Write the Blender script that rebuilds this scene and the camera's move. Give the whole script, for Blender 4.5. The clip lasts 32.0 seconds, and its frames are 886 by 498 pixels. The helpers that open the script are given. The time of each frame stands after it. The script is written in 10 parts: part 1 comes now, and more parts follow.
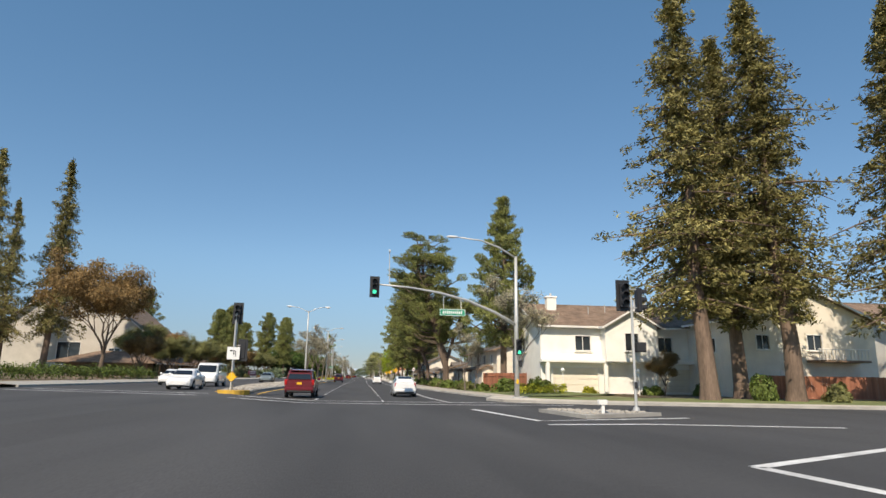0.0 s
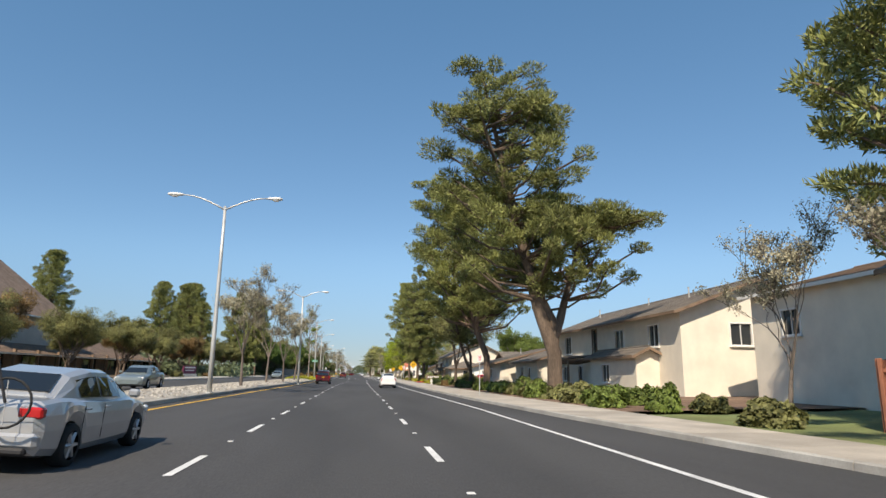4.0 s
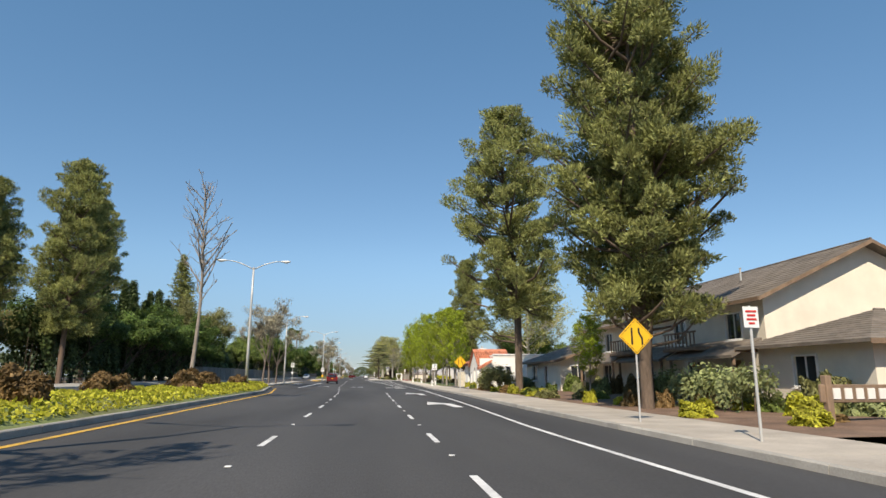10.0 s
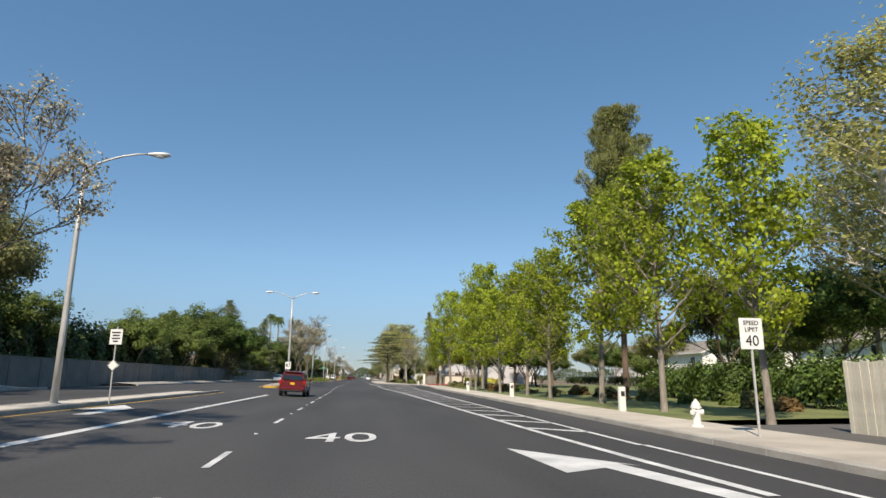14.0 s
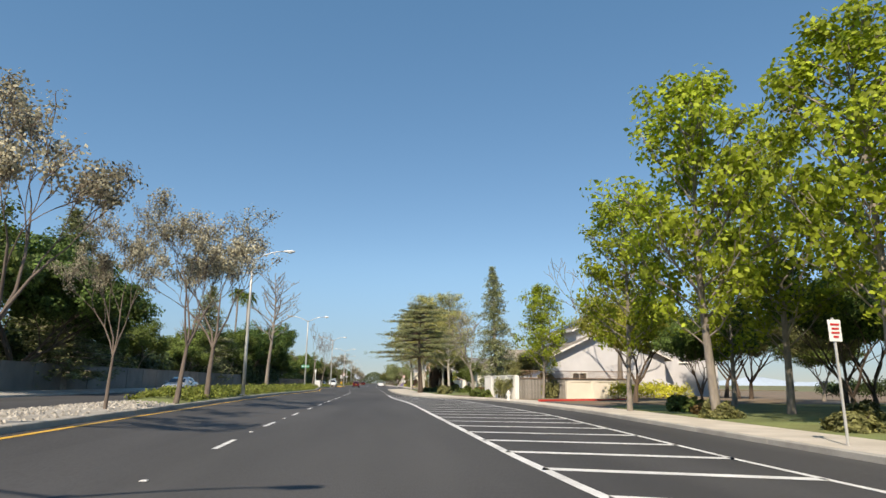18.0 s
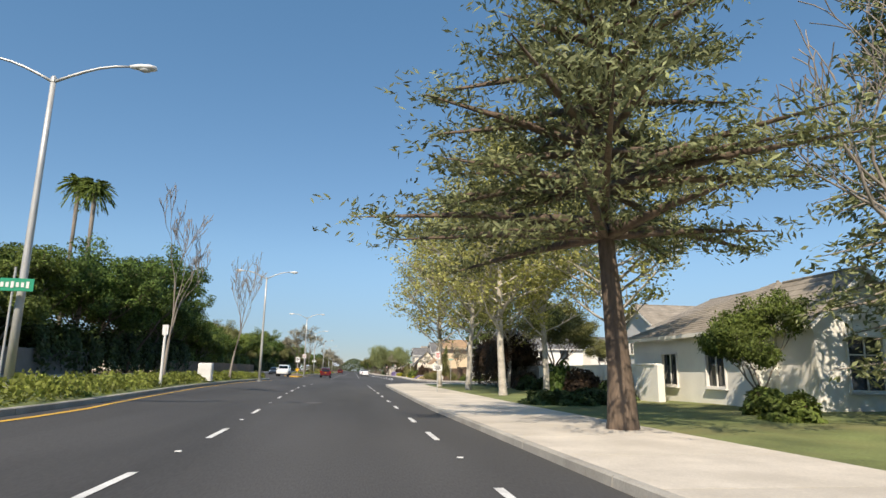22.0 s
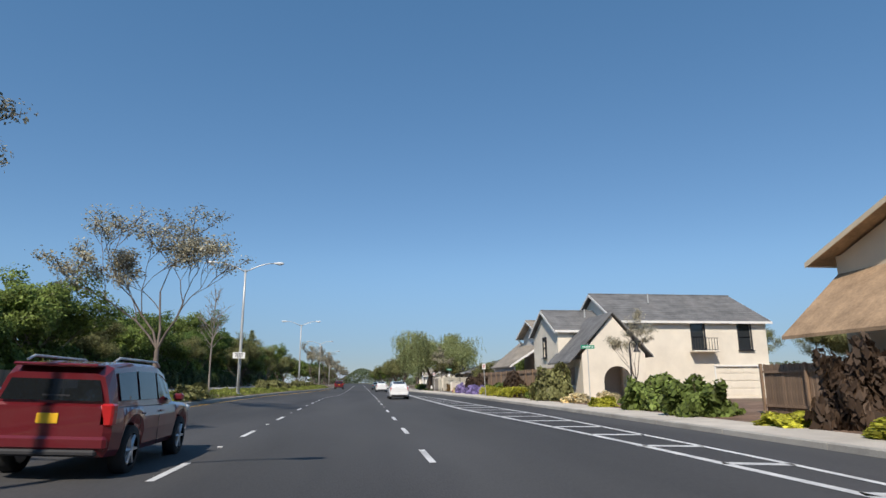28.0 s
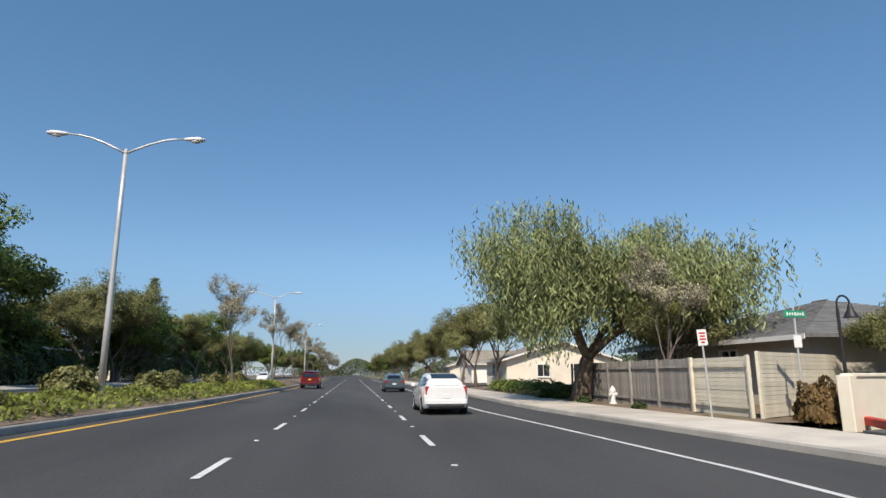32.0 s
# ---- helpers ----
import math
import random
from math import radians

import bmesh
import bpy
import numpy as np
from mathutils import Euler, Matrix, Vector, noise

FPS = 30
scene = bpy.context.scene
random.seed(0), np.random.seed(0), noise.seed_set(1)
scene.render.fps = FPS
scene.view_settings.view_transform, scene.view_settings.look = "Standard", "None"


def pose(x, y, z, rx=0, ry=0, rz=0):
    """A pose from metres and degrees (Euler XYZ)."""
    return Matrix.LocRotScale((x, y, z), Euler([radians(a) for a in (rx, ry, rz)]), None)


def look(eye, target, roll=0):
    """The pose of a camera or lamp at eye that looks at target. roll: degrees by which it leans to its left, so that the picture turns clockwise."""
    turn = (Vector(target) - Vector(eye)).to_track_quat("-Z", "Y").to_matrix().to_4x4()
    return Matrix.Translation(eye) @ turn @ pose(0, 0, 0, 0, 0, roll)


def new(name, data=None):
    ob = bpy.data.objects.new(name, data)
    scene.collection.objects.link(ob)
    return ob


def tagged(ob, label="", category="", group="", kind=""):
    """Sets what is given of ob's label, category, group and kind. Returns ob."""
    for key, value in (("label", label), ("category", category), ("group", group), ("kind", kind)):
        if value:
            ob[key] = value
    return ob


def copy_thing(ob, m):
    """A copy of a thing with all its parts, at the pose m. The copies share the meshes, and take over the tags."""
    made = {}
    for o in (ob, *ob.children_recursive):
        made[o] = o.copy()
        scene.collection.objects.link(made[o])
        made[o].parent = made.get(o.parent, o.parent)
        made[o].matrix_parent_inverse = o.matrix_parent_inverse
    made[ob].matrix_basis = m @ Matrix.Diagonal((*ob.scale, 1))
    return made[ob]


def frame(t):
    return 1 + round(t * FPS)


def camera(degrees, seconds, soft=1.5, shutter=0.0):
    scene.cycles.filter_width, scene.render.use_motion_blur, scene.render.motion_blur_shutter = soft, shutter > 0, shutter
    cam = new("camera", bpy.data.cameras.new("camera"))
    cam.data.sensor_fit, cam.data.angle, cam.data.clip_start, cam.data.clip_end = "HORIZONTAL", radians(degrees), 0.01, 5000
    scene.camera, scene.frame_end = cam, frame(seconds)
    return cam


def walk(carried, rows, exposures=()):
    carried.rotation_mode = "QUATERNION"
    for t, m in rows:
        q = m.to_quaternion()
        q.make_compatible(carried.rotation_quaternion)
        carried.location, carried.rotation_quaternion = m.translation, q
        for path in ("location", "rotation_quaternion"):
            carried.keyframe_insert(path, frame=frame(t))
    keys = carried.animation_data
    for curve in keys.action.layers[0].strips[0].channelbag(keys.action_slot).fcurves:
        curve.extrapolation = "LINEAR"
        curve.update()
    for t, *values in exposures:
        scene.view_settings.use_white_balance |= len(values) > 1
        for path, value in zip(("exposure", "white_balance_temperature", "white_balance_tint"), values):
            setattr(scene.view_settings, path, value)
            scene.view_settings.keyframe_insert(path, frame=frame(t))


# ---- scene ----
cam = camera(72.0, 32.0)
PATH = [
    (0, (0.0, 0.000, 1.45), (1.264, 9.704, 3.509), 0.87),
    (0.5, (0.0, 5.242, 1.45), (1.241, 14.921, 3.636), 0.57),
    (1, (0.0, 10.947, 1.45), (1.223, 20.634, 3.609), 0.47),
    (1.5, (0.0, 16.960, 1.45), (1.207, 26.670, 3.514), 0.67),
    (2, (0.0, 23.405, 1.45), (1.205, 33.117, 3.505), 0.87),
    (2.5, (0.0, 30.251, 1.45), (1.196, 39.966, 3.495), 1.37),
    (5, (0.0, 68.711, 1.45), (1.371, 78.410, 3.465), 0.28),
    (5.5, (0.0, 77.150, 1.45), (1.361, 86.844, 3.494), 0.18),
    (6, (0.0, 85.752, 1.45), (1.336, 95.450, 3.489), 0.58),
    (6.5, (0.0, 94.353, 1.45), (1.347, 104.046, 3.508), 0.28),
    (7, (0.0, 102.792, 1.45), (1.341, 112.485, 3.510), -0.02),
    (7.5, (0.0, 110.907, 1.45), (1.355, 120.615, 3.427), 0.28),
    (8, (0.0, 119.346, 1.45), (1.332, 129.057, 3.430), -0.02),
    (8.5, (0.0, 127.947, 1.45), (1.300, 137.659, 3.449), 0.48),
    (9, (0.0, 136.224, 1.45), (1.284, 145.934, 3.467), 0.28),
    (9.5, (0.0, 144.663, 1.45), (1.268, 154.375, 3.469), 0.18),
    (10, (0.0, 153.103, 1.45), (1.286, 162.808, 3.488), 0.18),
    (10.5, (0.0, 161.379, 1.45), (1.320, 171.083, 3.473), 0.38),
    (11, (0.0, 169.656, 1.45), (1.319, 179.360, 3.474), 0.48),
    (11.5, (0.0, 178.095, 1.45), (1.355, 187.808, 3.408), 0.78),
    (12, (0.0, 186.048, 1.45), (1.387, 195.748, 3.444), 0.88),
    (12.5, (0.0, 194.000, 1.45), (1.355, 203.704, 3.449), 0.68),
    (13, (0.0, 202.115, 1.45), (1.322, 211.815, 3.489), 0.78),
    (13.5, (0.0, 210.229, 1.45), (1.307, 219.927, 3.512), 0.98),
    (14, (0.0, 218.344, 1.45), (1.259, 228.046, 3.517), 0.48),
    (14.5, (0.0, 226.458, 1.45), (1.242, 236.151, 3.574), 1.08),
    (16.5, (0.0, 261.325, 1.45), (1.273, 271.049, 3.405), 0.00),
    (17, (0.0, 270.583, 1.45), (1.229, 280.307, 3.436), 0.40),
    (17.5, (0.0, 279.841, 1.45), (1.182, 289.542, 3.568), 0.20),
    (18, (0.0, 288.921, 1.45), (1.088, 298.626, 3.599), 0.40),
    (18.5, (0.0, 298.179, 1.45), (1.108, 307.884, 3.590), 0.70),
    (19, (0.0, 307.258, 1.45), (1.144, 316.958, 3.598), 0.80),
    (19.5, (0.0, 316.160, 1.45), (1.165, 325.863, 3.573), 0.70),
    (20, (0.0, 325.062, 1.45), (1.184, 334.760, 3.581), 0.50),
    (20.5, (0.0, 333.964, 1.45), (1.217, 343.677, 3.490), 1.00),
    (21, (0.0, 342.687, 1.45), (1.282, 352.401, 3.451), 0.70),
    (21.5, (0.0, 351.233, 1.45), (1.330, 360.941, 3.446), 0.90),
    (22, (0.0, 359.957, 1.45), (1.394, 369.661, 3.423), 0.90),
    (22.5, (0.0, 368.681, 1.45), (1.381, 378.373, 3.487), 0.30),
    (23, (0.0, 377.226, 1.45), (1.335, 386.919, 3.517), 0.20),
    (23.5, (0.0, 386.128, 1.45), (1.323, 395.823, 3.512), 0.30),
    (24, (0.0, 394.852, 1.45), (1.294, 404.545, 3.542), 0.10),
    (24.5, (0.0, 403.576, 1.45), (1.296, 413.267, 3.545), 0.20),
    (25, (0.0, 411.943, 1.45), (1.250, 421.658, 3.463), 0.50),
    (25.5, (0.0, 420.311, 1.45), (1.269, 430.023, 3.467), 0.50),
    (26, (0.0, 428.857, 1.45), (1.272, 438.575, 3.436), 0.60),
    (26.5, (0.0, 437.402, 1.45), (1.273, 447.109, 3.491), 0.30),
    (28.5, (0.0, 472.785, 1.45), (1.316, 482.466, 3.579), -0.38),
    (29, (0.0, 481.930, 1.45), (1.262, 491.641, 3.478), 0.22),
    (29.5, (0.0, 491.076, 1.45), (1.204, 500.783, 3.529), 0.02),
    (30, (0.0, 500.157, 1.45), (1.196, 509.850, 3.598), -0.28),
    (30.5, (0.0, 509.110, 1.45), (1.265, 518.805, 3.547), -0.68),
    (31, (0.0, 518.126, 1.45), (1.300, 527.832, 3.478), -0.08),
    (31.5, (0.0, 527.079, 1.45), (1.351, 536.777, 3.478), -0.38),
    (32, (0.0, 536.095, 1.45), (1.402, 545.790, 3.460), -0.18),
]
EXPOSURES = [(0, 0.06, 7250, 12), (2, 0.06, 7050, 12), (5, 0.24, 7250, 12), (7, 0.21, 7150, 12), (10, 0.18, 7250, 12), (12, 0.24, 7250, 12), (13, 0.08, 7150, 12), (17, 0.26, 7450, 12), (18, 0.20, 7450, 12),
             (20, 0.20, 7450, 12), (22, 0.18, 7250, 12), (23, 0.20, 7550, 12), (24, 0.10, 7150, 12), (25, -0.06, 6650, 12), (26, -0.36, 6100, 12), (26.5, -0.36, 6100, 12), (28.5, -0.06, 6750, 12),
             (30, -0.04, 6750, 12), (32, 0.03, 6850, 12)]
walk(cam, [(t, look(eye, target, roll)) for t, eye, target, roll in PATH], EXPOSURES)

# ---- world, sun ----
SUN_EL, SUN_AZ = 45.0, 204.0
world = bpy.data.worlds.new("world")
scene.world = world
world.use_nodes = True
wn = world.node_tree.nodes
wl = world.node_tree.links
sky = wn.new("ShaderNodeTexSky")
sky.sky_type = 'NISHITA'
sky.sun_disc = False
sky.sun_elevation = radians(SUN_EL)
sky.sun_rotation = radians(SUN_AZ)
sky.air_density = 1.0
sky.dust_density = 0.0
sky.ozone_density = 1.6
sky.altitude = 900
wn["Background"].inputs[1].default_value = 0.09
cool = wn.new("ShaderNodeVectorMath")
cool.operation = 'MULTIPLY'
cool.inputs[1].default_value = (0.90, 1.0, 1.04)
wl.new(sky.outputs[0], cool.inputs[0])
haze = wn.new("ShaderNodeVectorMath")
haze.operation = 'ADD'
haze.inputs[1].default_value = (0.16, 0.92, 2.0)
wl.new(cool.outputs[0], haze.inputs[0])
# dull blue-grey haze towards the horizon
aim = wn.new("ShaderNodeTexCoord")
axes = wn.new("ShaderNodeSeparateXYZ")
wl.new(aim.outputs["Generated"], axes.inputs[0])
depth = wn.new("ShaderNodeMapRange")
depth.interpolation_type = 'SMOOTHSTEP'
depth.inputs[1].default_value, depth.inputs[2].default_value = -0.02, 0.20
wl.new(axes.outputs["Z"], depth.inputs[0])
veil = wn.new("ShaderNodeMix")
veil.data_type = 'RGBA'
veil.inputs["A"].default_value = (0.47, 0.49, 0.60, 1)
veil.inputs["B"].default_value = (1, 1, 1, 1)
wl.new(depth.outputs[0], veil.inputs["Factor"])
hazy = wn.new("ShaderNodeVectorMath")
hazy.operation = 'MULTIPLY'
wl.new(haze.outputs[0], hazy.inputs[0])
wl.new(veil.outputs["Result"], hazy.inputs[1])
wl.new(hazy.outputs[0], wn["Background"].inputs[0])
sun = new("sun", bpy.data.lights.new("sun", 'SUN'))
sun.data.energy = 5.0
sun.data.angle = radians(0.53)
sun.data.color = (1.0, 0.925, 0.81)
sun.matrix_world = look((0, 0, 60), (math.sin(radians(24)) * math.cos(radians(SUN_EL)), math.cos(radians(24)) * math.cos(radians(SUN_EL)), 60 - math.sin(radians(SUN_EL))))
scene.view_settings.exposure = 0.0


# ---- materials ----
def srgb(h):
    h = h.lstrip("#")
    c = [int(h[i:i + 2], 16) / 255 for i in (0, 2, 4)]
    return [((v + 0.055) / 1.055) ** 2.4 if v > 0.04045 else v / 12.92 for v in c]


def material(name, col, rough=0.8, metal=0.0, var=0.25, scale=1.2, fine=18.0, bump=0.15, island=0.0, objrand=0.0, stain=None, stain_amt=0.3,
             coat=0.0, translucent=0.0, spec=0.5, stretch=(1, 1, 1)):
    """A procedural surface: a base colour broken up by a broad and a fine noise, with fine relief."""
    m = bpy.data.materials.new(name)
    m.use_nodes = True
    n, l = m.node_tree.nodes, m.node_tree.links
    b = n["Principled BSDF"]
    if isinstance(col, str):
        col = srgb(col)
    b.inputs["Roughness"].default_value = rough
    b.inputs["Metallic"].default_value = metal
    b.inputs["Specular IOR Level"].default_value = spec
    b.inputs["Coat Weight"].default_value = coat
    geo = n.new("ShaderNodeNewGeometry")
    tc = n.new("ShaderNodeTexCoord")
    mp = n.new("ShaderNodeMapping")
    mp.inputs["Scale"].default_value = stretch
    l.new(tc.outputs["Object"], mp.inputs["Vector"])
    big = n.new("ShaderNodeTexNoise")
    big.inputs["Scale"].default_value = scale
    big.inputs["Detail"].default_value = 5
    small = n.new("ShaderNodeTexNoise")
    small.inputs["Scale"].default_value = fine
    small.inputs["Detail"].default_value = 3
    l.new(mp.outputs[0], big.inputs["Vector"])
    l.new(mp.outputs[0], small.inputs["Vector"])

    def ranged(out, lo, hi):
        r = n.new("ShaderNodeMapRange")
        r.inputs[1].default_value, r.inputs[2].default_value = 0.3, 0.7
        r.inputs[3].default_value, r.inputs[4].default_value = lo, hi
        l.new(out, r.inputs[0])
        return r.outputs[0]

    def times(a, c):
        k = n.new("ShaderNodeMath")
        k.operation = 'MULTIPLY'
        l.new(a, k.inputs[0])
        l.new(c, k.inputs[1])
        return k.outputs[0]
    f = times(ranged(big.outputs["Fac"], 1 - var, 1 + var), ranged(small.outputs["Fac"], 1 - var * 0.6, 1 + var * 0.6))
    if island:
        mr = n.new("ShaderNodeMapRange")
        mr.inputs[3].default_value, mr.inputs[4].default_value = 1 - island, 1 + island
        l.new(geo.outputs["Random Per Island"], mr.inputs[0])
        f = times(f, mr.outputs[0])
    if objrand:
        oi = n.new("ShaderNodeObjectInfo")
        mr = n.new("ShaderNodeMapRange")
        mr.inputs[3].default_value, mr.inputs[4].default_value = 1 - objrand, 1 + objrand
        l.new(oi.outputs["Random"], mr.inputs[0])
        f = times(f, mr.outputs[0])
    base = n.new("ShaderNodeVectorMath")
    base.operation = 'SCALE'
    base.inputs[0].default_value = col
    l.new(f, base.inputs["Scale"])
    out = base.outputs[0]
    if stain:
        if isinstance(stain, str):
            stain = srgb(stain)
        third = n.new("ShaderNodeTexNoise")
        third.inputs["Scale"].default_value = scale * 0.37
        third.inputs["Detail"].default_value = 7
        third.inputs["Roughness"].default_value = 0.65
        l.new(mp.outputs[0], third.inputs["Vector"])
        mr = n.new("ShaderNodeMapRange")
        mr.inputs[1].default_value, mr.inputs[2].default_value = 0.48, 0.7
        mr.inputs[3].default_value, mr.inputs[4].default_value = 0, stain_amt
        l.new(third.outputs["Fac"], mr.inputs[0])
        mx = n.new("ShaderNodeMix")
        mx.data_type = 'RGBA'
        l.new(mr.outputs[0], mx.inputs["Factor"])
        l.new(out, mx.inputs["A"])
        mx.inputs["B"].default_value = (*stain, 1)
        out = mx.outputs["Result"]
    l.new(out, b.inputs["Base Color"])
    if bump:
        bp = n.new("ShaderNodeBump")
        bp.inputs["Strength"].default_value = bump
        bp.inputs["Distance"].default_value = 0.02
        l.new(small.outputs["Fac"], bp.inputs["Height"])
        l.new(bp.outputs[0], b.inputs["Normal"])
    if translucent:
        tr = n.new("ShaderNodeBsdfTranslucent")
        l.new(out, tr.inputs[0])
        mix = n.new("ShaderNodeMixShader")
        mix.inputs[0].default_value = translucent
        l.new(b.outputs[0], mix.inputs[1])
        l.new(tr.outputs[0], mix.inputs[2])
        l.new(mix.outputs[0], n["Material Output"].inputs[0])
    return m


def foliage(name, col, var=0.35, island=0.45, tr=0.35):
    return material(name, col, rough=0.6, var=var, scale=0.35, fine=3.0, bump=0, island=island, objrand=0.12, translucent=tr, spec=0.25)


def glass_mat(name, col=(0.03, 0.035, 0.04), rough=0.05):
    m = bpy.data.materials.new(name)
    m.use_nodes = True
    b = m.node_tree.nodes["Principled BSDF"]
    b.inputs["Base Color"].default_value = (*col, 1)
    b.inputs["Roughness"].default_value = rough
    b.inputs["Specular IOR Level"].default_value = 0.8
    return m


def paint(name, col, metal=0.0, rough=0.28):
    return material(name, col, rough=rough, metal=metal, var=0.05, scale=2.0, fine=60, bump=0.0, coat=0.8, stain=(0.25, 0.22, 0.18), stain_amt=0.06)


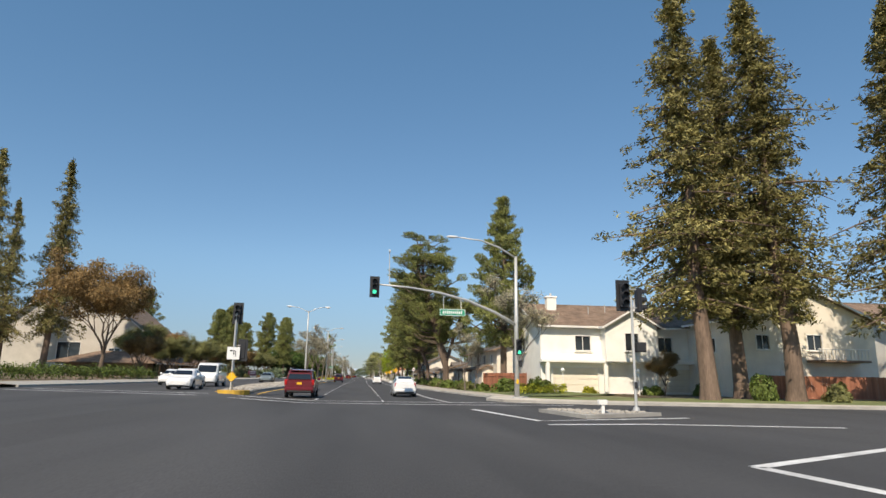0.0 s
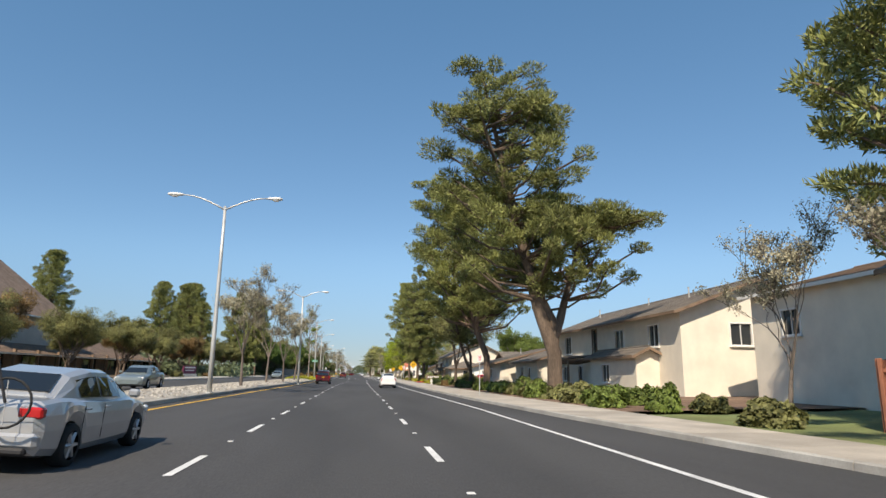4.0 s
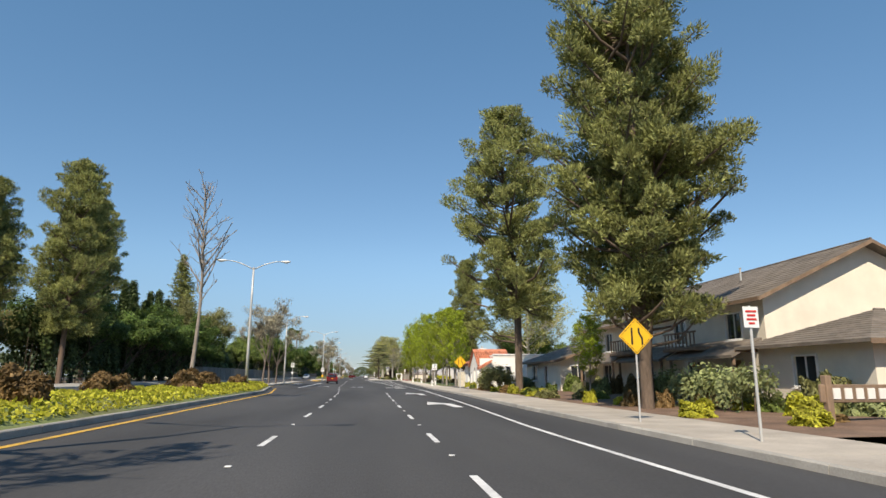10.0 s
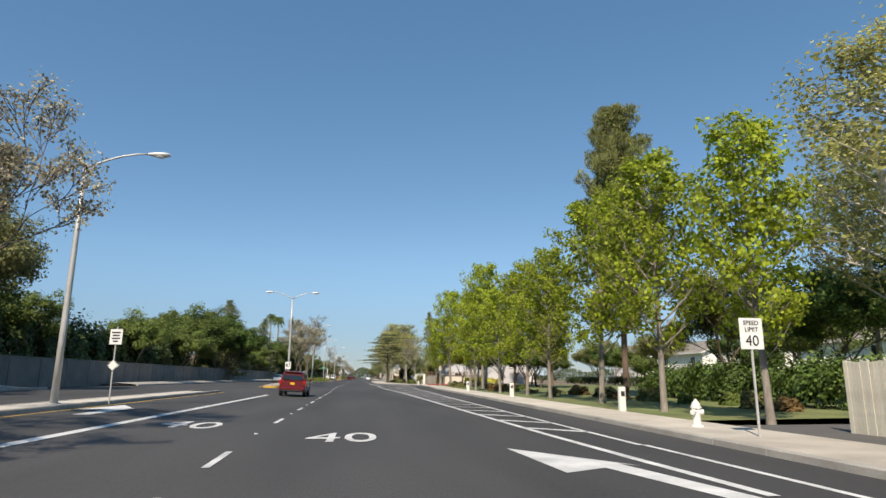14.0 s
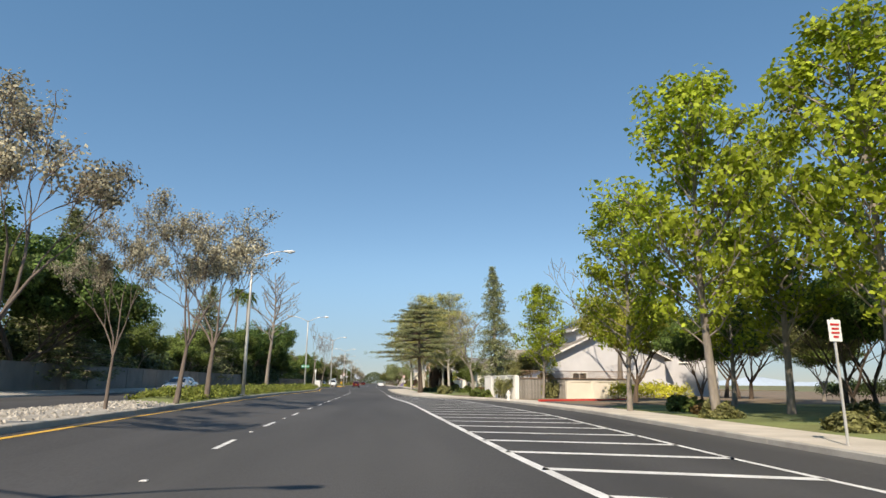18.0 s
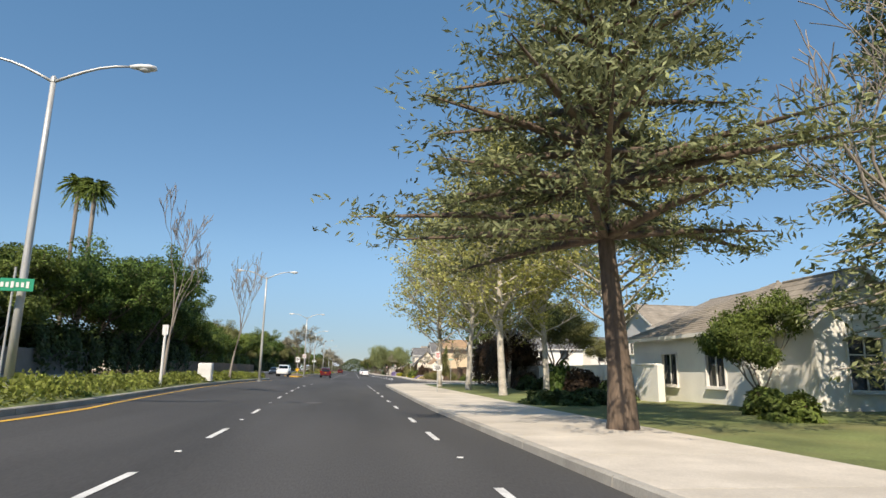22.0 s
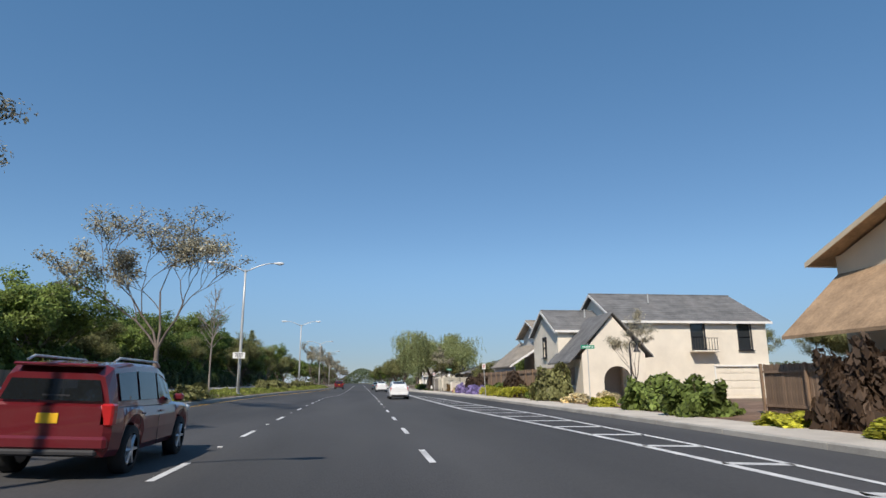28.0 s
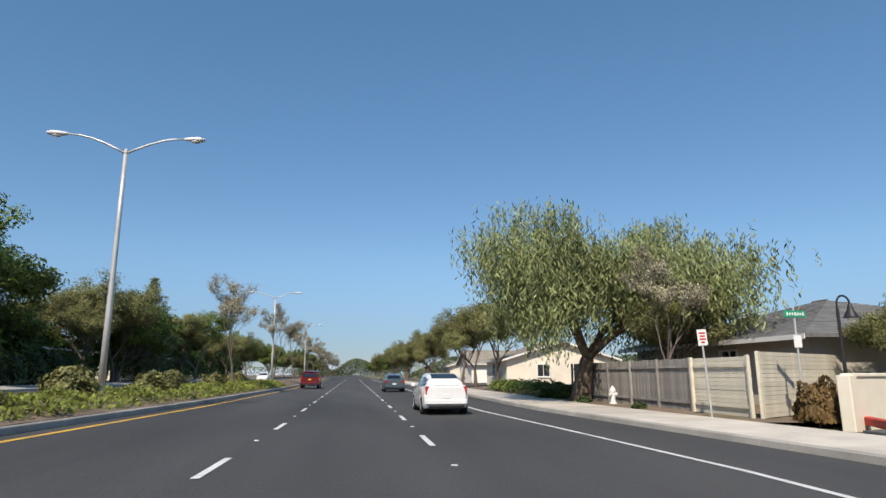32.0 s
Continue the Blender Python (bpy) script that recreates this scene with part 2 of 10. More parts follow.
M = dict(
    asphalt=material("asphalt", (0.0535, 0.0522, 0.0525), 0.88, var=0.34, scale=0.30, fine=45, bump=0.3, stain=(0.075, 0.073, 0.070), stain_amt=0.7, stretch=(1, 0.14, 1)),
    asphalt_old=material("asphalt_old", (0.105, 0.10, 0.097), 0.9, var=0.18, scale=0.3, fine=40, bump=0.3, stain=(0.17, 0.16, 0.15), stain_amt=0.5),
    concrete=material("concrete", (0.56, 0.51, 0.44), 0.9, var=0.14, scale=0.8, fine=30, bump=0.15, objrand=0.10, stain=(0.36, 0.32, 0.26), stain_amt=0.4),
    concrete_old=material("old_concrete", (0.43, 0.385, 0.325), 0.9, var=0.16, scale=0.8, fine=30, bump=0.15, objrand=0.12, stain=(0.27, 0.24, 0.20), stain_amt=0.5),
    kerb=material("kerb_concrete", (0.40, 0.38, 0.34), 0.9, var=0.16, scale=0.9, fine=30, bump=0.2, objrand=0.08, stain=(0.18, 0.16, 0.14), stain_amt=0.5),
    white_line=material("white_road_paint", (0.68, 0.68, 0.665), 0.7, var=0.15, scale=1.5, fine=40, bump=0.1, stain=(0.25, 0.25, 0.25), stain_amt=0.62),
    yellow_line=material("yellow_road_paint", (0.72, 0.42, 0.05), 0.7, var=0.12, scale=1.5, fine=40, bump=0.1, stain=(0.2, 0.17, 0.1), stain_amt=0.5),
    red_paint=material("red_kerb_paint", (0.55, 0.05, 0.04), 0.7, var=0.15, scale=1.5, fine=30, bump=0.1),
    grass=material("grass", (0.150, 0.180, 0.062), 0.95, var=0.35, scale=0.5, fine=14, bump=0.5, stain=(0.24, 0.21, 0.09), stain_amt=0.55),
    soil=material("soil", (0.20, 0.145, 0.10), 0.95, var=0.3, scale=0.7, fine=12, bump=0.5, stain=(0.1, 0.12, 0.045), stain_amt=0.6),
    mulch=material("mulch", (0.17, 0.105, 0.07), 0.95, var=0.35, scale=1.0, fine=16, bump=0.6, stain=(0.3, 0.22, 0.15), stain_amt=0.5),
    land=material("land", (0.16, 0.16, 0.075), 0.95, var=0.3, scale=0.02, fine=0.5, bump=0.3),
    pebble=material("pebble", (0.34, 0.315, 0.275), 0.9, var=0.2, scale=2, fine=20, bump=0.2, island=0.4),
    bark=material("bark", (0.13, 0.095, 0.07), 0.95, var=0.35, scale=2.0, fine=16, bump=0.8, stretch=(1, 1, 0.25)),
    bark_red=material("redwood_bark", (0.165, 0.115, 0.085), 0.95, var=0.35, scale=2.0, fine=14, bump=0.9, stretch=(1, 1, 0.2)),
    bark_pale=material("pale_bark", (0.50, 0.46, 0.40), 0.9, var=0.25, scale=2.5, fine=12, bump=0.4, stain=(0.2, 0.17, 0.13), stain_amt=0.6),
    bark_twig=material("dark_twig_bark", (0.155, 0.125, 0.105), 0.95, var=0.3, scale=2.0, fine=14, bump=0.6, stretch=(1, 1, 0.3)),
    bark_grey=material("grey_bark", (0.27, 0.235, 0.20), 0.92, var=0.3, scale=2.0, fine=14, bump=0.6, stretch=(1, 1, 0.3)),
    leaf_pine=foliage("pine_needles", (0.235, 0.250, 0.085), island=0.55, tr=0.2),
    leaf_redwood=foliage("redwood_needles", (0.215, 0.190, 0.070), island=0.6, tr=0.2),
    leaf_evergreen=foliage("evergreen_leaves", (0.085, 0.135, 0.030), island=0.55, tr=0.15),
    leaf_dark=foliage("dark_leaves", (0.060, 0.088, 0.028), island=0.55, tr=0.1),
    leaf_green=foliage("green_leaves", (0.135, 0.180, 0.042), tr=0.22),
    leaf_lime=foliage("fresh_leaves", (0.330, 0.395, 0.040), tr=0.45),
    leaf_gold=foliage("golden_green_leaves", (0.36, 0.36, 0.06), tr=0.4),
    leaf_olive=foliage("olive_leaves", (0.195, 0.195, 0.075), tr=0.2),
    leaf_willow=foliage("willow_leaves", (0.265, 0.300, 0.130), tr=0.25),
    leaf_cedar=foliage("cedar_needles", (0.225, 0.245, 0.115), tr=0.25),
    leaf_syc=foliage("sycamore_leaves", (0.43, 0.42, 0.15), tr=0.45),
    leaf_dry=foliage("dry_leaves", (0.37, 0.34, 0.24), island=0.6),
    leaf_brown=foliage("russet_leaves", (0.248, 0.163, 0.070)),
    leaf_red=foliage("dark_red_leaves", (0.085, 0.055, 0.036)),
    leaf_yellow=foliage("yellow_green_leaves", (0.43, 0.42, 0.05)),
    leaf_purple=foliage("lavender_flowers", (0.33, 0.27, 0.52)),
    leaf_straw=foliage("straw_blades", (0.651, 0.558, 0.341)),
    leaf_cover=foliage("ground_cover_leaves", (0.215, 0.245, 0.055)),
    # for the far belts: distance haze is put into the leaf colour
    leaf_haze=foliage("haze_tinted_leaves", (0.171, 0.209, 0.116), island=0.3),
    steel=material("galvanised_steel", (0.56, 0.56, 0.54), 0.45, metal=0.35, var=0.1, scale=1.5, fine=25, bump=0.05, stain=(0.3, 0.28, 0.25), stain_amt=0.3),
    lamp_head=material("lamp_housing", (0.74, 0.74, 0.72), 0.5, var=0.08, scale=2, fine=20, bump=0.02),
    black=material("black_metal", (0.02, 0.02, 0.022), 0.5, var=0.15, scale=2, fine=20, bump=0.05),
    sign_yellow=material("sign_yellow", (0.82, 0.46, 0.02), 0.45, var=0.05, scale=2, fine=20, bump=0.0),
    sign_white=material("sign_white", (0.78, 0.78, 0.76), 0.45, var=0.05, scale=2, fine=20, bump=0.0),
    sign_green=material("sign_green", (0.015, 0.30, 0.17), 0.45, var=0.05, scale=2, fine=20, bump=0.0),
    sign_red=material("sign_red", (0.55, 0.03, 0.03), 0.45, var=0.05, scale=2, fine=20, bump=0.0),
    sign_black=material("sign_black", (0.015, 0.015, 0.015), 0.5, var=0.05, scale=2, fine=20, bump=0.0),
    stucco_white=material("white_stucco", (0.87, 0.85, 0.79), 0.92, var=0.06, scale=0.8, fine=30, bump=0.25, stain=(0.68, 0.64, 0.57), stain_amt=0.3),
    stucco_cream=material("cream_stucco", (0.79, 0.72, 0.60), 0.92, var=0.07, scale=0.8, fine=30, bump=0.25, stain=(0.5, 0.44, 0.36), stain_amt=0.35),
    stucco_tan=material("tan_stucco", (0.56, 0.43, 0.29), 0.92, var=0.07, scale=0.8, fine=30, bump=0.25, stain=(0.42, 0.33, 0.24), stain_amt=0.3),
    stucco_grey=material("grey_stucco", (0.51, 0.47, 0.41), 0.92, var=0.07, scale=0.8, fine=30, bump=0.25, stain=(0.33, 0.3, 0.27), stain_amt=0.3),
    stucco_cool=material("cool_white_stucco", (0.62, 0.62, 0.64), 0.92, var=0.06, scale=0.8, fine=30, bump=0.25, stain=(0.48, 0.47, 0.47), stain_amt=0.3),
    siding_grey=material("grey_siding", (0.60, 0.575, 0.53), 0.8, var=0.06, scale=0.8, fine=22, bump=0.1, objrand=0.04),
    siding_tan=material("tan_siding", (0.72, 0.58, 0.40), 0.8, var=0.06, scale=0.8, fine=22, bump=0.1),
    roof_grey=material("grey_shingles", (0.15, 0.15, 0.15), 0.95, var=0.3, scale=1.2, fine=9, bump=0.6, stain=(0.22, 0.21, 0.2), stain_amt=0.4),
    roof_brown=material("brown_shingles", (0.21, 0.145, 0.105), 0.95, var=0.3, scale=1.2, fine=9, bump=0.6, stain=(0.28, 0.22, 0.17), stain_amt=0.4),
    roof_tan=material("tan_shingles", (0.37, 0.25, 0.15), 0.95, var=0.25, scale=1.2, fine=9, bump=0.6),
    roof_taupe=material("taupe_shingles", (0.29, 0.255, 0.21), 0.95, var=0.25, scale=1.2, fine=9, bump=0.6, stain=(0.2, 0.17, 0.14), stain_amt=0.4),
    roof_dark=material("dark_brown_shingles", (0.165, 0.140, 0.115), 0.95, var=0.28, scale=1.2, fine=9, bump=0.6, stain=(0.24, 0.21, 0.18), stain_amt=0.4),
    terracotta=material("terracotta_tile", (0.46, 0.17, 0.095), 0.85, var=0.25, scale=2.5, fine=15, bump=0.2, objrand=0.3, island=0.3),
    trim=material("white_trim", (0.78, 0.76, 0.72), 0.6, var=0.05, scale=2, fine=20, bump=0.05),
    pane=glass_mat("window_glass"),
    fence=material("fence_boards", (0.24, 0.165, 0.11), 0.9, var=0.3, scale=1.5, fine=14, bump=0.4, objrand=0.2, stretch=(1, 1, 0.2)),
    fence_grey=material("weathered_boards", (0.27, 0.25, 0.225), 0.9, var=0.3, scale=1.5, fine=14, bump=0.4, objrand=0.2, stretch=(1, 1, 0.2)),
    fence_red=material("red_fence_boards", (0.33, 0.13, 0.075), 0.9, var=0.3, scale=1.5, fine=14, bump=0.4, objrand=0.2, stretch=(1, 1, 0.2)),
    fence_cream=material("cream_boards", (0.66, 0.61, 0.49), 0.85, var=0.12, scale=1.5, fine=14, bump=0.2, objrand=0.08),
    wall_grey=material("grey_block", (0.215, 0.20, 0.18), 0.93, var=0.18, scale=0.6, fine=20, bump=0.3, stain=(0.18, 0.165, 0.15), stain_amt=0.5),
    wood=material("brown_timber", (0.22, 0.15, 0.10), 0.85, var=0.25, scale=1.5, fine=14, bump=0.3, stretch=(1, 1, 0.3)),
    door_red=material("red_door_paint", (0.45, 0.05, 0.03), 0.5, var=0.1, scale=1.5, fine=14, bump=0.05),
    rubber=material("tyre_rubber", (0.018, 0.018, 0.018), 0.85, var=0.2, scale=4, fine=30, bump=0.2),
    alloy=material("alloy_rim", (0.55, 0.55, 0.56), 0.35, metal=0.7, var=0.1, scale=4, fine=30, bump=0.0),
    plastic=material("black_plastic", (0.025, 0.025, 0.027), 0.6, var=0.15, scale=4, fine=30, bump=0.05),
    car_glass=glass_mat("car_glass", (0.012, 0.014, 0.016), 0.03),
    tail=material("tail_lamp_lens", (0.45, 0.015, 0.015), 0.2, var=0.1, scale=6, fine=30, bump=0.0, coat=0.5),
    head=material("head_lamp_lens", (0.7, 0.7, 0.68), 0.12, var=0.1, scale=6, fine=30, bump=0.0, coat=0.5),
    car_white=paint("white_car_paint", (0.80, 0.80, 0.79)),
    car_red=paint("maroon_car_paint", (0.16, 0.014, 0.020), metal=0.25),
    car_red2=paint("red_car_paint", (0.42, 0.03, 0.04), metal=0.1),
    car_teal=paint("teal_car_paint", (0.075, 0.11, 0.13), metal=0.3),
    car_silver=paint("silver_car_paint", (0.50, 0.51, 0.52), metal=0.45),
    car_dark=paint("dark_car_paint", (0.03, 0.04, 0.055), metal=0.3),
    car_grey=paint("grey_green_car_paint", (0.22, 0.26, 0.26), metal=0.4),
    solar=glass_mat("solar_glass", (0.010, 0.013, 0.018), 0.38),
    brick=material("red_brick", (0.36, 0.15, 0.10), 0.9, var=0.25, scale=2, fine=20, bump=0.3),
    sign_maroon=material("maroon_sign_board", (0.16, 0.03, 0.07), 0.6, var=0.1, scale=2, fine=20, bump=0.05),
)
_green = bpy.data.materials.new("green_signal_glow")
_green.use_nodes = True
_green.node_tree.nodes["Principled BSDF"].inputs["Base Color"].default_value = (0.02, 0.4, 0.25, 1)
_green.node_tree.nodes["Principled BSDF"].inputs["Emission Color"].default_value = (0.05, 0.9, 0.55, 1)
_green.node_tree.nodes["Principled BSDF"].inputs["Emission Strength"].default_value = 1.2
M["go"] = _green


# ---- mesh kit ----
class Kit:
    """Collects vertices and faces of one part."""

    def __init__(self, weld=False):
        self.v, self.f, self.weld = [], [], weld

    def add(self, vs, fs):
        o = len(self.v)
        self.v.extend(tuple(p) for p in vs)
        self.f.extend(tuple(i + o for i in q) for q in fs)
        return self

    def box(self, c, s, rz=0.0, bev=0.0):
        x, y, z = s[0] / 2, s[1] / 2, s[2] / 2
        ca, sa = math.cos(radians(rz)), math.sin(radians(rz))
        b = min(bev, x * 0.9, y * 0.9, z * 0.9)
        if b <= 0:
            loc = [(i * x, j * y, k * z) for i in (-1, 1) for j in (-1, 1) for k in (-1, 1)]
            fs = [(0, 1, 3, 2), (4, 6, 7, 5), (0, 4, 5, 1), (2, 3, 7, 6), (0, 2, 6, 4), (1, 5, 7, 3)]
        else:
            loc, idx = [], {}
            for i in (-1, 1):
                for j in (-1, 1):
                    for k in (-1, 1):
                        for a in range(3):
                            p = [i * (x - b), j * (y - b), k * (z - b)]
                            p[a] = (i, j, k)[a] * (x, y, z)[a]
                            idx[i, j, k, a] = len(loc)
                            loc.append(tuple(p))
            g = lambda i, j, k, a: idx[i, j, k, a]
            fs = []
            for s1 in (-1, 1):
                q = [g(s1, -1, -1, 0), g(s1, 1, -1, 0), g(s1, 1, 1, 0), g(s1, -1, 1, 0)]
                fs.append(tuple(q if s1 > 0 else q[::-1]))
                q = [g(-1, s1, -1, 1), g(-1, s1, 1, 1), g(1, s1, 1, 1), g(1, s1, -1, 1)]
                fs.append(tuple(q if s1 > 0 else q[::-1]))
                q = [g(-1, -1, s1, 2), g(1, -1, s1, 2), g(1, 1, s1, 2), g(-1, 1, s1, 2)]
                fs.append(tuple(q if s1 > 0 else q[::-1]))
            for s1 in (-1, 1):
                for s2 in (-1, 1):
                    q = [g(-1, s1, s2, 1), g(1, s1, s2, 1), g(1, s1, s2, 2), g(-1, s1, s2, 2)]
                    fs.append(tuple(q if s1 * s2 > 0 else q[::-1]))
                    q = [g(s1, -1, s2, 2), g(s1, 1, s2, 2), g(s1, 1, s2, 0), g(s1, -1, s2, 0)]
                    fs.append(tuple(q if s1 * s2 > 0 else q[::-1]))
                    q = [g(s1, s2, -1, 0), g(s1, s2, 1, 0), g(s1, s2, 1, 1), g(s1, s2, -1, 1)]
                    fs.append(tuple(q if s1 * s2 > 0 else q[::-1]))
                    for s3 in (-1, 1):
                        q = [g(s1, s2, s3, 0), g(s1, s2, s3, 1), g(s1, s2, s3, 2)]
                        fs.append(tuple(q if s1 * s2 * s3 > 0 else q[::-1]))
        return self.add([(c[0] + px * ca - py * sa, c[1] + px * sa + py * ca, c[2] + pz) for px, py, pz in loc], fs)

    def tube(self, pts, radii, n=8, caps=True):
        rings = []
        pts = [Vector(p) for p in pts]
        if not isinstance(radii, (list, tuple)):
            radii = [radii] * len(pts)
        o = len(self.v)
        for i, p in enumerate(pts):
            d = (pts[min(i + 1, len(pts) - 1)] - pts[max(i - 1, 0)]).normalized()
            a = d.orthogonal().normalized() if i == 0 else (a - d * a.dot(d)).normalized()
            b = d.cross(a)
            for k in range(n):
                t = 2 * math.pi * k / n
                self.v.append(tuple(p + (a * math.cos(t) + b * math.sin(t)) * radii[i]))
        for i in range(len(pts) - 1):
            for k in range(n):
                k2 = (k + 1) % n
                self.f.append((o + i * n + k, o + i * n + k2, o + (i + 1) * n + k2, o + (i + 1) * n + k))
        if caps:
            self.f.append(tuple(o + k for k in range(n))[::-1])
            self.f.append(tuple(o + (len(pts) - 1) * n + k for k in range(n)))
        return self

    def poly(self, pts, depth):
        """A flat outline given extruded by the vector depth."""
        n = len(pts)
        d = Vector(depth)
        vs = [Vector(p) for p in pts] + [Vector(p) + d for p in pts]
        fs = [tuple(range(n))[::-1], tuple(range(n, 2 * n))]
        fs += [(i, (i + 1) % n, n + (i + 1) % n, n + i) for i in range(n)]
        return self.add(vs, fs)

    def ball(self, c, r, n=8, m=6):
        r = r if isinstance(r, (list, tuple)) else (r, r, r)
        vs = [(c[0], c[1], c[2] - r[2])]
        for j in range(1, m):
            a = math.pi * j / m
            for i in range(n):
                t = 2 * math.pi * i / n
                vs.append((c[0] + r[0] * math.sin(a) * math.cos(t), c[1] + r[1] * math.sin(a) * math.sin(t), c[2] - r[2] * math.cos(a)))
        vs.append((c[0], c[1], c[2] + r[2]))
        fs = [(0, 1 + (i + 1) % n, 1 + i) for i in range(n)]
        for j in range(m - 2):
            for i in range(n):
                a, b = 1 + j * n + i, 1 + j * n + (i + 1) % n
                fs.append((a, b, b + n, a + n))
        e = len(vs) - 1
        fs += [(e, 1 + (m - 2) * n + i, 1 + (m - 2) * n + (i + 1) % n) for i in range(n)]
        return self.add(vs, fs)

    def mesh(self, name, mat, smooth=False):
        me = bpy.data.meshes.new(name)
        me.from_pydata(self.v, [], self.f)
        me.update()
        bm = bmesh.new()
        bm.from_mesh(me)
        if self.weld:
            bmesh.ops.remove_doubles(bm, verts=bm.verts, dist=0.0005)
        bmesh.ops.recalc_face_normals(bm, faces=bm.faces)
        bm.to_mesh(me)
        bm.free()
        me.materials.append(mat)
        if smooth:
            me.shade_smooth()
        return me


def part(name, kit, mat, parent=None, label="", smooth=False, at=None):
    me = kit if isinstance(kit, bpy.types.Mesh) else kit.mesh(name, mat, smooth)
    ob = new(name, me)
    if parent:
        ob.parent = parent
    if at is not None:
        ob.matrix_basis = at
    return tagged(ob, label) if label else ob


def thing(name, m, label, category, group="", kind=""):
    e = new(name)
    e.empty_display_size = 0.2
    e.matrix_basis = m
    return tagged(e, label, category, group, kind)


def lerp_at(table):
    xs, ys = [p[0] for p in table], [p[1] for p in table]
    return lambda v: float(np.interp(v, xs, ys))


# ---- plan ----
def gz(x):
    """Height of the paved surface across the avenue: it rises gently towards the median."""
    return float(np.interp(x, [-26, -22, -11, -7.6, -6.2, -4.6, -1], [0.75, 0.42, 0.34, 0.30, 0.12, 0.02, 0.0]))


kerb_r = lerp_at([(30, 7.9), (46, 9.9), (50, 9.2), (60, 8.2), (75, 7.2), (90, 6.7), (115, 6.6), (145, 6.9), (180, 7.3), (200, 7.8), (225, 7.8), (240, 8.3),
                  (280, 9.3), (300, 9.7), (320, 11.0), (338, 10.6), (347, 8.6), (352, 6.0), (357, 4.2), (365, 3.5), (385, 3.05), (415, 3.2), (419, 3.25), (424, 4.2),
                  (427, 9.4), (453, 9.4), (460, 9.4), (480, 9.9), (495, 10.2), (524, 10.0), (540, 8.7), (550, 8.1), (562, 7.3), (575, 7.6), (640, 7.4), (1500, 7.4)])
walk_w = lerp_at([(0, 2.0), (60, 2.6), (80, 3.2), (220, 3.2), (240, 2.6), (350, 2.6), (357, 4.3), (424, 4.0), (450, 2.0), (500, 2.4), (560, 3.0), (1500, 3.0)])
lane_l = lerp_at([(0, -2.7), (40, -2.6), (125, -2.6), (145, -2.3), (168, -2.0), (185, -1.75), (205, -1.75), (215, -2.0), (235, -2.6), (280, -2.9), (310, -3.5), (340, -3.3), (360, -3.0), (375, -2.9),
                  (395, -3.7), (415, -4.3), (426, -3.6), (460, -3.0), (500, -3.25), (527, -3.25), (535, -2.4), (555, -2.0), (1500, -1.8)])
lane_r = lerp_at([(0, 1.42), (40, 1.42), (85, 1.5), (120, 1.45), (150, 1.58), (185, 1.93), (210, 2.3), (360, 1.95), (395, 1.8), (425, 1.6), (460, 1.3), (500, 1.48), (555, 1.68), (1500, 1.7)])
edge_r = lerp_at([(36, 5.3), (46, 4.8), (80, 5.35), (115, 5.05), (170, 4.9), (186, 5.6), (215, 6.4), (232, 6.4)])
med_r = lerp_at([(40, -6.9), (46, -7.2), (95, -7.2), (150, -6.8), (200, -6.9), (212, -8.0), (283, -8.6), (292, -7.6), (330, -8.6), (345, -8.6), (360, -8.0), (378, -7.7), (398, -9.2), (415, -9.4), (430, -8.8),
                 (456, -8.2), (500, -8.7), (512, -8.6), (550, -7.1), (566, -6.6), (600, -6.2), (1500, -6.2)])
med_l = lerp_at([(40, -8.6), (60, -10.6), (95, -11.2), (200, -11.4), (212, -10.2), (283, -9.8), (295, -11.2), (330, -12.2), (420, -12.4), (430, -10.0), (456, -9.2), (470, -11.0), (500, -12), (600, -11), (1500, -11)])


# ---- ground and road ----
def strip(name, xl, xr, y0, y1, step, mat, z=0.0, kind="structure", label="", follow=True, parent=None):
    """A sheet along the avenue between two lines, laid on the paved surface."""
    ys = np.arange(y0, y1 + 0.01, step)
    k = Kit()
    a, b = xl(ys[0]), xr(ys[0])
    knots = [q for q in (-22, -11, -7.6, -6.2, -4.6, -1, 1) if a + 0.01 < q < b - 0.01]
    n = len(knots) + 2
    for y in ys:
        for x in [xl(y)] + knots + [xr(y)]:
            k.v.append((x, float(y), (gz(x) if follow else 0) + z))
    for j in range(len(ys) - 1):
        for i in range(n - 1):
            o = j * n + i
            k.f.append((o, o + 1, o + n + 1, o + n))
    ob = part(name, k, mat, parent)
    if not parent:
        tagged(ob, label, name.replace("_", " "), kind=kind)
    return ob


def slab(name, outline, z0, z1, mat, label, category, kind="structure", parent=None):
    k = Kit()
    k.poly([(x, y, z0) for x, y in outline], (0, 0, z1 - z0))
    ob = part(name, k, mat, parent)
    return tagged(ob, label, category, kind=kind) if not parent else ob


# far ground to the horizon
g = Kit()
R0 = 3800
g.add([(-R0, -R0, -0.06), (R0, -R0, -0.06), (R0, R0, -0.06), (-R0, R0, -0.06)], [(0, 1, 2, 3)])
tagged(part("ground", g, M["land"]), "dry green and tan land reaching the horizon", "ground", kind="structure")

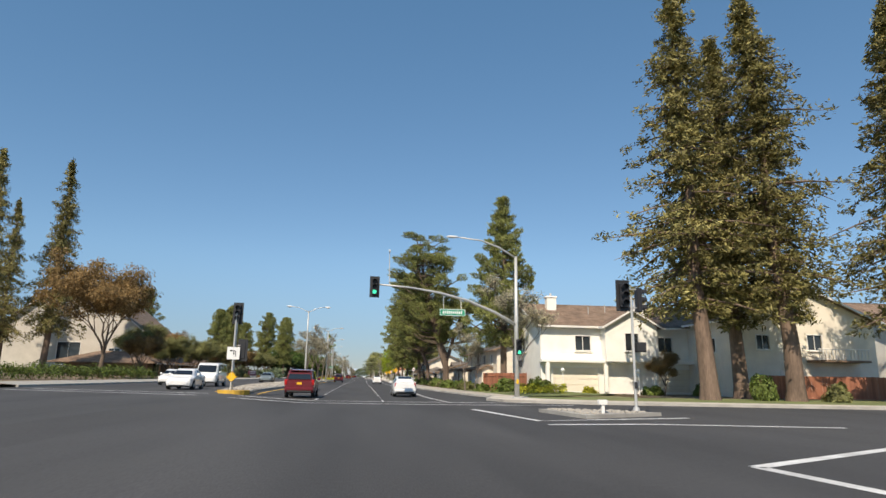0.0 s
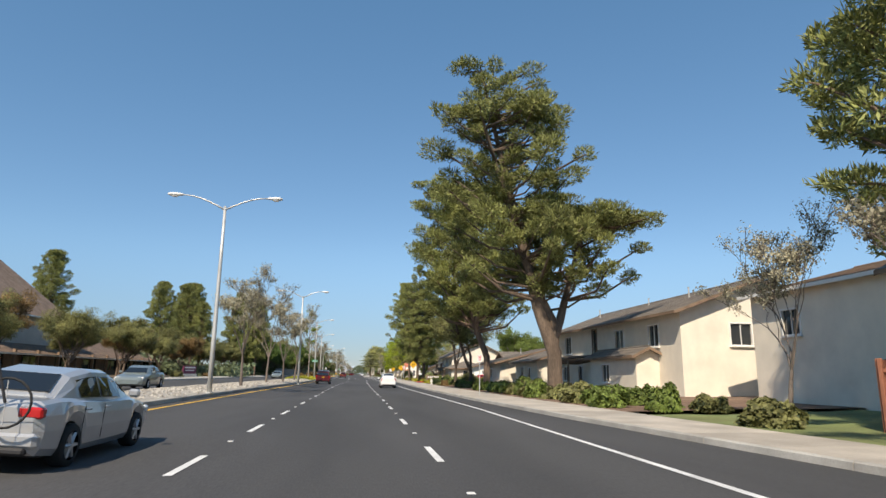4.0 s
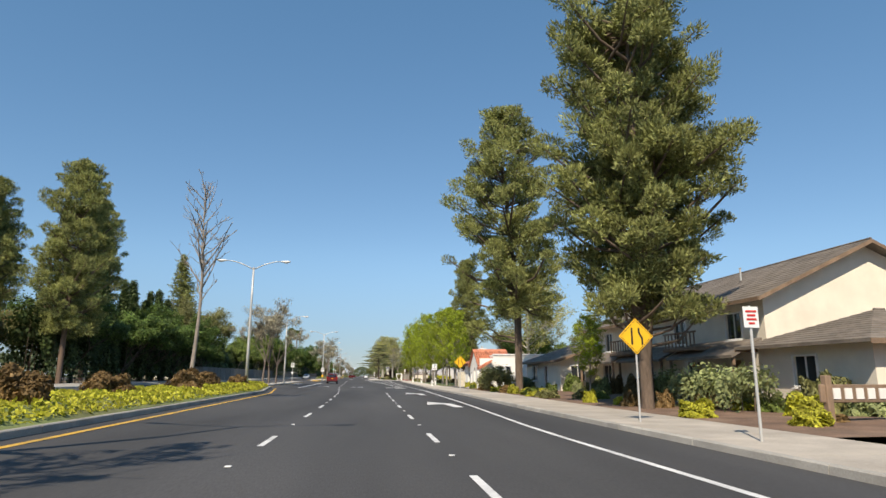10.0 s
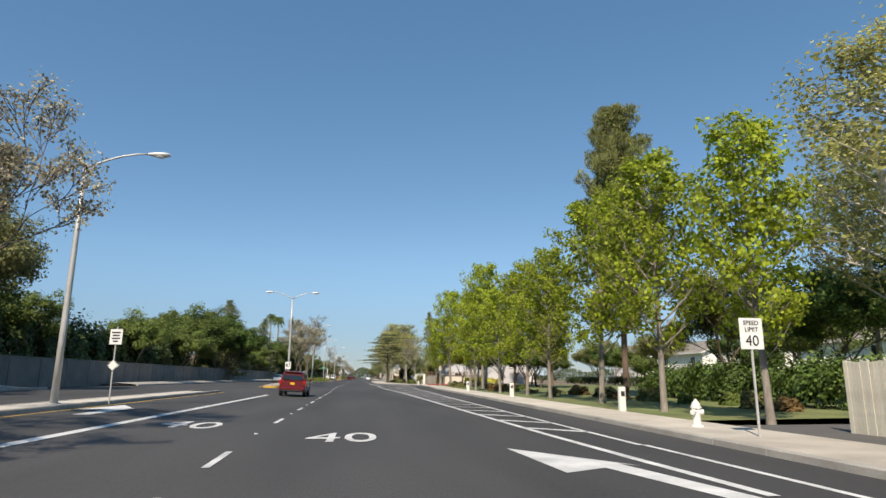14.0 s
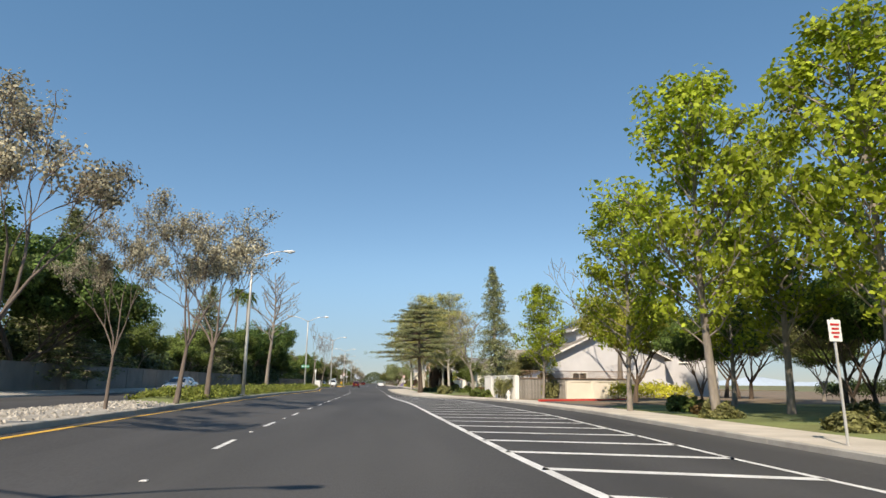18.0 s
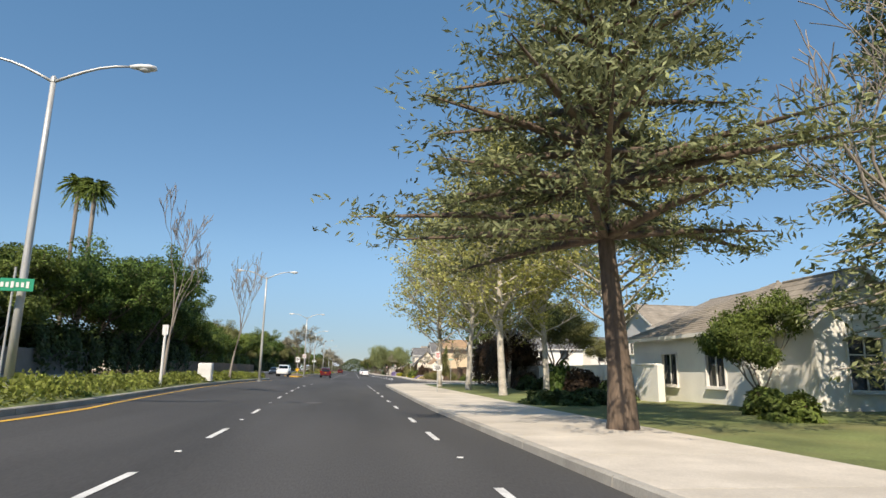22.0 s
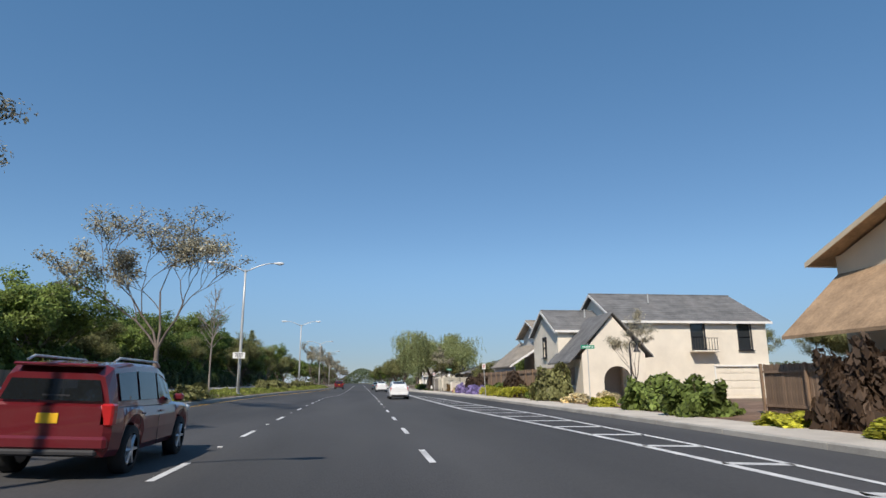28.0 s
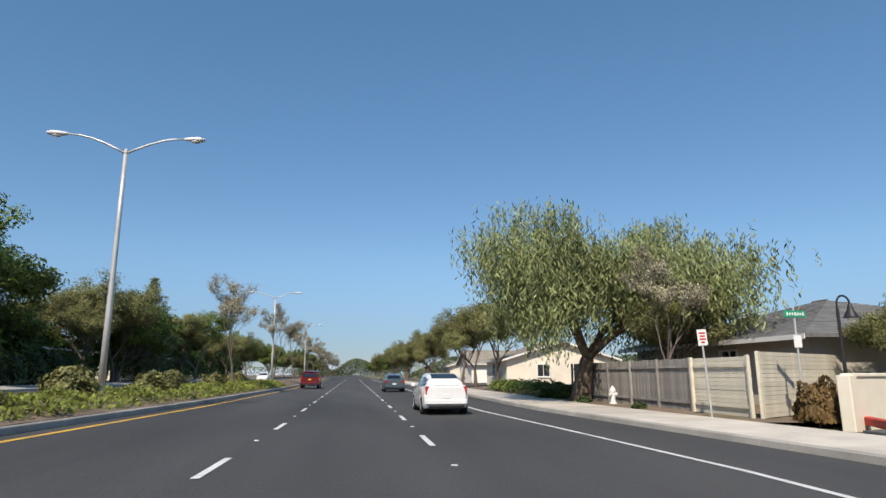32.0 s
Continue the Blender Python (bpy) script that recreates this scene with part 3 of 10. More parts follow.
road = strip("road", lambda y: -22.0, kerb_r, -60, 1500, 3.0, M["asphalt"], label="wide dark grey asphalt avenue with worn wheel tracks")
slab("cross_road", [(-140, -8), (-22, -4), (-22, 40), (-140, 44)], -0.2, 0.40, M["asphalt"], "dark asphalt cross street at the junction", "road")
slab("cross_road", [(7.9, -60), (7.9, 46), (12, 42), (60, 29), (140, 20), (140, -60)], -0.2, -0.004, M["asphalt"], "dark asphalt cross street at the junction", "road")
slab("side_road", [(3.2, 419.5), (4, 424.2), (5.4, 426.8), (8, 429.6), (11.3, 431.9), (18, 434.9), (27, 438.5), (45, 445.3), (90, 461), (90, 471), (45, 457.7), (30, 454.7), (22, 452.3), (16.5, 450.5), (13, 450), (10.8, 451.5), (9.2, 460)],
     -0.2, -0.004, M["asphalt_old"], "grey asphalt side street opening", "road")
slab("side_road", [(-22, 266), (-90, 266), (-90, 284), (-22, 284)], 0.2, 0.415, M["asphalt"], "grey asphalt side street across the avenue", "road")
slab("driveway", [(9.8, 152), (14, 152.6), (22, 156), (60, 158), (60, 172), (20, 170), (14, 165), (10.1, 163)], -0.1, 0.165, M["asphalt_old"], "grey asphalt drive into the townhouse court", "driveway")
slab("driveway", [(12.8, 323), (16, 324.5), (24, 327), (40, 328), (40, 340), (27, 338.8), (14.5, 335.4), (12.4, 334.4)], -0.1, 0.168, M["asphalt_old"], "asphalt drive into a small court", "driveway")
slab("driveway", [(11, 538), (40, 541), (40, 550), (11.5, 549)], -0.1, 0.165, M["asphalt_old"], "drive into the walled court", "driveway")

# ground on both sides
def bank(name, xa, xb, y0, y1, z, mat, label, category):
    ys = np.arange(y0, y1 + 0.1, 4.0)
    k = Kit()
    rnd = random.Random(int(y0))
    n = 7
    for y in ys:
        a, b = xa(y), xb(y)
        for i in range(n):
            x = a + (b - a) * i / (n - 1)
            k.v.append((x, float(y), z(x) + (rnd.uniform(-0.04, 0.04) if 0 < i < n - 1 else 0)))
    for j in range(len(ys) - 1):
        for i in range(n - 1):
            o = j * n + i
            k.f.append((o, o + 1, o + n + 1, o + n))
    return tagged(part(name, k, mat, smooth=True), label, category, kind="structure")


walk_edge = lambda y: kerb_r(y) + walk_w(y)
bank("verge", walk_edge, lambda y: 19, 46, 76, lambda x: 0.13 + max(0, x - 12) * 0.03, M["grass"], "mown corner lawn with dry patches", "lawn")
bank("verge", walk_edge, lambda y: 24, 76, 150, lambda x: 0.12 + max(0, x - 10) * 0.02, M["mulch"], "brown planting bed with bark mulch", "planting bed")
bank("verge", walk_edge, lambda y: 24, 166, 220, lambda x: 0.12 + max(0, x - 10) * 0.02, M["mulch"], "brown planting bed with bark mulch", "planting bed")
bank("verge", walk_edge, lambda y: 26, 220, 238, lambda x: 0.128, M["asphalt_old"], "bare grey forecourt beside the stucco house", "forecourt")
bank("verge", walk_edge, lambda y: 60, 238, 326, lambda x: 0.13 + max(0, x - 11) * 0.012, M["grass"], "green lawn under street trees", "lawn")
bank("verge", walk_edge, lambda y: 30, 326, 358, lambda x: 0.13 + max(0, x - 11) * 0.015, M["soil"], "bare soil verge in front of walls", "planting bed")
bank("verge", walk_edge, lambda y: 30, 358, 418, lambda x: 0.13 + max(0, x - 8) * 0.012, M["grass"], "lawn with dry patches under tall street trees", "lawn")
bank("verge", walk_edge, lambda y: 22, 460, 540, lambda x: 0.13 + max(0, x - 12) * 0.02, M["mulch"], "planted bed with bark mulch", "planting bed")
bank("verge", walk_edge, lambda y: 22, 552, 760, lambda x: 0.13 + max(0, x - 12) * 0.01, M["soil"], "bare soil verge by a fence", "planting bed")
for y0, y1 in ((44, 266), (284, 1500)):
    bank("far_verge", lambda y: -60, lambda y: -24.2, y0, y1, lambda x: 0.55 + (-24.2 - x) * 0.02, M["soil"], "leaf-strewn planting strip along the far side", "planting bed")

# beyond the planted strips: lots
slab("lot", [(24, 46), (120, 42), (120, 424), (30, 424)], -0.1, 0.12, M["soil"], "ground between the houses", "ground")
slab("lot", [(22, 452), (120, 454), (120, 760), (22, 760)], -0.1, 0.12, M["soil"], "ground between the houses", "ground")


# kerbs and pavements, piece by piece
def kerb_run(name, line, y0, y1, step, w, h, side, mat, label, parent_label):
    top = thing(name, Matrix.Identity(4), parent_label, "kerb", kind="structure")
    k_all = 0
    y = y0
    while y < y1 - 0.01:
        ye = min(y + step, y1)
        a, b = line(y), line(ye)
        za, zb = gz(a), gz(b)
        k = Kit()
        g0 = 0.012
        pa, pb = (y + g0, a, za), (ye - g0, b, zb)
        vs = []
        for yy, xx, zz in (pa, pb):
            vs += [(xx, yy, zz - 0.1), (xx + side * 0.02, yy, zz + h - 0.025), (xx + side * 0.045, yy, zz + h), (xx + side * w, yy, zz + h), (xx + side * w, yy, zz - 0.1)]
        k.add(vs, [(i, (i + 1) % 5, 5 + (i + 1) % 5, 5 + i) for i in range(5)] + [(0, 1, 2, 3, 4), (9, 8, 7, 6, 5)])
        part("kerb_stone", k, mat, top)
        y = ye
    return top


def paving_run(y0, y1, step, mat):
    top = thing("pavement", Matrix.Identity(4), "pale concrete pavement in jointed slabs", "pavement", kind="structure")
    y = y0
    while y < y1 - 0.01:
        ye = min(y + step, y1)
        g0 = 0.012
        a0, b0, a1, b1 = kerb_r(y) + 0.17, kerb_r(y) + walk_w(y), kerb_r(ye) + 0.17, kerb_r(ye) + walk_w(ye)
        k = Kit()
        k.poly([(a0, y + g0, -0.05), (b0, y + g0, -0.05), (b1, ye - g0, -0.05), (a1, ye - g0, -0.05)], (0, 0, 0.20))
        part("paving_slab", k, mat, top)
        y = ye


for a, b, old in ((46, 232, True), (232, 419, False), (460, 660, False)):
    kerb_run("kerb", kerb_r, a, b, 4.0, 0.16, 0.15, 1, M["kerb"], "", "concrete kerb along the pavement")
    paving_run(a, b, 2.4 if a > 300 else 3.0, M["concrete_old" if old else "concrete"])
MEDIANS = ((40, 212), (284, 430), (457, 700))
for a, b in MEDIANS:
    kerb_run("median_kerb", med_r, a, b, 4.0, 0.18, 0.17, -1, M["kerb"], "", "concrete kerb of the raised median")
    kerb_run("median_kerb", med_l, a, b, 8.0, 0.18, 0.17, 1, M["kerb"], "", "concrete kerb of the raised median")
kerb_run("far_kerb", lambda y: -22.0, 44, 266, 6.0, 0.18, 0.15, -1, M["kerb"], "", "concrete kerb on the far side")
kerb_run("far_kerb", lambda y: -22.0, 284, 700, 6.0, 0.18, 0.15, -1, M["kerb"], "", "concrete kerb on the far side")
for y0, y1 in ((44, 266), (284, 700)):
    strip("far_pavement", lambda y: -24.3, lambda y: -22.15, y0, y1, 4.0, M["kerb"], z=0.13, label="pale concrete pavement on the far side")


def mound(y0, y1, mat, label, h=0.34):
    ys = np.arange(y0, y1 + 0.1, 2.0)
    k = Kit()
    rnd = random.Random(int(y0))
    n = 7
    for j, y in enumerate(ys):
        a, b = med_l(y) + 0.16, med_r(y) - 0.16
        endk = min(1, min(j, len(ys) - 1 - j) / 2)
        for i in range(n):
            u = i / (n - 1)
            x = a + (b - a) * u
            k.v.append((x, float(y), gz(x) + 0.15 + endk * h * math.sin(math.pi * u) ** 0.7 + rnd.uniform(-0.02, 0.02) * endk))
    for j in range(len(ys) - 1):
        for i in range(n - 1):
            o = j * n + i
            k.f.append((o, o + 1, o + n + 1, o + n))
    return tagged(part("median", k, mat, smooth=True), label, "median", kind="structure")


mound(40, 148, M["pebble"], "median strip paved with pale pebbles", 0.10)
mound(148, 212, M["grass"], "median mound with low green ground cover")
mound(284, 318, M["pebble"], "median strip paved with pale pebbles", 0.10)
mound(318, 430, M["grass"], "median mound with low green ground cover")
mound(457, 700, M["soil"], "median mound with low leafy ground cover")



def corner(outer, inner, label, z=0.15):
    """A rounded pavement corner: kerb line outside, back edge inside."""
    top = thing("pavement", Matrix.Identity(4), label, "pavement", kind="structure")
    for i in range(len(outer) - 1):
        a, b = Vector((*outer[i], 0)), Vector((*outer[i + 1], 0))
        c, d = Vector((*inner[i], 0)), Vector((*inner[i + 1], 0))
        a2, b2 = a.lerp(c, 0.17 / max((c - a).length, 0.2)), b.lerp(d, 0.17 / max((d - b).length, 0.2))
        lift = Vector((0, 0, -0.06))
        part("kerb_stone", Kit().poly([a + lift, b + lift, b2 + lift, a2 + lift], (0, 0, z + 0.06)), M["kerb"], top)
        e0, e1 = (b2 - a2) * 0.004, (d - c) * 0.004
        part("paving_slab", Kit().poly([a2 + e0 + lift, b2 - e0 + lift, d - e1 + lift, c + e1 + lift], (0, 0, z + 0.05)), M["concrete"], top)


corner([(9.9, 46), (8.9, 43), (8.3, 40.5), (8.9, 38.3), (10.6, 36.8), (14, 35.6), (20, 34.4), (30, 32.2), (60, 26)],
       [(12.6, 46), (12.0, 44), (11.8, 42.4), (12.2, 41.2), (13.2, 40.2), (15.5, 38.8), (21, 37.2), (31, 35), (60, 29)], "rounded pale concrete corner at the junction")
corner([(3.25, 419), (3.4, 421.5), (4.0, 423.9), (5.4, 426.5), (8.0, 429.3), (11.3, 431.6), (18, 434.6), (27, 438.2), (45, 445)],
       [(7.3, 419), (7.3, 421), (7.35, 423), (7.7, 425.2), (9.4, 427.6), (12.2, 429.6), (18.8, 432.5), (27.7, 436.1), (45.6, 443)], "rounded pale concrete corner of the side street")
corner([(45, 458), (30, 455), (22, 452.6), (16.5, 450.8), (13, 450.3), (11, 451.5), (10.1, 453.8), (9.6, 457), (9.4, 460)],
       [(45, 460.2), (30, 457.2), (22.3, 454.8), (17, 453.0), (14.6, 452.9), (13.4, 453.6), (12.7, 455.2), (12.1, 457.5), (11.7, 460)], "rounded pale concrete corner of the side street")
slab("verge", [(12.6, 46), (12.0, 44), (11.8, 42.4), (12.2, 41.2), (13.2, 40.2), (15.5, 38.8), (21, 37.2), (31, 35), (60, 29), (60, 46)], -0.1, 0.12, M["grass"], "mown corner lawn", "lawn")
slab("verge", [(7.3, 418), (7.3, 421), (7.35, 423), (7.7, 425.2), (9.4, 427.6), (12.2, 429.6), (18.8, 432.5), (27.7, 436.1), (45.6, 443), (60, 446), (60, 418)], -0.1, 0.14, M["grass"], "shaded lawn at the street corner", "lawn")
slab("verge", [(45, 460.2), (30, 457.2), (22.3, 454.8), (17, 453.0), (14.6, 452.9), (13.4, 453.6), (12.7, 455.2), (12.1, 457.5), (11.7, 462), (45, 466)], -0.1, 0.135, M["mulch"], "planted bed at the street corner", "planting bed")

# narrow strip between the turning lane and the far carriageway
kerb_run("median_kerb", lambda y: -9.75, 213, 264, 4.0, 0.18, 0.15, -1, M["kerb"], "", "concrete kerb of the narrow strip")
kerb_run("median_kerb", lambda y: -11.4, 213, 264, 8.0, 0.18, 0.15, 1, M["kerb"], "", "concrete kerb of the narrow strip")
strip("median", lambda y: -11.23, lambda y: -9.92, 212.6, 264, 4.0, M["concrete"], z=0.135, label="narrow median strip of grey concrete")


def ground_z(x, y):
    """Height of the ground or bed at a place beside the carriageways."""
    if x > 0:
        return 0.13
    if x < -24.2:
        return 0.55 + (-24.2 - x) * 0.02
    for a, b, h in ((40, 148, 0.10), (148, 212, 0.34), (284, 318, 0.10), (318, 430, 0.34), (457, 700, 0.34)):
        if a <= y <= b and med_l(y) < x < med_r(y):
            return gz(x) + 0.13 + h * math.sin(math.pi * (x - med_l(y)) / (med_r(y) - med_l(y))) ** 0.7
    return gz(x) + (0.12 if 212 < y < 264 else 0.0)


# road markings
def mark(parent, pts, w, mat, name):
    """A painted band through points (x, y), standing a few millimetres proud."""
    k = Kit()
    for i, (x, y) in enumerate(pts):
        x0, y0 = pts[max(i - 1, 0)]
        x1, y1 = pts[min(i + 1, len(pts) - 1)]
        d = Vector((x1 - x0, y1 - y0)).normalized()
        nx, ny = -d.y * w / 2, d.x * w / 2
        for s in (1, -1):
            px, py = x + s * nx, y + s * ny
            k.v.append((px, py, gz(px) + 0.008))
    for i in range(len(pts) - 1):
        k.f.append((2 * i, 2 * i + 1, 2 * i + 3, 2 * i + 2))
    return part(name, k, mat, parent)


lines = thing("lane_markings", Matrix.Identity(4), "white and yellow painted lane markings, slightly worn", "road marking", kind="structure")
def dashes(line, centres, period, length=2.2):
    """Dashes at the given centres, with the even ones between filled in, and studs in the longer gaps."""
    ys = [centres[0]]
    for c in centres[1:]:
        n = max(1, round((c - ys[-1]) / period))
        a = ys[-1]
        ys += [a + (c - a) * (i + 1) / n for i in range(n)]
    for i, y in enumerate(ys):
        mark(lines, [(line(y - length / 2), y - length / 2), (line(y + length / 2), y + length / 2)], 0.13, M["white_line"], "lane_dash")
        if i + 1 < len(ys) and ys[i + 1] - y > 6.5:
            m = (y + ys[i + 1]) / 2
            k = Kit().box((line(m), m, gz(line(m)) + 0.012), (0.11, 0.11, 0.022), bev=0.01)
            part("road_stud", k, M["white_line"], lines)


dashes(lane_l, [39.6, 49.7, 76.5, 84, 93.8, 101.2, 111.1, 118.7, 127.7, 135.1, 143.7, 151.3, 159.7, 167.8, 177, 183.5, 192.1, 198.5, 205.9, 214.1, 222.6, 230.1, 239.8, 278.4, 285.3, 293.2, 304.4,
                318.5, 331, 346.3, 351.4, 359.9, 368.3, 374.9, 382.3, 393.3, 403.6, 411.2, 422.7], 7.5)
dashes(lane_l, [459.5, 490.5, 499.3, 509.4, 516.4, 527.4, 530.9, 539.3, 546.7, 554.6, 562.9, 720], 7.5)
dashes(lane_r, [37.9, 48.6, 80.2, 87.9, 97.5, 105.3, 113.6, 120.9, 129, 136.6, 144.9, 152.5, 161.4, 168.2, 183.3, 190.7, 197.9, 204.8], 7.5)
dashes(lane_r, [367.1, 374.4, 379, 385.5, 390.4, 396, 406.5, 412.1, 420.9], 5.6, 1.8)
dashes(lane_r, [470, 496, 506, 512, 521.2, 526.8, 534.5, 550.2, 557.4, 720], 7.4)


def run(line, y0, y1, w, mat, name, step=4.0):
    ys = list(np.arange(y0, y1, step)) + [y1]
    mark(lines, [(line(y), float(y)) for y in ys], w, mat, name)


run(edge_r, 36, 232, 0.15, M["white_line"], "edge_line")
for a, b in MEDIANS:
    run(lambda y: med_r(y) + 0.42, a + 2, b - 1, 0.12, M["yellow_line"], "median_line", 3.0)
    run(lambda y: med_l(y) - 0.42, a + 2, b - 1, 0.12, M["yellow_line"], "median_line", 6.0)
# painted islands with bars
in1 = lerp_at([(226, 5.3), (232, 5.0), (278, 3.95), (300, 2.95), (335, 2.8), (350, 2.0), (362, 1.95)])
out1 = lerp_at([(232, 6.3), (262, 6.6), (280, 6.95), (300, 7.2), (318, 8.5), (334, 8.1), (345, 7.4), (351, 6.2), (356, 4.0), (361, 2.2)])
run(in1, 226, 362, 0.2, M["white_line"], "island_line")
run(out1, 232, 361, 0.15, M["white_line"], "island_line", 3.0)
y = 236.0
while y < 355:
    mark(lines, [(in1(y), y + 0.9), (out1(y), y - 0.6)], 0.32, M["white_line"], "island_bar")
    y += 2.75 if y > 262 else 3.4
in2 = lerp_at([(462, 6.5), (480, 6.4), (490, 5.9), (497, 5.5), (515, 5.4), (533, 5.5)])
out2 = lerp_at([(462, 6.6), (475, 7.6), (491, 8.0), (504, 7.5), (520, 7.0), (533, 5.7)])
run(in2, 462, 533, 0.2, M["white_line"], "island_line")
run(out2, 462, 533, 0.15, M["white_line"], "island_line", 3.0)
y = 468.0
while y < 530:
    mark(lines, [(in2(y), y + 0.2), (out2(y), y - 0.2)], 0.32, M["white_line"], "island_bar")
    y += 3.1
run(lerp_at([(533, 5.6), (545, 5.9), (552, 5.6), (561, 5.1), (1500, 5.1)]), 533, 720, 0.13, M["white_line"], "edge_line")
run(lambda y: -6.5, 222, 264, 0.2, M["white_line"], "turn_lane_line")
run(lambda y: -9.45, 214, 264, 0.12, M["yellow_line"], "median_line")
mark(lines, [(10.6, 448.8), (17.5, 437.5)], 0.3, M["white_line"], "crossing_line")
mark(lines, [(13.5, 449.8), (20.5, 438.5)], 0.3, M["white_line"], "crossing_line")
# crossing at the junction
for ya in (33.6, 36.6):
    mark(lines, [(-20, ya + 5.0), (-9, ya + 1.8), (-3, ya + 0.5), (3, ya), (9, ya + 0.2), (12, ya + 0.6)], 0.3, M["white_line"], "crossing_line")
mark(lines, [(5.3, 29), (6.3, 21.5), (9.8, 22.6), (13, 23.6)], 0.3, M["white_line"], "turn_line")
mark(lines, [(6.1, 19.8), (9.7, 20.2), (16, 19)], 0.3, M["white_line"], "turn_line")
mark(lines, [(6.88, 10.3), (11.8, 12.9), (16, 15)], 0.3, M["white_line"], "turn_line")
mark(lines, [(6.9, 10.3), (7.5, 4.0)], 0.3, M["white_line"], "turn_line")


def arrow(x, y, length=6.0, w=0.45, lean=0.0, merge=True):
    """A merge arrow painted on the lane."""
    s = length / 6
    shape = [(w / 2, 0), (w / 2 * 0.7, 3.6), (w * 0.9, 3.3), (-0.9, 6.0), (-1.25, 2.6), (-w * 0.75, 3.1), (-w / 2, 0)]
    k = Kit()
    vs = [(x + px * s + lean * py, y + py * s) for px, py in shape]
    k.add([(px, py, gz(px) + 0.008) for px, py in vs], [tuple(range(len(vs)))])
    part("lane_arrow", k, M["white_line"], lines)


arrow(4.7, 182.5)
arrow(4.9, 201)
arrow(4.9, 225.5, lean=-0.15)
arrow(-8.1, 238.0)


def writing(text, size, m, mat, parent, name, depth=0.004, align='CENTER', sx=1.0):
    cu = bpy.data.curves.new(name, 'FONT')
    cu.body, cu.size, cu.align_x, cu.align_y, cu.extrude = text, size, align, 'CENTER', depth
    tmp = new("tmp_text", cu)
    me = bpy.data.meshes.new_from_object(tmp.evaluated_get(bpy.context.evaluated_depsgraph_get()))
    bpy.data.objects.remove(tmp)
    bpy.data.curves.remove(cu)
    me.materials.clear()
    me.materials.append(mat)
    ob = new(name, me)
    if parent:
        ob.parent = parent
    ob.matrix_basis = m @ Matrix.Diagonal((sx, 1, 1, 1))
    return ob


writing("40", 3.2, pose(-0.4, 234.0, gz(-0.4) + 0.01), M["white_line"], lines, "painted_number", sx=0.55)
writing("40", 3.2, pose(-4.9, 237.6, gz(-4.9) + 0.01, 0, 2.5, 0), M["white_line"], lines, "painted_number", sx=0.55)
# long thin cracks and a utility cover
covers = [(-1.6, 388.5), (0.3, 440.0), (-2.2, 431.0), (1.2, 446), (-3.0, 219)]
for cx, cy in covers:
    k = Kit().tube([(0, 0, -0.02), (0, 0, 0.004), (0, 0, 0.008)], [0.36, 0.36, 0.33], 20)
    tagged(part("manhole_cover", k, M["asphalt_old"], at=pose(cx, cy, gz(cx))), "round iron utility cover set in the asphalt", "manhole cover", "utility covers")


# ---- trees and shrubs ----
def quads(centers, axes, sides, la, lb):
    """Leaf-like rhombs: arrays of centres, long axes, side axes and half sizes."""
    n = len(centers)
    la, lb = np.broadcast_to(la, n)[:, None], np.broadcast_to(lb, n)[:, None]
    v = np.stack([centers - axes * la, centers + sides * lb, centers + axes * la, centers - sides * lb], 1).reshape(-1, 3)
    return v, n


def leaf_mesh(name, v, n, mat):
    me = bpy.data.meshes.new(name)
    me.vertices.add(4 * n)
    me.vertices.foreach_set("co", v.astype(np.float32).ravel())
    me.loops.add(4 * n)
    me.loops.foreach_set("vertex_index", np.arange(4 * n, dtype=np.int32))
    me.polygons.add(n)
    me.polygons.foreach_set("loop_start", np.arange(0, 4 * n, 4, dtype=np.int32))
    me.polygons.foreach_set("loop_total", np.full(n, 4, dtype=np.int32))
    me.update(calc_edges=True)
    me.validate()
    me.materials.append(mat)
    return me


def unit(a):
    return a / (np.linalg.norm(a, axis=-1, keepdims=True) + 1e-9)


def laid(c, out, rs, bias=1.0):
    """Long and side axes of leaves that lie mostly across the given outward directions."""
    nrm = unit(unit(out) * bias + unit(rs.normal(size=c.shape)) * 0.8)
    ax = rs.normal(size=c.shape)
    ax = unit(ax - nrm * (ax * nrm).sum(1, keepdims=True))
    return ax, np.cross(nrm, ax)


def scatter(tips, rs, per, spread, la, lb, bias=1.0):
    """Leaves massed in uneven clumps round the twig ends, turned outwards."""
    tips = np.asarray(tips, float)
    mid = tips.mean(0)
    size = np.repeat(rs.uniform(0.65, 1.25, len(tips)), per)
    tips = np.repeat(tips, per, axis=0)
    d = unit(rs.normal(size=tips.shape))
    c = tips + d * (spread * 1.75 * size * rs.uniform(0.15, 1.0, len(tips)) ** 0.5)[:, None] * [1, 1, 0.75]
    ax, sd = laid(c, d * 0.7 + unit(tips - mid) * 0.7 + [0, 0, 0.35], rs, bias)
    s = rs.uniform(0.6, 1.3, len(c))
    return quads(c, ax, sd, la * s, lb * s)


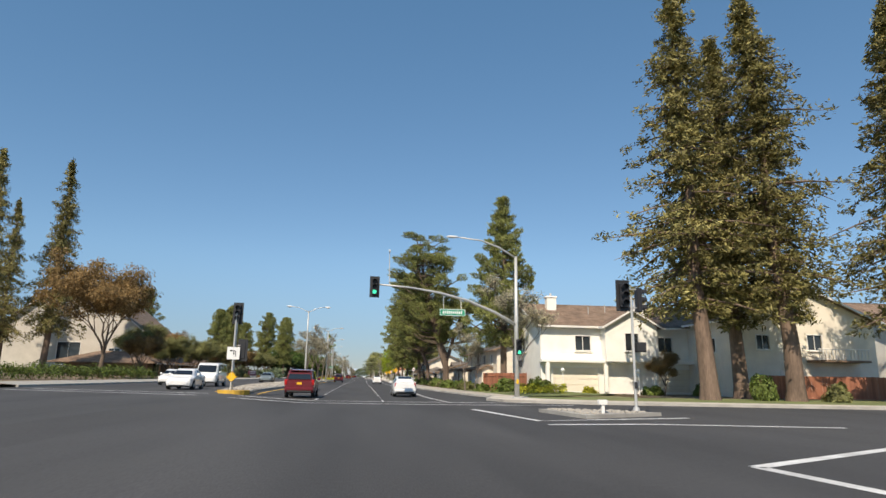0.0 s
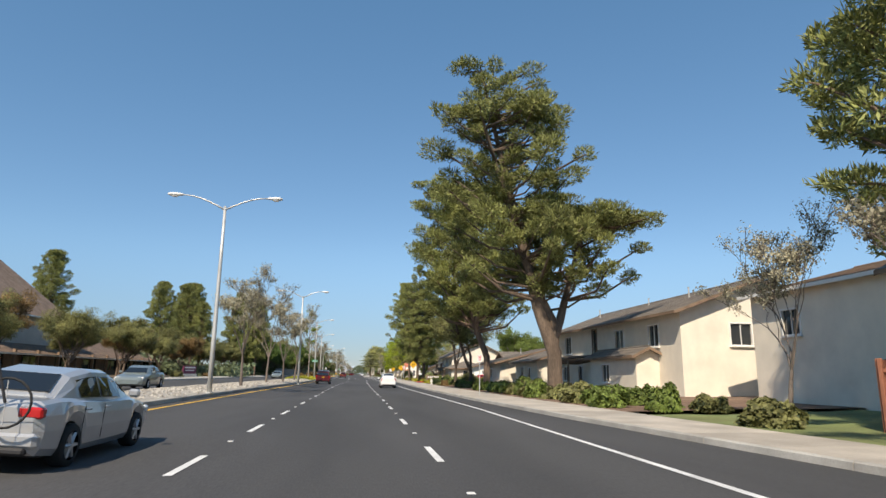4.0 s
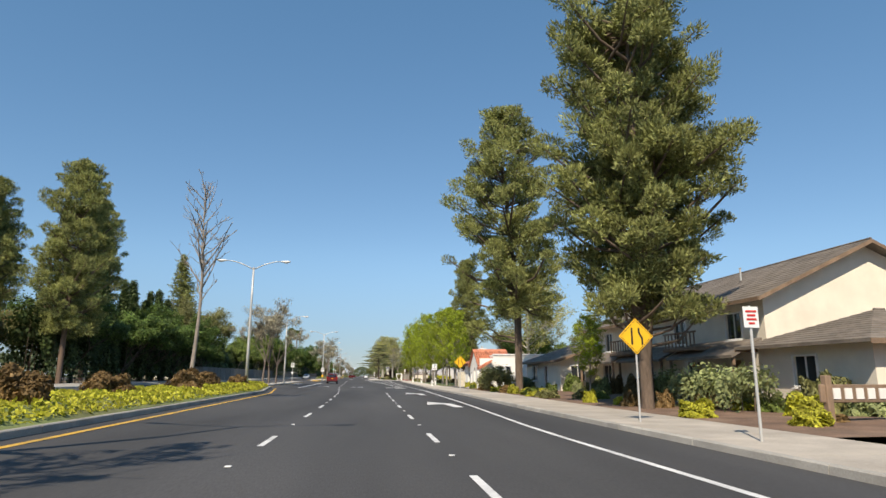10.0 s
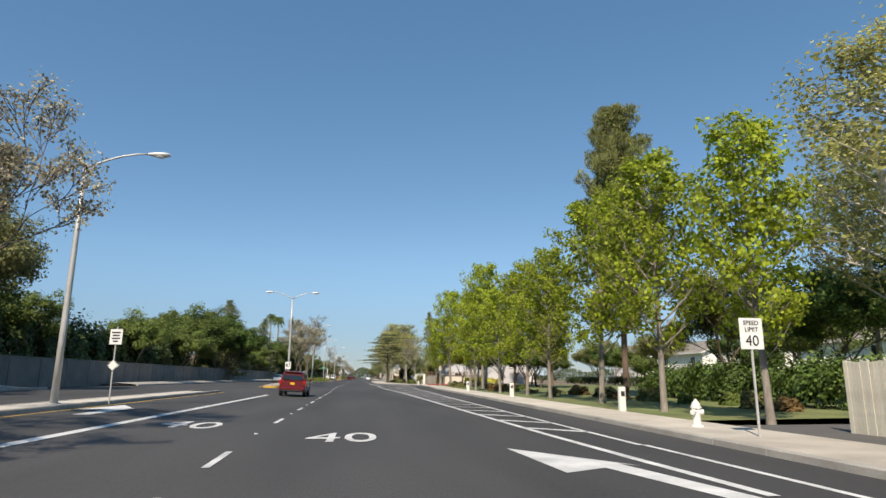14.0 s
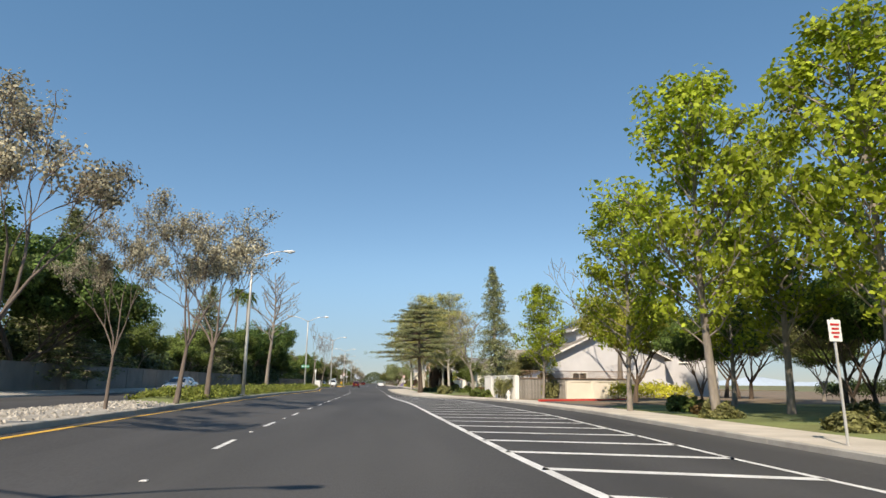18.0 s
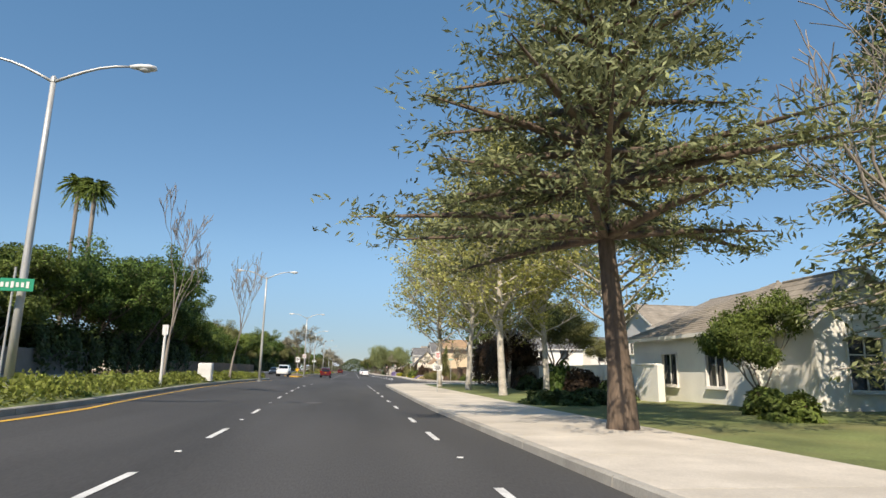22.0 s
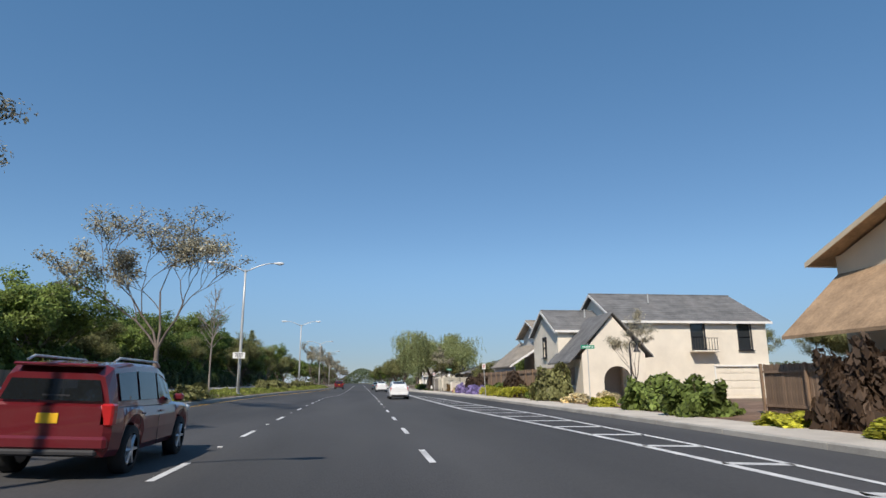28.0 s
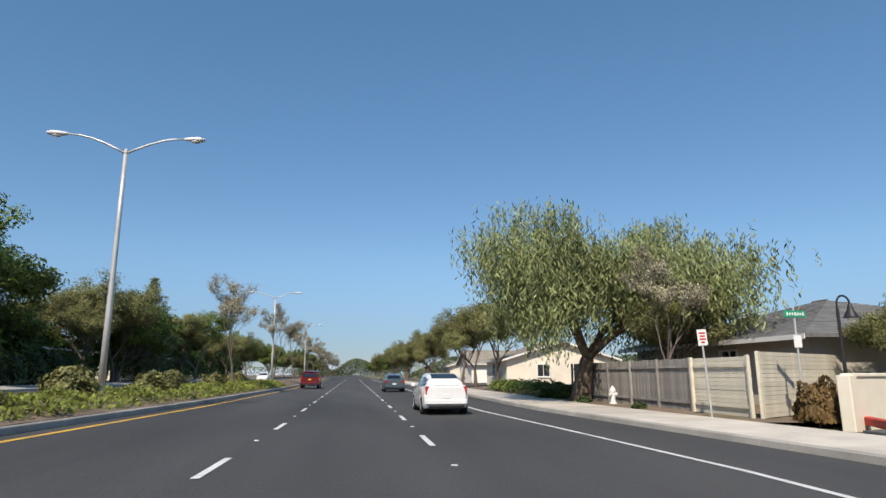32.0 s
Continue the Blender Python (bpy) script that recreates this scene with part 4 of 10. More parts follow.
def limbs(seed, height, trunk_h, r0, spread, depth, splits=(2, 4), up=0.35, shrink=0.72, lean=(0, 0), wiggle=0.25, first=None):
    """A forking skeleton: tube segments and the ends of its twigs."""
    rnd = random.Random(seed)
    segs, tips = [], []

    def grow(p, d, length, r, lvl):
        n = 3 if lvl else 4
        pts, rad = [p], [r]
        for i in range(n):
            d = (d + Vector((rnd.uniform(-1, 1), rnd.uniform(-1, 1), rnd.uniform(-0.6, 1) * up * 1.5)) * (wiggle if lvl else wiggle * 0.22)).normalized()
            p = p + d * (length / n)
            pts.append(p)
            rad.append(r * (1 - 0.42 * (i + 1) / n))
            if lvl >= depth - 1 and i > 0:
                tips.append(tuple(p))
        segs.append((pts, rad, 7 if lvl == 0 else 5 if lvl < 3 else 3))
        if lvl == depth:
            tips.append(tuple(p))
            return
        k = first if (lvl == 0 and first) else rnd.randint(*splits)
        turn0 = rnd.uniform(0, 6.28)
        for j in range(k):
            a = turn0 + 6.283 * j / k + rnd.uniform(-0.5, 0.5)
            out = Vector((math.cos(a), math.sin(a), 0))
            tilt = rnd.uniform(0.5, 1.0) * spread
            nd = (d * math.cos(tilt) + out * math.sin(tilt) + Vector((0, 0, up * 0.5))).normalized()
            grow(p if j % 2 == 0 or lvl == 0 else pts[-2], nd, length * shrink * rnd.uniform(0.75, 1.15) if lvl else (height - trunk_h) * 0.40 * rnd.uniform(0.8, 1.15), rad[-1] * 0.72, lvl + 1)
    grow(Vector((0, 0, -0.15)), Vector((lean[0], lean[1], 1)).normalized(), trunk_h + 0.15, r0, 0)
    return segs, tips


def leader(seed, h, base, reach, r0, rise=0.9, gap=0.34, thick=1.0):
    """A single straight stem with ascending side branches that shorten towards the top."""
    rnd = random.Random(seed)
    segs, tips = [], []
    px, py = rnd.uniform(0, 6), rnd.uniform(0, 6)
    ax = lambda z: Vector((0.10 * math.sin(z * 0.45 + px) - 0.10 * math.sin(px), 0.10 * math.sin(z * 0.4 + py) - 0.10 * math.sin(py), z))
    zs = [-0.15, 0.3, 1.2] + [h * q / 10 for q in range(2, 11)]
    segs.append(([ax(z) for z in zs], [r0 * 1.25, r0 * 1.05] + [r0 * max(0.07, 1 - 0.93 * z / h) for z in zs[2:]], 8))
    z, a = h * base, rnd.uniform(0, 6)
    while z < h * 0.97:
        u = (z / h - base) / (1 - base)
        ln = reach * (math.sqrt(max(0.0, 1 - u * u)) * (1 - 0.25 * u) * min(1, 0.6 + 2.0 * u)) * rnd.uniform(0.7, 1.12) + 0.25
        d = Vector((math.cos(a), math.sin(a), rise * rnd.uniform(0.6, 1.3))).normalized()
        pts = [ax(z)]
        for q in range(4):
            d = (d + Vector((rnd.gauss(0, 0.10), rnd.gauss(0, 0.10), 0.10 + rnd.gauss(0, 0.08)))).normalized()
            pts.append(pts[-1] + d * ln / 4)
        rb = (0.014 + 0.012 * ln) * thick
        segs.append((pts, [rb, rb * 0.8, rb * 0.6, rb * 0.4, rb * 0.25], 4))
        tips.append(tuple(pts[-1]))
        for q in range(int(3 + ln * 2.2)):
            s = rnd.uniform(0.25, 0.98)
            b0 = pts[int(s * 4)].lerp(pts[min(4, int(s * 4) + 1)], s * 4 % 1)
            dd = (d + Vector((rnd.gauss(0, 0.6), rnd.gauss(0, 0.6), rnd.gauss(0.25, 0.35)))).normalized()
            l2 = ln * rnd.uniform(0.16, 0.42)
            m = b0 + dd * l2 * 0.5
            e = m + (dd + Vector((rnd.gauss(0, 0.25), rnd.gauss(0, 0.25), 0.15))).normalized() * l2 * 0.5
            segs.append(([b0, m, e], [rb * 0.38, rb * 0.28, 0.008], 3))
            tips.append(tuple(e))
        z += gap * rnd.uniform(0.6, 1.4)
        a += 2.4 + rnd.uniform(-0.4, 0.4)
    return segs, tips


def clumped(seed, h, base, half, r0, n, cr, shape, stems, bark, leaf, dens=620, low=None, gap=0.0):
    """A pine: one or more stems, crooked limbs and rounded masses of needle tufts at their ends."""
    rnd = random.Random(seed)
    rs = np.random.RandomState(seed)
    k = Kit()
    axes = []
    for dx, dy, fork, top in stems:
        pts = [Vector((0, 0, -0.2)), Vector((0, 0, 0.25)), Vector((0, 0, max(0.5, fork * h)))]
        ph = rnd.uniform(0, 6)
        for q in range(1, 8):
            u = q / 7
            pts.append(Vector((dx * u ** 0.8 + 0.18 * math.sin(4 * u + ph) * u, dy * u ** 0.8 + 0.18 * math.cos(3 * u + ph) * u, fork * h + (top - fork) * h * u)))
        f = 1.0 if len(axes) == 0 else 0.72
        k.tube(pts, [r0 * 1.3 * f, r0 * 1.08 * f, r0 * f] + [r0 * f * max(0.10, 1 - 0.9 * q / 7) for q in range(1, 8)], 9, caps=False)
        axes.append(pts)

    def on(pts, z):
        for a, b in zip(pts, pts[1:]):
            if a.z <= z <= b.z:
                return a.lerp(b, (z - a.z) / max(b.z - a.z, 1e-3))
        return pts[-1]
    spots = []
    n = int(n * 2.1)
    for i in range(n):
        u = (i + rnd.random()) / n
        if shape == "cone":
            prof = (1 - u) ** 0.8 * min(1, 0.6 + 2.5 * u) + 0.04
        elif shape == "oval":
            prof = math.sin(math.pi * (0.20 + 0.74 * u)) ** 0.75
        else:
            prof = math.sqrt(max(0.03, 1 - ((u - 0.30) / 0.74) ** 2))
        a = i * 2.399 + rnd.uniform(-0.5, 0.5)
        z = h * (base + (1 - base) * u)
        r = cr * ((0.35 + 0.65 * prof) if shape == "cone" else (0.62 + 0.38 * prof)) * rnd.uniform(0.5, 1.08)
        out = max(0.0, half * prof * (1 - gap * rnd.random()) * rnd.uniform(0.35, 1.12) - r * 0.45)
        pts = axes[i % len(axes)]
        c = on(pts, min(z, h * 0.97))
        if i % 2 and len(axes) == 1 or rnd.random() < 0.45:
            c = Vector((0, 0, c.z)).lerp(c, 0.5)
        spots.append((c + Vector((math.cos(a) * out, math.sin(a) * out, 0)), r, on(pts, max(fork_z(pts), z - 0.35 * out - 0.3))))
    if low:
        spots += [(Vector(q), cr * 0.8, on(axes[0], zz)) for q, zz in low]
    cs, ax = [], []
    for c, r, root in spots:
        mid = root.lerp(c, 0.55) + Vector((rnd.gauss(0, 0.2), rnd.gauss(0, 0.2), -0.12 * (c - root).length))
        rb = 0.03 + 0.018 * (c - root).length
        k.tube([root, mid, c, c + (c - root).normalized() * r * 0.4], [rb, rb * 0.7, rb * 0.4, 0.012], 5, caps=False)
        m = int(dens * 1.7 * r * r)
        d = unit(rs.normal(size=(m, 3)) + [0, 0, 0.12])
        lump = 1 + 0.22 * np.sin(d[:, 0] * 5 + c.x) * np.sin(d[:, 1] * 5 + c.y) + 0.15 * np.sin(d[:, 2] * 6 + c.z)
        q = d * (r * lump * rs.uniform(0.30, 1.0, m) ** 0.45)[:, None] * [1, 1, rnd.uniform(0.5, 0.9)]
        along = np.array((c - root).normalized())
        q += np.outer(q @ along, along) * rnd.uniform(0.1, 0.6)
        cs.append(q + np.array(c))
        ax.append(d * 0.8 + rs.normal(size=(m, 3)) * 0.4 + [0, 0, 0.45])
    cs, ax = np.concatenate(cs), unit(np.concatenate(ax))
    nrm = rs.normal(size=cs.shape) * 0.7 + unit(cs * [1, 1, 0]) * 0.6 + [0, 0, 0.4]
    sd = unit(np.cross(ax, nrm))
    s = rs.uniform(0.6, 1.35, len(cs))
    v, nn = quads(cs, ax, sd, 0.14 * s, 0.030 * s)
    me = bpy.data.meshes.new("trunk")
    me.from_pydata(k.v, [], k.f)
    me.update()
    me.materials.append(M[bark])
    me.shade_smooth()
    return me, leaf_mesh("crown", v, nn, M[leaf]), float(v[:, 2].max())


def fork_z(pts):
    return pts[2].z


def wood_mesh(name, segs, mat):
    k = Kit()
    for pts, rad, n in segs:
        k.tube(pts, [max(r, 0.015) for r in rad], n, caps=False)
    me = bpy.data.meshes.new(name)
    me.from_pydata(k.v, [], k.f)
    me.update()
    me.materials.append(mat)
    me.shade_smooth()
    return me


PROTO = {}


def fit_height(v, tr, h):
    top = float(v[:, 2].max()) if len(v) else h
    return h / max(top, 0.1)


def make_tree(kind, seed):
    """Trunk and crown meshes of one specimen and its own height."""
    rs = np.random.RandomState(seed)
    rnd = random.Random(seed)
    if kind in ("street_bare", "tufted"):
        segs, tips = leader(seed, 12, 0.40, 2.9, 0.13, 1.05, 0.24, 1.15)
        wood = wood_mesh("trunk", segs, M["bark_grey"])
        leaves = None
        if kind == "street_bare":
            wood, leaves = wood_mesh("trunk", segs[:1], M["bark_grey"]), wood_mesh("crown", segs[1:], M["bark_grey"])
        if kind == "tufted":
            pick = [t for t in tips if math.sin(t[2] * 2.3) + math.sin(t[0] * 3 + t[1] * 2) > 0.75]
            v, n = scatter(pick, rs, 16, 0.20, 0.11, 0.07)
            leaves = leaf_mesh("crown", v, n, M["leaf_lime"])
        return wood, leaves, max(t[2] for t in tips)
    if kind in ("lime", "sycamore", "slim"):
        h, base, reach, r0, rise, gap_, bark, leaf, per, spread, la, lb = dict(
            slim=(14, 0.18, 2.9, 0.13, 0.75, 0.27, "bark", "leaf_green", 26, 0.40, 0.12, 0.08),
            lime=(11, 0.20, 3.2, 0.15, 0.75, 0.20, "bark_grey", "leaf_lime", 24, 0.30, 0.105, 0.070),
            sycamore=(16, 0.22, 4.6, 0.18, 0.70, 0.28, "bark_pale", "leaf_syc", 30, 0.44, 0.092, 0.064))[kind]
        segs, tips = leader(seed, h, base, reach, r0, rise, gap_, 1.35 if kind == "sycamore" else 1.0)
        v, n = scatter(tips, rs, per, spread, la, lb)
        return wood_mesh("trunk", segs, M[bark]), leaf_mesh("crown", v, n, M[leaf]), float(v[:, 2].max())
    pines = dict(leaning=(10.9, 0.42, 2.5, 0.19, 40, 0.62, "oval", ((-2.7, 0.4, 0.16, 0.97), (-0.9, 0.8, 0.3, 0.75)), "bark", "leaf_olive", 620, None, 0.3),
                 wide_pine=(23.0, 0.30, 4.5, 0.46, 96, 1.0, "dome", ((-4.6, 0.3, 0.12, 0.97), (2.2, 0.6, 0.16, 0.50), (-5.0, -0.8, 0.2, 0.80)), "bark", "leaf_pine", 640, [((-5.0, 3.4, 8.0), 6.8), ((-4.4, 4.2, 9.0), 7.2), ((-3.6, 4.6, 7.2), 6.4), ((-5.2, 2.6, 9.4), 7.4)]),
                 limbed_pine=(20.0, 0.34, 5.2, 0.30, 100, 1.0, "dome", ((-4.2, 0.2, 0.15, 0.95),), "bark_red", "leaf_pine", 640, [((-2.4, 0.3, 7.6), 4.6), ((-3.0, -0.3, 8.6), 5.2)], 0.2),
                 tall_pine=(24.0, 0.16, 4.8, 0.27, 110, 0.95, "oval", ((0.3, 0.2, 0.1, 0.97), (-1.3, 0.5, 0.09, 0.72), (0.9, -0.6, 0.07, 0.45)), "bark", "leaf_pine", 640, None, 0.35),
                 open_pine=(23.5, 0.25, 5.4, 0.27, 90, 0.95, "oval", ((-1.2, 0.3, 0.3, 0.97),), "bark", "leaf_pine", 620, [((-3.2, 0.2, 5.0), 3.9), ((-2.6, 0.5, 5.3), 4.2)], 0.35),
                 pine=(21.0, 0.22, 5.0, 0.27, 84, 1.05, "oval", ((0.2, -0.2, 0.3, 0.96),), "bark_red", "leaf_pine", 600, None, 0.35),
                 pyramid_pine=(21.5, 0.22, 4.6, 0.33, 100, 0.95, "cone", ((0.1, 0.1, 0.3, 0.99),), "bark_red", "leaf_pine", 660))
    if kind in pines:
        return clumped(seed, *pines[kind])
    if kind in ("broad", "olive", "golden", "bare", "vase", "dry", "evergreen", "russet"):
        spec = dict(broad=(10, 1.5, 0.26, 0.85, 4, "bark_grey", "leaf_green", 44, 0.48, 0.13, 0.08),
                    olive=(9, 2.0, 0.24, 0.75, 4, "bark", "leaf_olive", 62, 0.44, 0.085, 0.045),
                    russet=(10, 2.0, 0.26, 0.75, 4, "bark", "leaf_brown", 56, 0.46, 0.10, 0.06),
                    golden=(8, 1.4, 0.24, 0.80, 4, "bark", "leaf_gold", 62, 0.50, 0.105, 0.06),
                    dry=(10, 2.6, 0.15, 0.52, 6, "bark_twig", "leaf_dry", 5, 0.26, 0.065, 0.042),
                    vase=(11, 2.6, 0.14, 0.34, 6, "bark_grey", "leaf_dry", 0, 0.2, 0.06, 0.04),
                    bare=(11, 3.4, 0.20, 0.55, 5, "bark_grey", "leaf_dry", 0, 0.2, 0.06, 0.04),
                    evergreen=(12, 1.3, 0.30, 0.88, 4, "bark", "leaf_evergreen", 52, 0.50, 0.15, 0.075))[kind]
        h, th, r0, sp, dep, bark, leaf, per, spread, la, lb = spec
        segs, tips = limbs(seed, h, th, r0, sp, dep, splits=(2, 3) if dep >= 5 else (3, 4), up=0.5 if kind in ("bare", "vase") else 0.26 if kind == "dry" else 0.22,
                           shrink=0.74 if dep == 4 else 0.66 if dep == 6 else 0.72, lean=(rnd.uniform(-0.04, 0.04), rnd.uniform(-0.04, 0.04)), first=3 if kind == "vase" else 4)
        tops = np.array(tips)
        hh = tops[:, 2].max() + spread * 0.7
        wood = wood_mesh("trunk", segs if per else segs[:1], M[bark])
        leaves = None if per else wood_mesh("crown", segs[1:], M[bark])
        if per:
            v, n = scatter(tips, rs, per, spread, la, lb)
            leaves = leaf_mesh("crown", v, n, M[leaf])
        return wood, leaves, hh
    if kind in ("redwood", "spire", "cedar", "cypress", "fir"):
        h, r0, base, reach, levels, per, bark, leaf = dict(
            pine=(21, 0.42, 0.30, 4.3, 34, 5, "bark_red", "leaf_pine"),
            redwood=(27, 0.50, 0.19, 5.2, 54, 6, "bark_red", "leaf_redwood"),
            fir=(20, 0.35, 0.12, 4.0, 46, 6, "bark", "leaf_pine"),
            spire=(18, 0.32, 0.08, 4.4, 30, 7, "bark_grey", "leaf_cedar"),
            cedar=(12, 0.34, 0.37, 6.6, 11, 8, "bark", "leaf_cedar"),
            cypress=(12, 0.16, 0.05, 0.9, 60, 6, "bark", "leaf_dark"))[kind]
        k = Kit()
        lx, ly = rnd.uniform(-0.03, 0.03), rnd.uniform(-0.03, 0.03)
        axis = lambda z: Vector((lx * z + 0.12 * math.sin(z * 0.5 + seed), ly * z + 0.12 * math.cos(z * 0.4 + seed) - 0.12, z))
        zs = [-0.2, 0.2, 0.8] + [h * i / 8 for i in range(1, 9)]
        k.tube([axis(z) for z in zs], [r0 * 1.35, r0 * 1.15, r0 * 1.02] + [r0 * max(0.05, 1 - i / 8.4) for i in range(1, 9)], 9, caps=False)
        cs, axs, sds, las, lbs = [], [], [], [], []
        for i in range(levels):
            u = (i + rnd.uniform(0, 0.8)) / levels
            z = h * (base + (1 - base) * u)
            if kind == "pine":
                prof = (0.55 + 0.75 * math.sin(math.pi * min(1, u * 0.9 + 0.12))) * (1 - u ** 3 * 0.75) * rnd.uniform(0.5, 1.15)
            elif kind == "cedar":
                prof = (1 - 0.55 * u ** 1.5) * rnd.uniform(0.7, 1.08)
            elif kind == "cypress":
                prof = min(1.0, 0.55 + 2.5 * u) * (1 - u) ** 0.55 * 1.15 + 0.06
            elif kind == "redwood":
                prof = (0.04 + (1 - u) ** 0.9) * min(1, 0.6 + u * 3) * rnd.uniform(0.4, 1.3)
            else:
                prof = (1 - u) ** 0.85 * min(1, 0.6 + u * 4) * rnd.uniform(0.7, 1.15) + 0.06
            a0 = rnd.uniform(0, 6.28)
            for j in range(per):
                if rnd.random() < (0.26 if kind == "redwood" else 0.14):
                    continue
                a = a0 + 6.283 * j / per + rnd.uniform(-0.4, 0.4)
                ln = reach * prof * rnd.uniform(0.7, 1.15)
                rise = dict(pine=0.25, redwood=-0.12, fir=0.05, spire=-0.1, cedar=0.10, cypress=1.6)[kind] + rnd.uniform(-0.12, 0.12)
                d = Vector((math.cos(a), math.sin(a), rise)).normalized()
                p0 = axis(z)
                sag = dict(pine=0.0, redwood=-0.12, fir=-0.05, spire=-0.10, cedar=-0.08, cypress=0)[kind]
                pt = lambda s: p0 + d * (ln * s) + Vector((0, 0, sag * ln * s * s))
                if ln > 0.7 and kind != "cypress":
                    rb = min(0.10, 0.02 + 0.016 * ln) * (1.5 if kind in ("cedar", "pine") else 1)
                    k.tube([pt(0), pt(0.5), pt(1)], [rb, rb * 0.7, 0.012], 4, caps=False)
                nl = int(dict(redwood=21, fir=16, spire=18, cedar=62, cypress=7)[kind] * (0.35 + ln / reach))
                for q in range(nl):
                    s = rnd.uniform(0.32 if kind in ("pine", "cedar") else 0.12, 1.04)
                    wide = (0.36 if kind == "cedar" else 0.22 if kind != "cypress" else 0.12) * (0.4 + ln * 0.22)
                    c = pt(s) + Vector((rnd.gauss(0, wide), rnd.gauss(0, wide), rnd.gauss(0, 0.07 if kind == "cedar" else 0.20)))
                    cs.append(c)
                    up = 0.5 if kind in ("pine", "cypress") else -0.25
                    axs.append(d + Vector((rnd.gauss(0, 0.55), rnd.gauss(0, 0.55), rnd.gauss(up, 0.4))))
        cs, axs = np.array([tuple(c) for c in cs]), unit(np.array([tuple(a) for a in axs]))
        # every twig carries a small tuft of blades
        tuft = dict(redwood=8, fir=7, spire=7, cedar=8, cypress=5)[kind]
        cs, axs = np.repeat(cs, tuft, 0), np.repeat(axs, tuft, 0)
        cs = cs + rs.normal(size=cs.shape) * np.array([0.15, 0.15, 0.05 if kind == "cedar" else 0.11])
        axs = unit(axs + rs.normal(size=axs.shape) * 0.55)
        sds = unit(np.cross(axs, rs.normal(size=cs.shape) * 0.7 + unit(cs * [1, 1, 0]) * 0.5 + [0, 0, 0.6]))
        s = rs.uniform(0.6, 1.3, len(cs))
        la, lb = dict(pine=(0.20, 0.055), redwood=(0.17, 0.055), fir=(0.16, 0.055), spire=(0.15, 0.05), cedar=(0.115, 0.032), cypress=(0.17, 0.06))[kind]
        v, n = quads(cs, axs, sds, la * s, lb * s)
        me = bpy.data.meshes.new("trunk")
        me.from_pydata(k.v, [], k.f)
        me.update()
        me.materials.append(M[bark])
        me.shade_smooth()
        return me, leaf_mesh("crown", v, n, M[leaf]), float(v[:, 2].max())
    if kind == "willow":
        segs, tips = limbs(seed, 8.5, 1.6, 0.34, 0.85, 3, splits=(3, 4), up=0.22, shrink=0.7, first=5, lean=(-0.08, 0))
        cs, axs = [], []
        for t in tips:
            for q in range(15):
                x, y, z = t[0] + rnd.gauss(0, 0.45), t[1] + rnd.gauss(0, 0.45), t[2] + rnd.uniform(0, 0.5)
                ln = rnd.uniform(0.6, 2.6) * (1.1 if z < 6 else 0.8)
                m = int(ln / 0.11)
                for j in range(m):
                    cs.append((x + rnd.gauss(0, 0.06), y + rnd.gauss(0, 0.06), z - ln * j / m))
                    axs.append((rnd.gauss(0, 0.45), rnd.gauss(0, 0.45), -1))
        cs, axs = np.array(cs), unit(np.array(axs))
        sds = rs.normal(size=cs.shape)
        sds = unit(sds - axs * (sds * axs).sum(1, keepdims=True))
        v, n = quads(cs, axs, sds, 0.11, 0.025)
        return wood_mesh("trunk", segs, M["bark"]), leaf_mesh("crown", v, n, M["leaf_willow"]), float(v[:, 2].max())
    if kind == "palm":
        k = Kit()
        k.tube([(0.25 * math.sin(z * 0.12), 0, z) for z in (-0.2, 3, 8, 13, 17.6)], [0.30, 0.22, 0.19, 0.18, 0.24], 9, caps=False)
        cs, axs, sds = [], [], []
        top = Vector((0.25 * math.sin(17.6 * 0.12), 0, 17.7))
        for i in range(46):
            a, el = rnd.uniform(0, 6.28), rnd.uniform(-0.9, 1.2)
            d = Vector((math.cos(a) * math.cos(el), math.sin(a) * math.cos(el), math.sin(el)))
            for j in range(16):
                s = 0.3 + 1.7 * j / 16
                p = top + d * s + Vector((0, 0, -0.28 * s * s))
                side = d.cross(Vector((0, 0, 1))).normalized()
                for sg in (-1, 1):
                    cs.append(p + side * sg * 0.16)
                    axs.append(d * 0.7 + side * sg * 0.6 + Vector((0, 0, -0.5)))
        cs, axs = np.array([tuple(c) for c in cs]), unit(np.array([tuple(c) for c in axs]))
        sds = rs.normal(size=cs.shape)
        sds = unit(sds - axs * (sds * axs).sum(1, keepdims=True))
        v, n = quads(cs, axs, sds, 0.30, 0.05)
        return k.mesh("trunk", M["bark_grey"], True), leaf_mesh("crown", v, n, M["leaf_green"]), float(v[:, 2].max())


